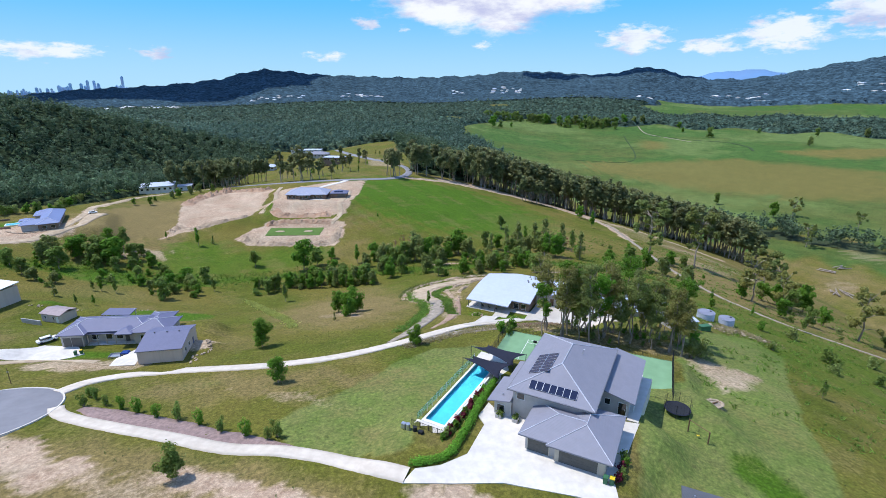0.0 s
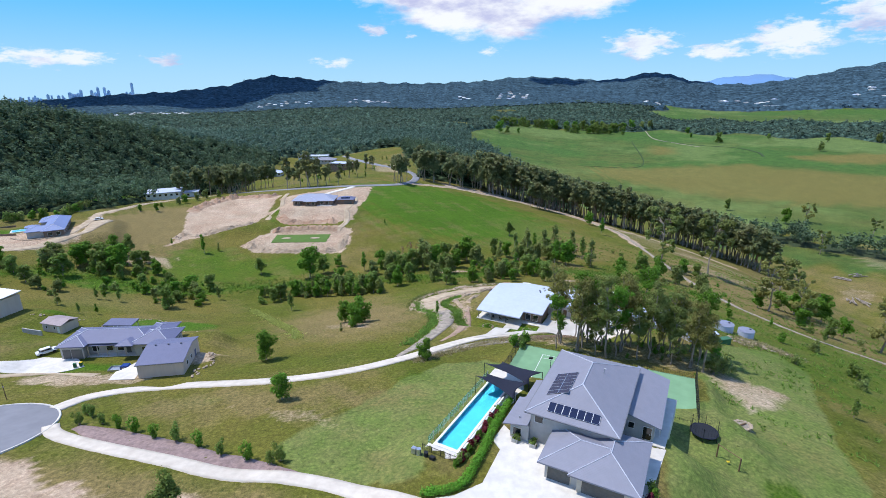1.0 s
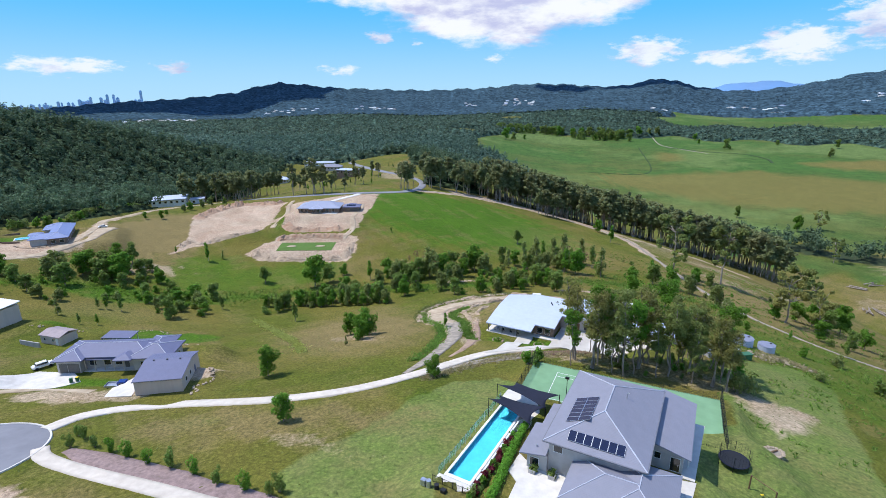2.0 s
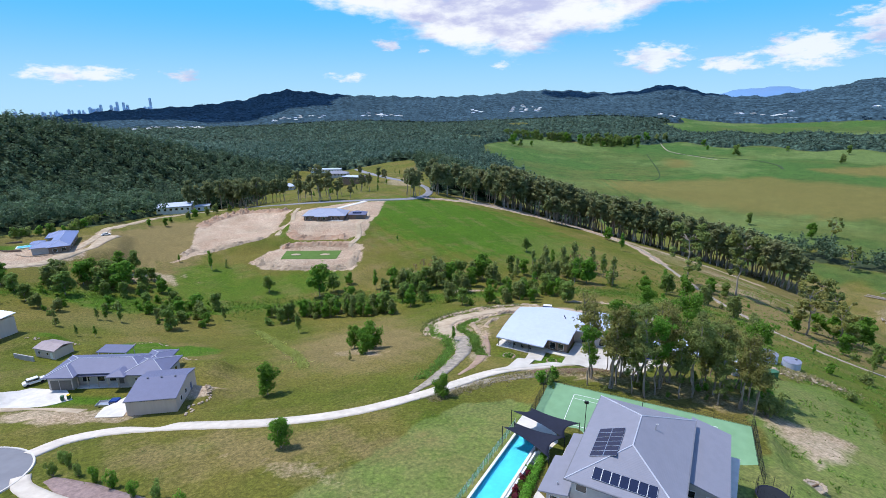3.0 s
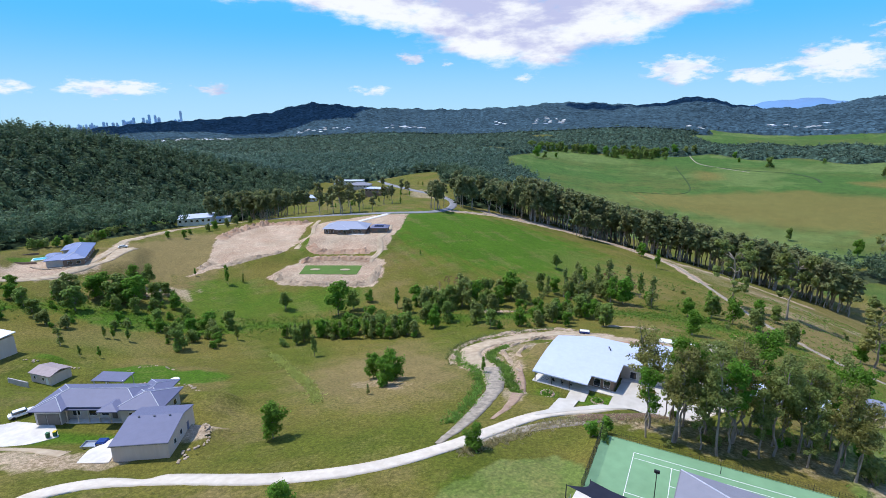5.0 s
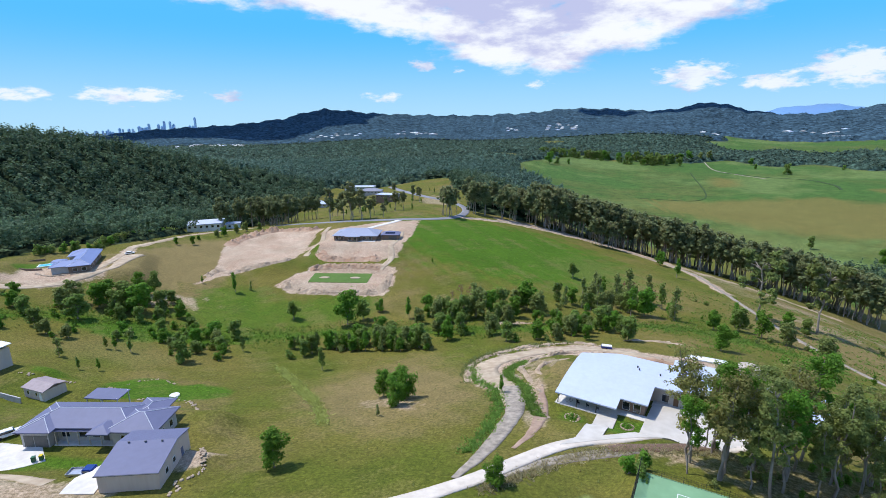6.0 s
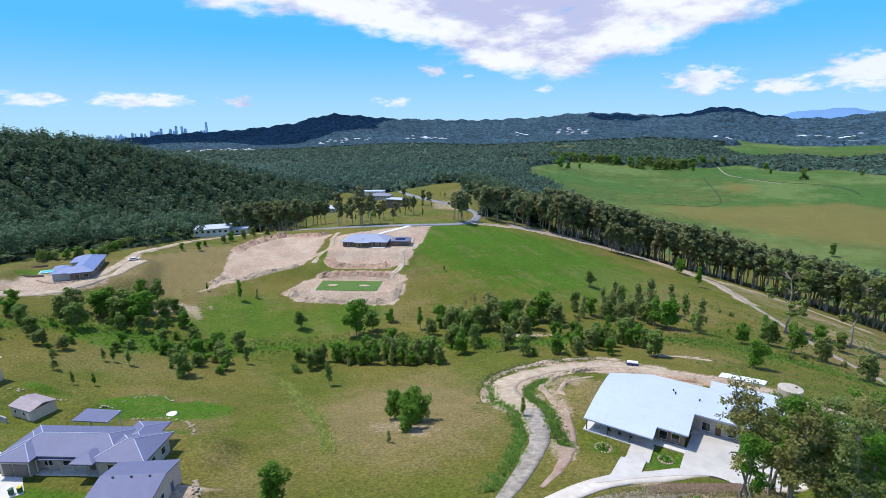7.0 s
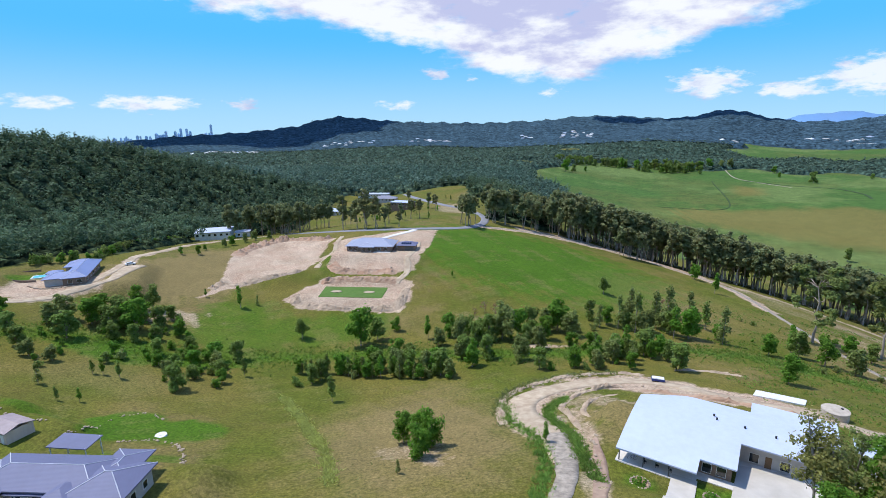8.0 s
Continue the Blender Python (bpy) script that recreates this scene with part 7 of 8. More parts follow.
def tree(name, label, h, kind, leaf_mat, seed, leaves, leaf_size, group, category="tree"):
    """Builds one tree with trunk and crown; it is copied to its places."""
    rng = np.random.default_rng(seed)
    root = tagged(new(name), label, category, group)
    wood, clumps = [], []
    if kind == "gum":
        for stem in range(2 if seed % 2 else 1):
            lean = rng.normal(size=2) * 0.05 * h
            top = np.array([lean[0], lean[1], h * rng.uniform(0.82, 0.93)])
            spine = limb_path((rng.normal() * 0.01 * h, rng.normal() * 0.01 * h, -0.6), top, rng, 0.03, 8)
            wood.append(limb(spine, 0.012 * h, 0.003 * h))
            for k in range(14 if stem == 0 else 9):
                t = rng.uniform(0.45, 0.97)
                base = spine[int(t * 8)]
                ang, out = rng.uniform(0, 6.28), rng.uniform(0.04, 0.14) * h * (1.2 - 0.6 * t)
                tip = base + np.array([math.cos(ang) * out, math.sin(ang) * out, rng.uniform(0.03, 0.13) * h])
                wood.append(limb(limb_path(base, tip, rng), 0.005 * h, 0.0015 * h, 5))
                r = rng.uniform(0.035, 0.075) * h
                clumps.append((*tip, r, r * 0.8))
                for q in range(2):
                    off = rng.normal(size=3) * np.array([0.05, 0.05, 0.04]) * h
                    clumps.append((*(tip + off), r * 0.65, r * 0.5))
            clumps.append((*top, 0.05 * h, 0.06 * h))
    elif kind == "bare":
        top = np.array([0.03 * h, 0, h * 0.85])
        spine = limb_path((0, 0, -0.6), top, rng, 0.05, 6)
        wood.append(limb(spine, 0.017 * h, 0.004 * h))
        for k in range(15):
            base = spine[rng.integers(2, 6)]
            ang, out = rng.uniform(0, 6.28), rng.uniform(0.10, 0.27) * h
            tip = base + np.array([math.cos(ang) * out, math.sin(ang) * out, rng.uniform(0.06, 0.22) * h])
            wood.append(limb(limb_path(base, tip, rng, 0.12), 0.007 * h, 0.0015 * h, 5))
            r = rng.uniform(0.04, 0.085) * h
            clumps.append((*tip, r, r * 0.65))
            for q in range(2):
                clumps.append((*(tip + rng.normal(size=3) * 0.05 * h), r * 0.7, r * 0.45))
    elif kind == "round":
        wood.append(limb(limb_path((0, 0, -0.5), (0, 0, 0.6 * h), rng, 0.04, 4), 0.02 * h, 0.008 * h))
        for k in range(17):
            ang, out, zz = rng.uniform(0, 6.28), rng.uniform(0.05, 0.25) * h, rng.uniform(0.17, 0.88) * h
            out *= 1.0 - 0.75 * max(0, zz / h - 0.5)
            tip = (math.cos(ang) * out, math.sin(ang) * out, zz)
            wood.append(limb(limb_path((0, 0, 0.2 * h), tip, rng), 0.006 * h, 0.002 * h, 4))
            r = rng.uniform(0.08, 0.15) * h
            clumps.append((*tip, r, r * 0.95))
        clumps.append((0, 0, 0.45 * h, 0.17 * h, 0.3 * h))
    elif kind == "slim":
        wood.append(limb(limb_path((0, 0, -0.4), (0, 0, 0.9 * h), rng, 0.02, 4), 0.012 * h, 0.004 * h))
        for k in range(13):
            z = rng.uniform(0.16, 0.95) * h
            ang, out = rng.uniform(0, 6.28), rng.uniform(0.03, 0.15) * h * (1.2 - z / h)
            tip = (math.cos(ang) * out, math.sin(ang) * out, z)
            wood.append(limb(limb_path((0, 0, z - 0.1 * h), tip, rng), 0.005 * h, 0.002 * h, 4))
            clumps.append((*tip, 0.085 * h * (1.3 - 0.6 * z / h), 0.1 * h))
    else:  # shrub
        for k in range(10):
            ang, out = rng.uniform(0, 6.28), rng.uniform(0.0, 0.4) * h
            tip = (math.cos(ang) * out, math.sin(ang) * out, rng.uniform(0.15, 0.8) * h)
            wood.append(limb(limb_path((0, 0, -0.2), tip, rng), 0.02 * h, 0.006 * h, 4))
            clumps.append((*tip, 0.2 * h, 0.19 * h))
    part("trunk", join(*wood), M["bark"], root, shade=True)
    v, q = leaf_quads(clumps, leaves, leaf_size, rng)
    part("crown", mesh_np("crown", v, q, leaf_mat), None, root)
    root.matrix_world = pose(0, -600 - seed * 30, -80)
    return root


PROTO = {}


def make_kind(key, name, label, h, kind, mats, leaves, size, group, category="tree"):
    PROTO[key] = [tree(name, label, h, kind, M[m], 7 * len(PROTO) + i, leaves, size, group, category) for i, m in enumerate(mats)]


make_kind("gum", "gum_tree", "tall gum tree with pale bare trunk", 20, "gum", ["leaf_gum", "leaf_olive", "leaf_gum", "leaf_olive", "leaf_green"], 4600, 0.20, "tall gums beside the court")
make_kind("belt", "gum_tree", "tall gum with bare trunk in the ridge belt", 22, "gum", ["leaf_belt", "leaf_belt_olive", "leaf_belt_olive", "leaf_belt"], 900, 0.78, "gum belt along the ridge")
make_kind("round", "paddock_tree", "dense rounded green tree in the paddock", 7, "round", ["leaf_green", "leaf_dark", "leaf_green"], 3200, 0.18, "paddock trees")
make_kind("gully", "gully_tree", "bushy dark green tree in the gully", 9, "round", ["leaf_dark", "leaf_green", "leaf_gum", "leaf_dark", "leaf_green"], 1900, 0.33, "gully trees")
make_kind("slim", "sapling", "slender young tree on the slope", 5, "slim", ["leaf_green", "leaf_gum", "leaf_dark"], 700, 0.15, "young trees")
make_kind("spread", "gum_tree", "spreading gum with bare forked limbs", 17, "bare", ["leaf_olive", "leaf_gum"], 4200, 0.33, "spreading gums")
make_kind("shrub", "shrub", "small bushy green shrub on the mulched bank", 2.0, "shrub", ["leaf_dark", "leaf_green", "leaf_hedge"], 700, 0.11, "shrubs on the bank", "shrub")
make_kind("bush", "bush", "low green bush on rough ground", 3.0, "shrub", ["leaf_gum", "leaf_dark", "leaf_green"], 420, 0.22, "bushes", "shrub")
make_kind("twig", "bare_shrub", "leafless reddish-brown shrub in the gully", 5.0, "bare", ["dead_twigs"], 500, 0.10, "leafless shrubs", "shrub")
rnd = random.Random(11)
NATIVE = {"gum": 20, "belt": 22, "round": 7, "gully": 9, "slim": 5, "spread": 17, "shrub": 2.0, "bush": 3.0, "twig": 5.0}
USED = set()


def plant(key, x, y, h, variant=None, label=""):
    i = rnd.randrange(len(PROTO[key])) if variant is None else variant
    src = PROTO[key][i]
    m = pose(x, y, gz(x, y) - 0.05, 0, 0, rnd.uniform(0, 360))
    s = h / NATIVE[key]
    if (key, i) not in USED:
        USED.add((key, i))
        o = src
        o.matrix_world = m @ Matrix.Diagonal((s, s, s, 1))
    else:
        sc = src.scale.copy()
        src.scale = (1, 1, 1)
        o = copy_thing(src, m)
        src.scale = sc
        o.scale = (s * rnd.uniform(0.9, 1.1), s * rnd.uniform(0.9, 1.1), s)
    if label:
        tagged(o, label)
    return o


def grove(name, label, spots, seed):
    """Many gums standing close together, joined."""
    rng = np.random.default_rng(seed)
    vs, fs, ms, base = [], [], [], 0
    data = []
    for root in PROTO["belt"]:
        row = []
        for ch in root.children:
            me = ch.data
            co = np.empty(len(me.vertices) * 3, np.float32)
            me.vertices.foreach_get("co", co)
            quads = np.empty(len(me.loops), np.int32)
            me.loops.foreach_get("vertex_index", quads)
            row.append((co.reshape(-1, 3), quads.reshape(-1, 4), 0 if ch.name.startswith("trunk") else 1))
        data.append(row)
    for x, y, h in spots:
        a, k = rng.uniform(0, 6.28), h / NATIVE["belt"]
        z = gz(x, y)
        for co, quads, mi in data[rng.integers(0, len(data))]:
            p = np.stack([co[:, 0] * math.cos(a) - co[:, 1] * math.sin(a), co[:, 0] * math.sin(a) + co[:, 1] * math.cos(a), co[:, 2]], 1) * k + np.array([x, y, z])
            vs.append(p)
            fs.append(quads + base)
            ms.append(np.full(len(quads), mi, np.int32))
            base += len(co)
    me = mesh_np(name, np.concatenate(vs), np.concatenate(fs), M["bark"])
    me.materials.append(M["leaf_belt"])
    me.polygons.foreach_set("material_index", np.concatenate(ms))
    return tagged(new(name, me), label, "forest", kind="stuff")


# tall gums behind the tennis court
gums = [(24, 109), (25.5, 113), (28, 107.5), (30.5, 110.5), (32, 106), (35, 112), (36.5, 106.5), (39, 110), (41, 105.5), (42.5, 114), (44.5, 107), (46.5, 111), (48.5, 104.5), (50.5, 110), (52.5, 104), (54, 113), (56, 107), (58, 111), (38, 117), (46, 118), (53, 118), (59, 116), (31, 117), (33.5, 104.5), (54.5, 102)]
for k, (x, y) in enumerate(gums):
    plant("gum", x, y, rnd.uniform(17.5, 21.5) if k % 4 else rnd.uniform(12, 16))
for x, y, h in ((57, 102, 5), (60, 104, 5), (13.5, 104, 3.5), (15, 102.5, 3), (62.5, 112, 5), (16, 105, 3.2)):
    plant("bush", x, y, h)

# single trees of the paddocks: x, y, height, kind
for x, y, h, k in ((-35.5, 53.3, 4.4, "round"), (-31, 82.3, 4.8, "round"), (-43.2, 107.5, 6.6, "round"), (-6.4, 101.5, 4.4, "round"), (81.5, 93, 4, "slim"), (-61.5, 181, 7, "slim"),
                   (-33.8, 149, 6.5, "round"), (-27.4, 146.5, 7.5, "round"), (-29, 141, 6.5, "round"), (-31.5, 133, 2.4, "slim"), (-31, 152, 5.5, "round"), (-4.5, 147, 4.0, "slim"),
                   (-140, 167.5, 5, "slim"), (-127, 160, 3.5, "slim"), (-122, 161.5, 3.5, "slim"), (-135.5, 180.5, 4, "slim"), (-133, 181.5, 4.5, "slim"), (-127, 181, 5, "slim"),
                   (-108, 180, 8, "gully"), (-97, 197.5, 5.5, "slim"), (-131, 257.5, 9, "slim"), (-93, 235.4, 7.5, "round"), (-68, 232, 13, "gully"), (-63, 238, 8, "gully"), (-57.5, 246, 5.5, "round"),
                   (-43, 239.4, 8.5, "slim"), (37.4, 313, 8, "round"), (23.8, 271, 8, "gully"), (30, 266, 7.5, "gully"), (40, 258, 14, "slim"), (58, 276, 15, "slim"), (61.5, 259, 12, "gully"), (55, 262, 9, "gully"),
                   (86, 246.5, 8, "gully"), (71, 204.6, 8.5, "round"), (-164.5, 236, 9, "round"), (-159.5, 239.5, 9, "round"), (108.5, 388, 9, "round"), (108, 354, 11, "slim"), (112, 215, 9, "gully"),
                   (46, 262, 9, "gully"), (34, 262, 12, "slim"), (-40, 300, 3, "slim"), (-150, 262, 3.5, "slim"), (-125, 262, 4, "slim"), (98, 250, 9, "gully"), (104, 243, 10, "gully"), (110, 236, 9, "gully"), (100, 258, 10, "slim")):
    plant(k, x, y, h * 1.24)
# gully and creek planting
for x, y, h in ((-2, 205, 8), (9, 207, 7), (-8, 216, 8), (-19, 218, 8), (-27, 220, 8), (22, 213, 8), (15, 210, 6), (35, 225, 8), (28, 219, 7), (41, 228, 7), (-35, 243, 8), (-30, 238, 9), (-19, 238, 11), (-14, 240, 13), (-8, 243, 10), (-3, 247, 11), (3, 250, 10), (8, 252, 13), (13, 247, 9),
                (-24, 233, 8), (-27, 243, 9), (-38, 233, 8), (-5, 236, 7), (2, 240, 9), (-66, 206, 8), (-72, 200, 7), (-61, 205, 6.5), (-55, 208, 7), (-49, 208, 8), (-43, 206, 7.5), (-38, 205, 8), (-33, 203, 8), (-30, 200, 7), (-58, 212, 8), (-45, 213, 8), (-50, 214, 9), (-36, 211, 7), (-74, 197, 7),
                (-168, 188, 8), (-160, 184, 6), (-163, 201, 12), (-166, 215, 13), (-145, 210, 8), (-131, 203, 8), (-136, 222, 9), (-113, 207, 8), (-179, 196, 9), (-119, 204, 8), (-152, 208, 8), (-152, 184, 6), (-172, 205, 12), (-176, 214, 12), (-158, 214, 13), (-151, 219, 13), (-160, 222, 12), (-168, 222, 11), (-147, 226, 11), (-141, 215, 8), (-125, 212, 7), (-116, 199, 7), (-109, 202, 8), (-106, 210, 9), (-188, 200, 9), (-185, 190, 7), (-143, 198, 6), (-126, 196, 6), (-119, 190, 6), (-110, 190, 6), (-139, 190, 5), (-175, 182, 6), (-104, 196, 7), (-100, 190, 6), (-195, 208, 9), (-155, 228, 9), (-148, 234, 8)):
    if x < -95:
        plant("gully", x, y, h * rnd.uniform(0.78, 1.0)).scale.xy *= 1.22
        for k in range(2):
            plant("bush", x + rnd.uniform(-7, 7), y + rnd.uniform(-6, 6), rnd.uniform(1.8, 4.2), 2 if k else None)
        continue
    plant("gully", x, y, h * rnd.uniform(1.0, 1.3))
    plant("bush", x + rnd.uniform(-4, 4), y + rnd.uniform(-4, 4), rnd.uniform(2.2, 4.5))
# line of young trees along the creek
for k in range(30):
    t = k / 29
    x, y = -82 + 46 * t + rnd.uniform(-1, 1), 205.5 - 3.5 * t * t + rnd.uniform(-2.5, 2.5)
    plant("gully" if k % 3 == 0 else "slim", x, y, rnd.uniform(4.5, 8.5), 1 if k % 3 == 0 else None)
# thicket in the hollow
for k in range(46):
    x, t = rnd.uniform(-32, 44), rnd.random()
    y = 206 + t * (38 + 0.35 * (x + 30)) + rnd.uniform(-2, 2)
    kind = ("bush", "gully", "slim", "gully")[k % 4]
    plant(kind, x, y, rnd.uniform(3, 5) if kind == "bush" else rnd.uniform(6, 10.5))
for k in range(16):
    x, y = rnd.uniform(42, 76), rnd.uniform(252, 300)
    plant("slim" if k % 2 else "gully", x, y, rnd.uniform(11, 17) if k % 2 else rnd.uniform(6, 10))
for x, y, h in ((-22, 267, 6), (-17, 263, 7), (-12, 259, 6), (-8, 262, 5), (-26, 262, 5), (62, 290, 11), (70, 281, 10), (33, 244, 6)):
    plant("twig", x, y, h)
# rough growth among the slopes to the east
for k in range(30):
    x = rnd.uniform(88, 190)
    y = rnd.uniform(150, 300) + 0.2 * (x - 85)
    if float(line_distance(np.array(x), np.array(y), RIDGE_TRACK)) > 5:
        plant("bush", x, y, rnd.uniform(1.2, 3.2))
for k in range(11):
    plant("gum", rnd.uniform(28, 60), rnd.uniform(113, 122), rnd.uniform(11, 16))
# undergrowth at the foot of the gums
for k in range(22):
    plant("bush", rnd.uniform(24, 62), rnd.uniform(105, 121), rnd.uniform(1.2, 2.6))
for k in range(34):
    t = k / 33
    x, y = np.interp(t, [0, 0.3, 0.65, 1], [-236, -219, -236, -231]), np.interp(t, [0, 0.3, 0.65, 1], [262, 280, 322, 366])
    plant("bush", float(x) + rnd.uniform(-2, 2), float(y) + rnd.uniform(-2, 2), rnd.uniform(4, 6.5))
for x, y, h in ((-196, 313, 5), (-188, 317, 6), (-187, 343, 6), (-186, 350, 7), (-184, 362, 7), (-182, 372, 8), (-192, 330, 4), (-190, 356, 6), (-176, 380, 6)):
    plant("gully", x, y, h)
# trees across the right-hand slopes
for x, y, h, k in ((121, 281, 34, "spread"), (147, 277, 36, "spread"), (141, 212, 24, "spread"), (158, 216, 20, "spread"), (165, 230, 22, "spread"), (175, 224, 16, "gully"), (179, 261, 26, "spread"), (160, 222, 12, "gully"), (168, 222, 11, "gully"), (154, 224, 10, "gully"), (128, 268, 10, "gully"), (133, 262, 9, "gully"), (138, 215, 9, "gully"), (171.6, 186.2, 25, "spread"), (167, 200, 9, "gully"), (178, 178, 12, "gully"), (140, 190, 9, "gully"), (150, 187, 9, "gully"),
                   (334, 442, 22, "spread"), (425, 497, 20, "spread"), (394, 552, 24, "spread"), (160, 150, 9, "gully"), (150, 143, 8, "gully"), (137, 140, 5, "bush"), (120, 120, 4, "bush"), (112, 128, 5, "bush"), (105, 118, 3.5, "bush"), (116, 150, 4.5, "bush"), (105, 150, 4, "bush"), (92, 125, 3, "bush"), (118, 175, 4, "slim"), (110, 190, 5, "slim"), (100, 172, 4, "bush"), (135, 170, 6, "slim")):
    plant(k, x, y, h)
for x, y, h in ((-127, 393, 26), (-109, 386, 30), (-101, 384, 24), (-116, 390, 22), (-95, 386, 15), (-85, 384, 12)):
    plant("belt", x, y, h)
# gum belt behind the ridge track
for k in range(190):
    x = -30 + 272 * rnd.random()
    line_y = np.interp(x, [-30, 0, 30, 62, 90, 115, 140, 165, 200, 241], [432, 432, 436, 438, 437, 424, 412, 402, 387, 370])
    y = float(line_y) + rnd.random() ** 1.6 * 55 + 1
    plant("belt", x, y, rnd.uniform(29, 37) if x > 30 else rnd.uniform(23, 29))
spots = []
for k in range(175):
    x = 20 + 235 * rnd.random()
    line_y = np.interp(x, [-30, 0, 30, 62, 90, 115, 140, 165, 200, 241], [432, 432, 436, 438, 437, 424, 412, 402, 387, 370])
    spots.append((x, float(line_y) + rnd.uniform(2, 48), rnd.uniform(27, 36)))
grove("gum_belt", "dense belt of tall gums behind the ridge track", spots, 5)
for x, y in ((70, 420), (73, 418), (76, 421), (79, 417), (82, 419), (67, 417), (-40, 405), (-42, 400), (-38, 402), (-45, 408), (-35, 415)):
    plant("belt", x, y, rnd.uniform(21, 27))
# trees round the houses on the crest
grove("gum_grove", "grove of tall gums beside the crest road", [(rnd.uniform(-222, -172), rnd.uniform(405, 490), rnd.uniform(20, 27)) for k in range(64)], 6)
for k in range(40):
    x, y = rnd.uniform(-150, -70), rnd.uniform(400, 640)
    if float(line_distance(np.array(x), np.array(y), HILL_ROAD)) > 8:
        plant("slim" if k % 3 else "belt", x, y, rnd.uniform(3.5, 7) if k % 3 else rnd.uniform(12, 17))
# shrubs on the mulched bank
for x, y in ((-63.2, 75.6), (-64.6, 79.4), (-63, 78.5), (-59, 75.5), (-55.2, 73.8), (-51.5, 72.3), (-47, 70), (-42.9, 68.9), (-38.3, 66.9), (-33.9, 64.5), (-29.3, 62.9), (-25.6, 61.8), (-24.6, 62.4)):
    plant("shrub", x, y, rnd.uniform(2.6, 3.5), rnd.randrange(2)).scale.xy *= 0.6


# ---- hedge, garden beds, reeds ----
def leafy_run(name, label, pts, half, height, mat, n, size, category="hedge", z=None, seed=3):
    rng = np.random.default_rng(seed)
    line = np.array(smooth_line(pts, 0.4))
    cl = []
    for x, y in line:
        base = gz(x, y) if z is None else z
        cl.append((x, y, base + height * 0.5, half * rng.uniform(0.85, 1.15), height * 0.55))
    v, q = leaf_quads(cl, n, size, rng)
    v[:, 2] = np.maximum(v[:, 2], np.repeat(v.reshape(-1, 4, 3)[:, :, 2].min(1) * 0 + v[:, 2].min(), 4))
    ob = new(name, mesh_np(name, v, q, mat))
    return tagged(ob, label, category)


leafy_run("hedge", "clipped bright green hedge beside the drive", [(-4.0, 53.9), (0.4, 55.3), (3.2, 60.5), (5.4, 66.0), (7.2, 70.2), (9.0, 74.1)], 0.62, 1.1, M["leaf_hedge"], 9000, 0.11)
leafy_run("garden_planting", "mixed dark green garden planting by the pool wall", [P(4.9, -2.5), P(5.0, 4), P(5.0, 12)], 0.6, 1.1, M["leaf_dark"], 1800, 0.16, "garden bed")
for k in range(13):
    u, v = 4.75 + 0.4 * (k % 2), -3.0 + k * 1.2
    x, y = P(u, v)
    o = thing("cordyline", "red-leaved garden plant beside the pool", "plant", x, y, POOL_Z - 0.02, k * 50, "red garden plants")
    rng = np.random.default_rng(k)
    cl = [(0, 0, 0.55, 0.4, 0.5), (0.15, 0.1, 0.9, 0.25, 0.3)]
    vv, qq = leaf_quads(cl, 90, 0.22, rng, 0.2)
    part("leaves", mesh_np("leaves", vv, qq, M["red_leaf"] if k % 3 else M["leaf_green"]), None, o)
    part("stem", tube((0, 0, -0.3), (0, 0, 0.6), 0.04, n=5), M["bark"], o)
for u, v, m in ((17.8, -6.2, "red_leaf"), (18.1, -5.0, "leaf_dark"), (17.9, -3.8, "red_leaf"), (18.2, -2.6, "leaf_green"), (17.8, -1.4, "leaf_dark"), (-0.9, -0.6, "leaf_dark"), (1.6, -0.4, "leaf_dark"), (4.2, -0.5, "leaf_dark")):
    x, y = H(u, v)
    o = thing("garden_shrub", "leafy garden shrub against the house", "shrub", x, y, BASE + 0.1, 0, "shrubs by the house")
    vv, qq = leaf_quads([(0, 0, 0.55, 0.55, 0.5), (0.2, 0.1, 0.9, 0.35, 0.35)], 190, 0.15, np.random.default_rng(int(u * 7 + 99)))
    part("leaves", mesh_np("leaves", vv, qq, M[m]), None, o)
    part("stem", tube((0, 0, -0.3), (0, 0, 0.5), 0.05, n=5), M["bark"], o)


def ring_bed(x, y, r, turn, label):
    """Edged flower bed: a ring of pale stones round dark soil."""
    b = thing("flower_bed", label, "garden bed", x, y, gz(x, y) - 0.02, turn)
    part("soil", tube((0, 0, -0.3), (0, 0, 0.06), r, r * 0.96, 18), M["red_clay"], b)
    for k in range(16):
        a = 6.2832 * k / 16
        part("edging_stone", bevel_box(r * math.cos(a) - 0.2, r * math.cos(a) + 0.2, r * math.sin(a) - 0.2, r * math.sin(a) + 0.2, -0.3, 0.2, 0.06), M["rock"], b)
    rng = np.random.default_rng(int(x * 10))
    cl = [(r * 0.6 * math.cos(a), r * 0.6 * math.sin(a), 0.25, 0.45, 0.3) for a in (0.3, 1.4, 2.7, 3.9, 5.2)] + [(0, 0, 0.4, 0.4, 0.5)]
    v, q = leaf_quads(cl, 420, 0.14, rng)
    part("planting", mesh_np("planting", v, q, M["leaf_green"]), None, b)


ring_bed(10.0, 133.2, 1.5, 0, "round flower bed edged with pale stones")
ring_bed(20.6, 130.8, 1.2, 20, "small round flower bed in the lawn beside the path")


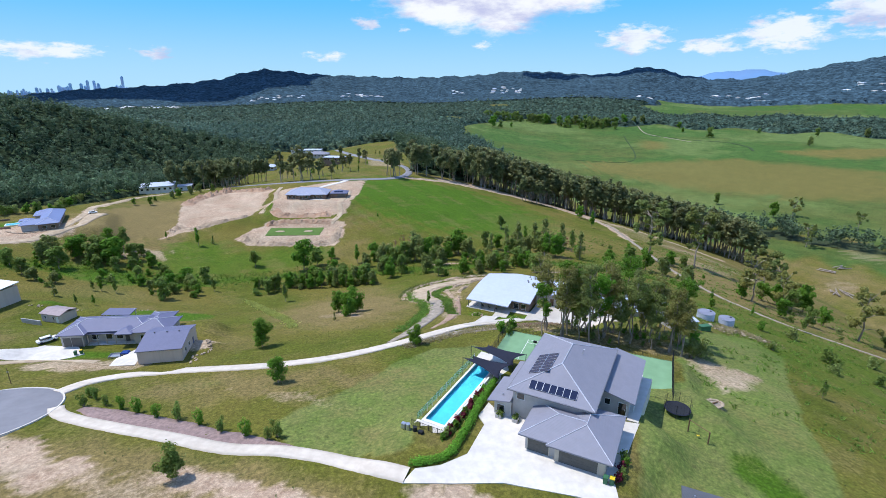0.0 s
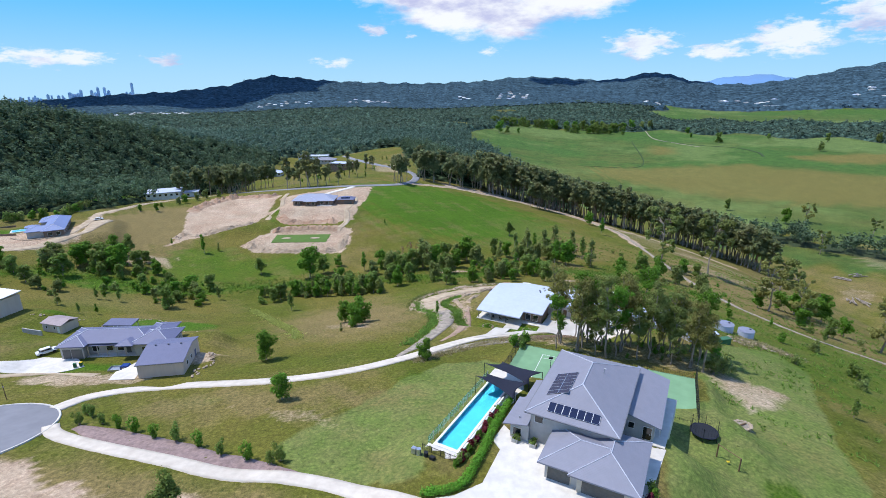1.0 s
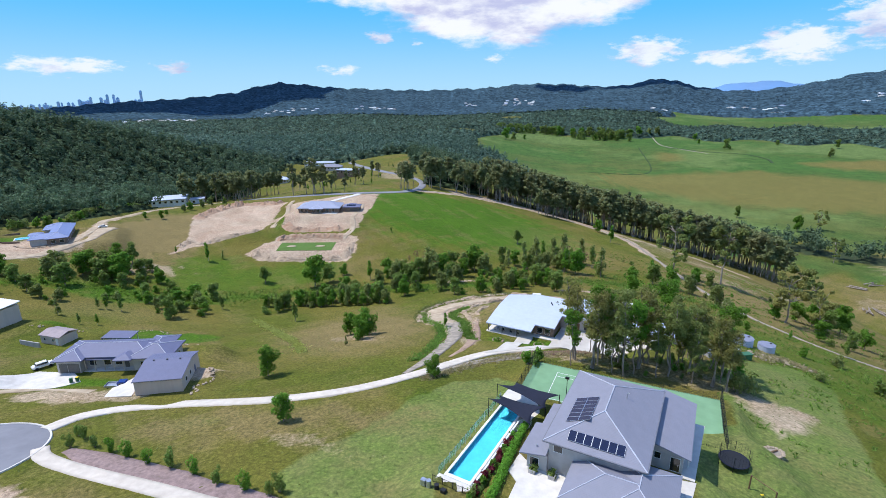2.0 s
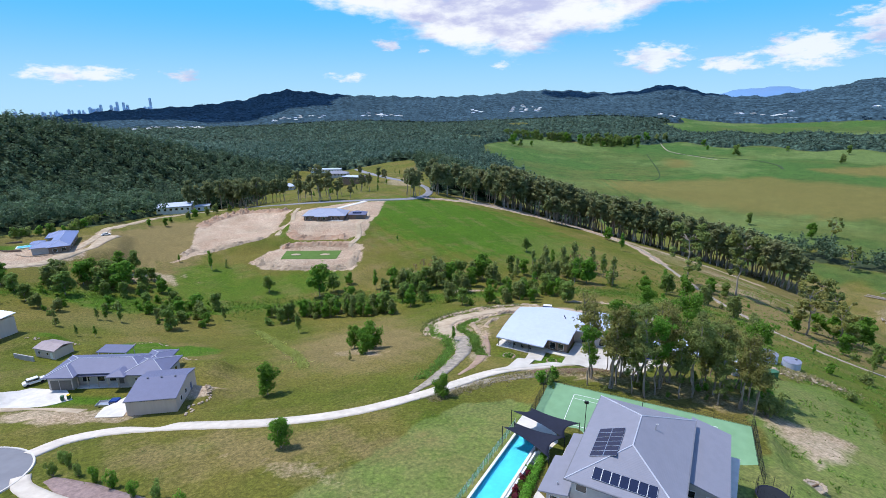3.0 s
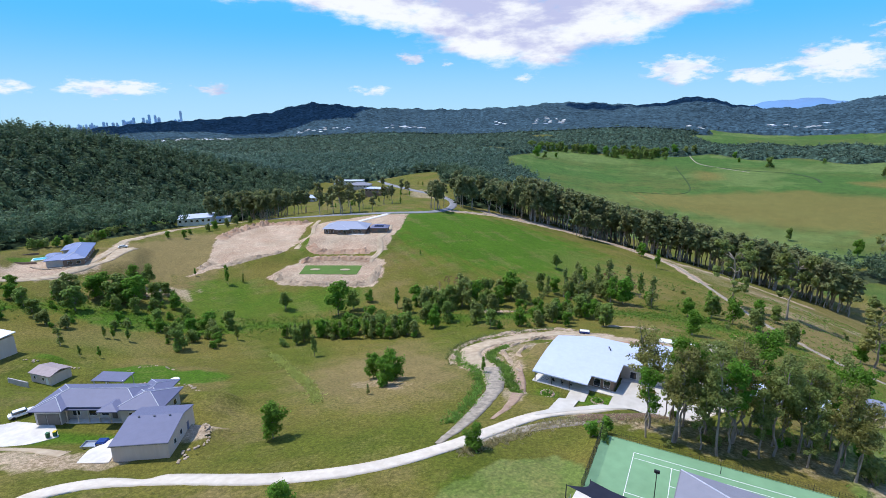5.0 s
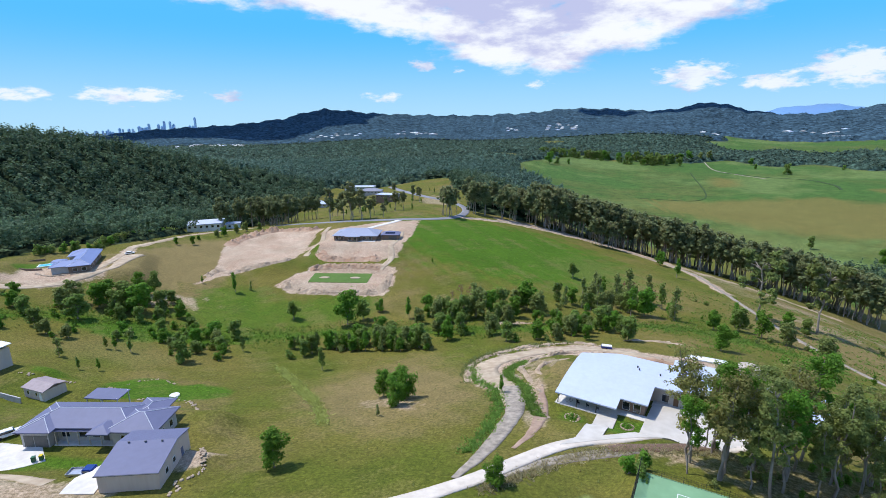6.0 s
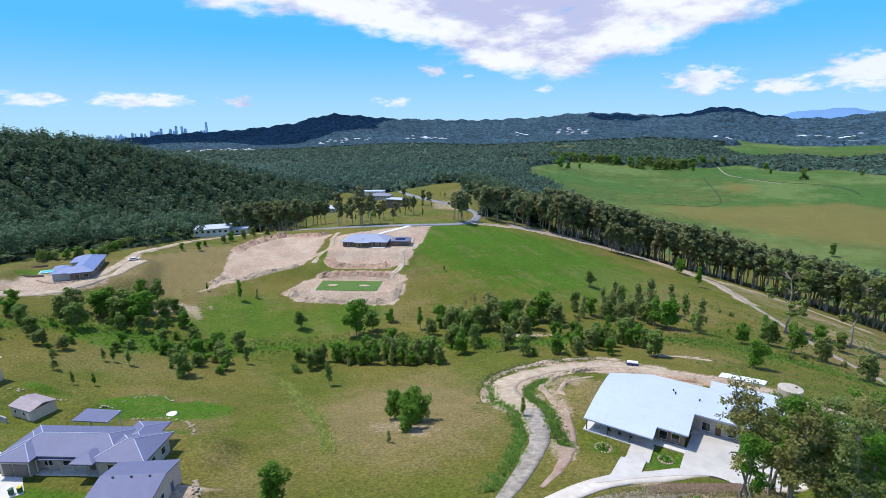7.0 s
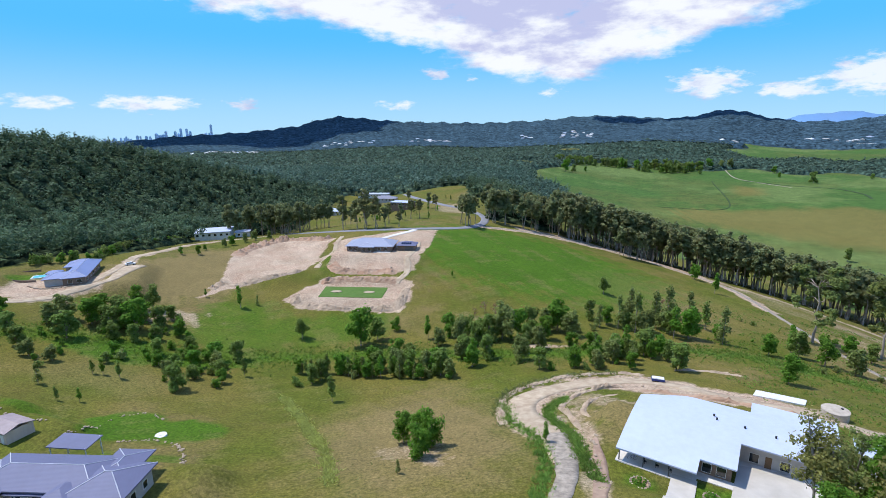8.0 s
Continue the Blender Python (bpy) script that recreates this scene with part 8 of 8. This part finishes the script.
def tufts(name, label, pts, mat, size, seed, dense=1):
    """Grass clumps: crossed blades standing on the ground."""
    rng = np.random.default_rng(seed)
    p = np.array(pts)
    n = len(p) * 5
    base = np.repeat(p, 5, axis=0) + rng.normal(0, size * 0.3, (n, 2))
    z = ground_z(base[:, 0], base[:, 1])
    ang = rng.uniform(0, 6.28, n)
    h = size * rng.uniform(0.6, 1.5, n)
    w = size * 0.28
    dx, dy = np.cos(ang) * w, np.sin(ang) * w
    lx, ly = rng.normal(0, 0.8, n) * h, rng.normal(0, 0.8, n) * h
    b = np.stack([base[:, 0], base[:, 1], z - 0.05], 1)
    v = np.stack([b - np.stack([dx, dy, 0 * dx], 1), b + np.stack([dx, dy, 0 * dx], 1), b + np.stack([lx + dx * 0.3, ly + dy * 0.3, h], 1), b + np.stack([lx - dx * 0.3, ly - dy * 0.3, h], 1)], 1).reshape(-1, 3)
    return tagged(new(name, mesh_np(name, v, np.arange(4 * n).reshape(n, 4), mat)), label, "grass", kind="stuff")


def along(pts, n, spread, seed):
    rng = np.random.default_rng(seed)
    line = np.array(smooth_line(pts, 0.7))
    return line[rng.integers(0, len(line), n)] + rng.normal(0, spread, (n, 2))


tufts("reeds", "tall green grass and reeds along the creek", along(CREEK, 3500, 5.5, 1), M["green_grass"], 0.5, 1)
tufts("drive_verge", "long dry grass on the bank above the drive", along([(-8, 100.2), (2, 108), (10, 113.2), (20, 116), (34, 117.5)], 1500, 0.9, 2), M["grass_tuft"], 0.28, 2)
tufts("swale_grass", "yellow-green grass in the drainage swale", along([(-77, 183), (-66, 169), (-58, 157), (-49, 143), (-43, 130)], 1500, 0.75, 3), M["swale_tuft"], 0.36, 3)
tufts("track_verge", "rank green weeds beside the gravel track", along([(3, 132), (1.5, 140), (1.2, 150), (-2, 160), (-2, 168), (3, 176)], 1500, 0.7, 4), M["green_grass"], 0.4, 4)
tufts("track_verge_west", "green weeds on the outer edge of the gravel track", along([(-11, 113), (-8, 122), (-5.5, 136), (-6.5, 150), (-12, 162), (-13, 172)], 900, 0.9, 5), M["green_grass"], 0.4, 5)


tufts("bank_grass", "dry grass growing on the spoil bank", along([(-13, 158), (-13.8, 172), (-11, 183.5), (-2.5, 192), (8, 198), (20, 201)], 700, 1.0, 9), M["meadow_tuft"], 0.45, 9)
tufts("tank_grass", "long pale grass over the rubble below the tanks", along([(82, 136), (90, 138), (96, 134)], 500, 2.0, 10), M["grass_tuft"], 0.4, 10)


def meadow():
    rng = np.random.default_rng(21)
    n = 9000
    x, y = rng.uniform(-130, 130, n), rng.uniform(45, 330, n)
    keep = (np.abs(x) < 20 + y * 0.75) & ~((np.hypot(x - 16, y - 66) < 26)) & (line_distance(x, y, UPPER_DRIVE) > 2.4) & (line_distance(x, y, LOWER_DRIVE) > 2.3) & (line_distance(x, y, GRAVEL_LOOP) > 3.2)
    keep &= ~((np.hypot(x - 22, y - 145) < 22) | (np.hypot(x - 29, y - 89) < 19) | (np.hypot(x + 80, y - 113) < 24) | (np.hypot(x + 79, y - 72) < 13) | (np.hypot(x + 112, y - 140) < 20))
    keep &= wobble(x, y, 1.5, 3) > -0.35
    return np.stack([x[keep], y[keep]], 1)


def rough():
    rng = np.random.default_rng(77)
    x, y = rng.uniform(52, 215, 16000), rng.uniform(70, 330, 16000)
    keep = (x < 30 + y * 0.8) & (line_distance(x, y, RIDGE_TRACK) > 2.2) & (wobble(x, y, 1.3, 9) > 0.0) & (np.hypot(x - 65, y - 92) > 10)
    return np.stack([x[keep], y[keep]], 1)


tufts("rough_grass", "rank mixed grass on the eastern slope", rough(), M["green_grass"], 0.42, 8)
tufts("meadow_grass", "uneven tussocks across the paddocks", meadow(), M["meadow_tuft"], 0.20, 6)


# ---- woods ----
def scatter(d0, d1, step, seed):
    rng = np.random.default_rng(seed)
    area = (d1 * d1 - d0 * d0) * radians(106) / 2
    n = int(area / (step * step))
    az, d = np.radians(rng.uniform(-55, 51, n)), np.sqrt(rng.uniform(d0 * d0, d1 * d1, n))
    x, y = d * np.sin(az), d * np.cos(az)
    k = wooded(x, y)
    return x[k], y[k], rng


def woods(name, label, d0, d1, step, leaves, leaf, crown, height, mat, seed, flat=0.9):
    x, y, rng = scatter(d0, d1, step, seed)
    n = len(x)
    z = ground_z(x, y)
    temps = []
    for k in range(6):
        r2 = np.random.default_rng(seed * 10 + k)
        cl = [(0, 0, 0.66, 0.42, 0.26)] + [(*(r2.normal(0, 0.34, 2)), r2.uniform(0.45, 0.92), r2.uniform(0.24, 0.4), r2.uniform(0.1, 0.17)) for _ in range(5)]
        v, _ = leaf_quads(cl, leaves, 1.0, r2, flat)
        c = v.reshape(-1, 4, 3).mean(1, keepdims=True)
        temps.append((c.repeat(4, 1), (v.reshape(-1, 4, 3) - c)))
    pick = rng.integers(0, 6, n)
    cr, hh = crown * rng.uniform(0.7, 1.35, n), height * rng.uniform(0.65, 1.25, n)
    rot = rng.uniform(0, 6.28, n)
    out = []
    for k in range(6):
        s = np.where(pick == k)[0]
        c, o = temps[k]
        ca, sa = np.cos(rot[s])[:, None, None], np.sin(rot[s])[:, None, None]
        cx, cy, cz = c[None, ..., 0], c[None, ..., 1], c[None, ..., 2]
        ox, oy, oz = o[None, ..., 0] * leaf, o[None, ..., 1] * leaf, o[None, ..., 2] * leaf
        X = x[s][:, None, None] + cr[s][:, None, None] * (cx * ca - cy * sa) + ox * ca - oy * sa
        Y = y[s][:, None, None] + cr[s][:, None, None] * (cx * sa + cy * ca) + ox * sa + oy * ca
        Z = z[s][:, None, None] + hh[s][:, None, None] * cz + oz
        out.append(np.stack([X, Y, Z], -1).reshape(-1, 3))
    v = np.concatenate(out)
    return tagged(new(name, mesh_np(name, v, np.arange(len(v)).reshape(-1, 4), mat)), label, "forest", kind="stuff")


def canopy(name, label, d0, d1, radial, step, height, bump, mat, seed):
    """Closed canopy sheet under the crowns of the woods."""
    rng = np.random.default_rng(seed)
    az = np.radians(np.arange(-56, 52, math.degrees(step / ((d0 + d1) / 2))))
    dist = np.arange(d0, d1, radial)
    A, D = np.meshgrid(az, dist)
    A, D = A + rng.normal(0, 0.25, A.shape) * step / ((d0 + d1) / 2), D + rng.normal(0, 0.25, D.shape) * radial
    x, y = (D * np.sin(A)).ravel(), (D * np.cos(A)).ravel()
    core = (wooded(x, y) & ~((A.ravel() > radians(20)) & (D.ravel() < 700))).astype(float)
    f = core.copy()
    for r in (6, 13):
        for dx, dy in ((r, 0), (-r, 0), (0, r), (0, -r)):
            f = f + wooded(x + dx, y + dy)
    f = np.maximum(0, f / 9 * 1.6 - 0.6)
    z = ground_z(x, y) - 2 + f * (height + 2 + bump * rng.normal(0, 1, len(x)) + bump * wobble(x, y, 0.9, seed))
    n = len(az)
    idx = np.arange(len(x)).reshape(len(dist), n)
    q = np.stack([idx[:-1, :-1], idx[1:, :-1], idx[1:, 1:], idx[:-1, 1:]], -1).reshape(-1, 4)[:, ::-1]
    q = q[(core[q] > 0).any(1)]
    me = mesh_np(name, np.stack([x, y, z], 1), q, mat)
    me.polygons.foreach_set("use_smooth", np.ones(len(q), bool))
    return tagged(new(name, me), label, "forest", kind="stuff")


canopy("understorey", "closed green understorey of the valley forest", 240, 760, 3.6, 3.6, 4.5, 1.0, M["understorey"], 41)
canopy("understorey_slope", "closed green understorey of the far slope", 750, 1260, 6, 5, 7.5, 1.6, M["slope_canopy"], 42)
canopy("forest_canopy", "canopy of the wooded plain with haze in its blue-green colour", 1240, 2320, 8, 7, 9.0, 2.2, M["plain_canopy"], 43)
canopy("hill_canopy", "canopy of the distant wooded hills with blue haze in its colour", 2200, 4500, 16, 11, 13.0, 0.9, M["hill_canopy"], 44)
woods("forest", "dense dark green gum forest filling the valley", 230, 520, 7.0, 140, 0.70, 5.4, 16, M["leaf_forest"], 1, 0.7)
woods("forest_middle", "dense gum forest deeper in the valley", 520, 760, 7.6, 64, 1.05, 5.8, 16, M["leaf_forest"], 6, 0.8)
woods("forest_slope", "dense forest on the far valley slope", 760, 1250, 9.2, 30, 1.7, 6.4, 17, M["leaf_slope"], 2, 1.0)
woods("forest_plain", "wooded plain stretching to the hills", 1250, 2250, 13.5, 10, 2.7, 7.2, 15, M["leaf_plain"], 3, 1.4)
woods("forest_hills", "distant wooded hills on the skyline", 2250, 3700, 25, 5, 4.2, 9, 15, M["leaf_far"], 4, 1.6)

# single trees in the valley pasture: azimuth, distance, height
for a, d, h in ((27.4, 1480, 22), (35.6, 1415, 18), (24.9, 1560, 12), (31.5, 1600, 12), (5.5, 1390, 26), (6.3, 1420, 16), (9.7, 1640, 24), (12.6, 1627, 22), (14.3, 1636, 24), (15.4, 1581, 22), (16.5, 1586, 24), (17.6, 1630, 20), (13.5, 1640, 24), (19.2, 1665, 26), (21, 1700, 24), (20.2, 1680, 22), (24.5, 1640, 16), (36, 1600, 18), (39.5, 1640, 20), (15, 1560, 14), (11.2, 1640, 24), (10.4, 1650, 20), (18.4, 1650, 20), (7.5, 1450, 12), (29, 700, 12), (34, 660, 14), (31, 520, 12)):
    plant("gully", d * math.sin(radians(a)), d * math.cos(radians(a)), h * 1.3, label="lone dark tree in the open valley pasture")


for k in range(70):
    a, d = (rnd.uniform(12.3, 18.5), rnd.uniform(1560, 1680)) if k % 2 else (rnd.uniform(4.5, 12), rnd.uniform(1600, 1690))
    plant("gully", d * math.sin(radians(a)), d * math.cos(radians(a)), rnd.uniform(17, 30), 0, label="dark tree in a clump beside the pasture")


# ---- far suburb, farm buildings and city ----
def far_house_proto(roof):
    o = tagged(new("far_house"), "small pale house in the distant suburb", "house", "distant suburb houses")
    part("wall", boxg(-8, 8, -5, 5, -4, 4.5), M["wall_white"], o)
    part("roof", hip_roof(-9, 9, -6, 6, 4.6, 0.35), M[roof], o)
    for x0 in (-5.5, 2.0):
        part("window", boxg(x0, x0 + 3, -5.08, -5.0, 1, 3.2), M["window"], o)
    return o


FAR = [far_house_proto("white"), far_house_proto("roof_white"), far_house_proto("wall_grey")]
far_used = [False, False, False]
rng = np.random.default_rng(5)
for a0, a1, d0, d1, n, s in ((-33, -26.5, 2000, 2250, 22, 1.0), (-20, -14.5, 2350, 2500, 16, 1.0), (-11, -6.5, 2450, 2600, 18, 1.1), (1, 2.2, 2500, 2600, 6, 1.1), (5.2, 8.6, 2450, 2700, 22, 1.1), (20, 22, 2300, 2500, 4, 1.0), (27, 33, 2540, 2620, 9, 1.3), (37, 42, 2550, 2700, 10, 1.2)):
    for k in range(n):
        a, d = radians(rng.uniform(a0, a1)), rng.uniform(d0, d1)
        x, y = d * math.sin(a), d * math.cos(a)
        i = int(rng.integers(0, 3))
        m = pose(x, y, gz(x, y) + 9, 0, 0, rng.uniform(0, 180))
        o = copy_thing(FAR[i], m) if far_used[i] else FAR[i]
        far_used[i] = True
        o.matrix_world = m @ Matrix.Diagonal((s, s, s, 1))
big = tagged(new("farm_hall"), "long low white hall beyond the pasture", "hall")
part("wall", boxg(-38, 38, -10, 10, -6, 9), M["wall_brown"], big)
part("roof", slope_roof(-40, 40, -12, 12, 9.3, 11, 0.6), M["white"], big)
a, d = radians(31.5), 2480
big.matrix_world = pose(d * math.sin(a), d * math.cos(a), gz(d * math.sin(a), d * math.cos(a)) + 3, 0, 0, -25)
wr = box_house(2050 * math.sin(radians(-22.0)), 2050 * math.cos(radians(-22.0)), 20, 26, 14, 7, "white-roofed hall among the forest", flat=True)


def city():
    rng = random.Random(4)
    spots = [(-31.1, 118, 13), (-33.3, 92, 13), (-33.8, 88, 14), (-33.0, 72, 16), (-34.3, 68, 15), (-35.1, 70, 13), (-31.6, 62, 15)]
    for k in range(60):
        spots.append((rng.uniform(-42, -26.5), rng.uniform(22, 50), rng.uniform(8, 15)))
    for k in range(14):
        spots.append((rng.uniform(-36, -30), rng.uniform(36, 62), rng.uniform(10, 17)))
    for a, h, w in spots:
        d = rng.uniform(4450, 4700)
        x, y = d * math.sin(radians(a)), d * math.cos(radians(a))
        o = thing("city_tower", "hazy blue high-rise on the distant coast", "skyscraper", x, y, None, rng.uniform(-20, 20), "city skyline")
        h *= 1.2
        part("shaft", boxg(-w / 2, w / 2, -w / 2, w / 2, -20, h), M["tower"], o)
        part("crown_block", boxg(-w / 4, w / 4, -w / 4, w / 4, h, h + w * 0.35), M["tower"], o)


city()


def far_mountain():
    az = np.linspace(12, 48, 73)
    crest = 30 + 108 * np.exp(-((az - 29.3) / 5.2) ** 2) + 60 * np.exp(-((az - 38) / 5) ** 2) + 6 * np.sin(az * 1.7) + 3 * np.sin(az * 4.3)
    v, n = [], len(az)
    for d, f in ((4560, 0.0), (4660, 0.55), (4760, 1.0), (4880, 0.0)):
        for a, c in zip(np.radians(az), crest):
            v.append((d * math.sin(a), d * math.cos(a), -120 + (c + 120) * f))
    q = [(r * n + k, r * n + k + 1, (r + 1) * n + k + 1, (r + 1) * n + k) for r in range(3) for k in range(n - 1)]
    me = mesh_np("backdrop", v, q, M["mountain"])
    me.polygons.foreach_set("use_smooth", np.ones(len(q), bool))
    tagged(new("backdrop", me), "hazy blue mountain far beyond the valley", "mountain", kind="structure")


far_mountain()


# ---- drifting clouds high above the far hills, which shade them ----
def cloud(a, d, tangent, radial, seed):
    x, y = d * math.sin(radians(a)), d * math.cos(radians(a))
    up = 1350.0
    off = SUN_FROM * (up / SUN_FROM.z)
    rng = random.Random(seed)
    o = thing("cloud", "flat-based white cumulus cloud above the hills", "cloud", x + off.x, y + off.y, up + 60, -a, "cumulus clouds")
    tagged(o, kind="structure")
    bm = bmesh.new()
    bmesh.ops.create_icosphere(bm, subdivisions=4, radius=1.0)
    for v in bm.verts:
        n = noise.noise(v.co * 2.2 + Vector((seed, 0, 0))) * 0.28 + noise.noise(v.co * 5.0 + Vector((0, seed, 0))) * 0.12
        v.co *= 1 + n
        v.co = Vector((v.co.x * tangent, v.co.y * radial, v.co.z * (120 if v.co.z > 0 else 25)))
    me = bpy.data.meshes.new("body")
    bm.to_mesh(me)
    bm.free()
    me.materials.append(M["cloud"])
    part("body", me, None, o)


for a, d, tg, rd, s in ((-27, 3150, 720, 620, 1), (-3.5, 3330, 230, 120, 2), (20.5, 3250, 300, 250, 3), (11.5, 3100, 150, 110, 4)):
    cloud(a, d, tg, rd, s)
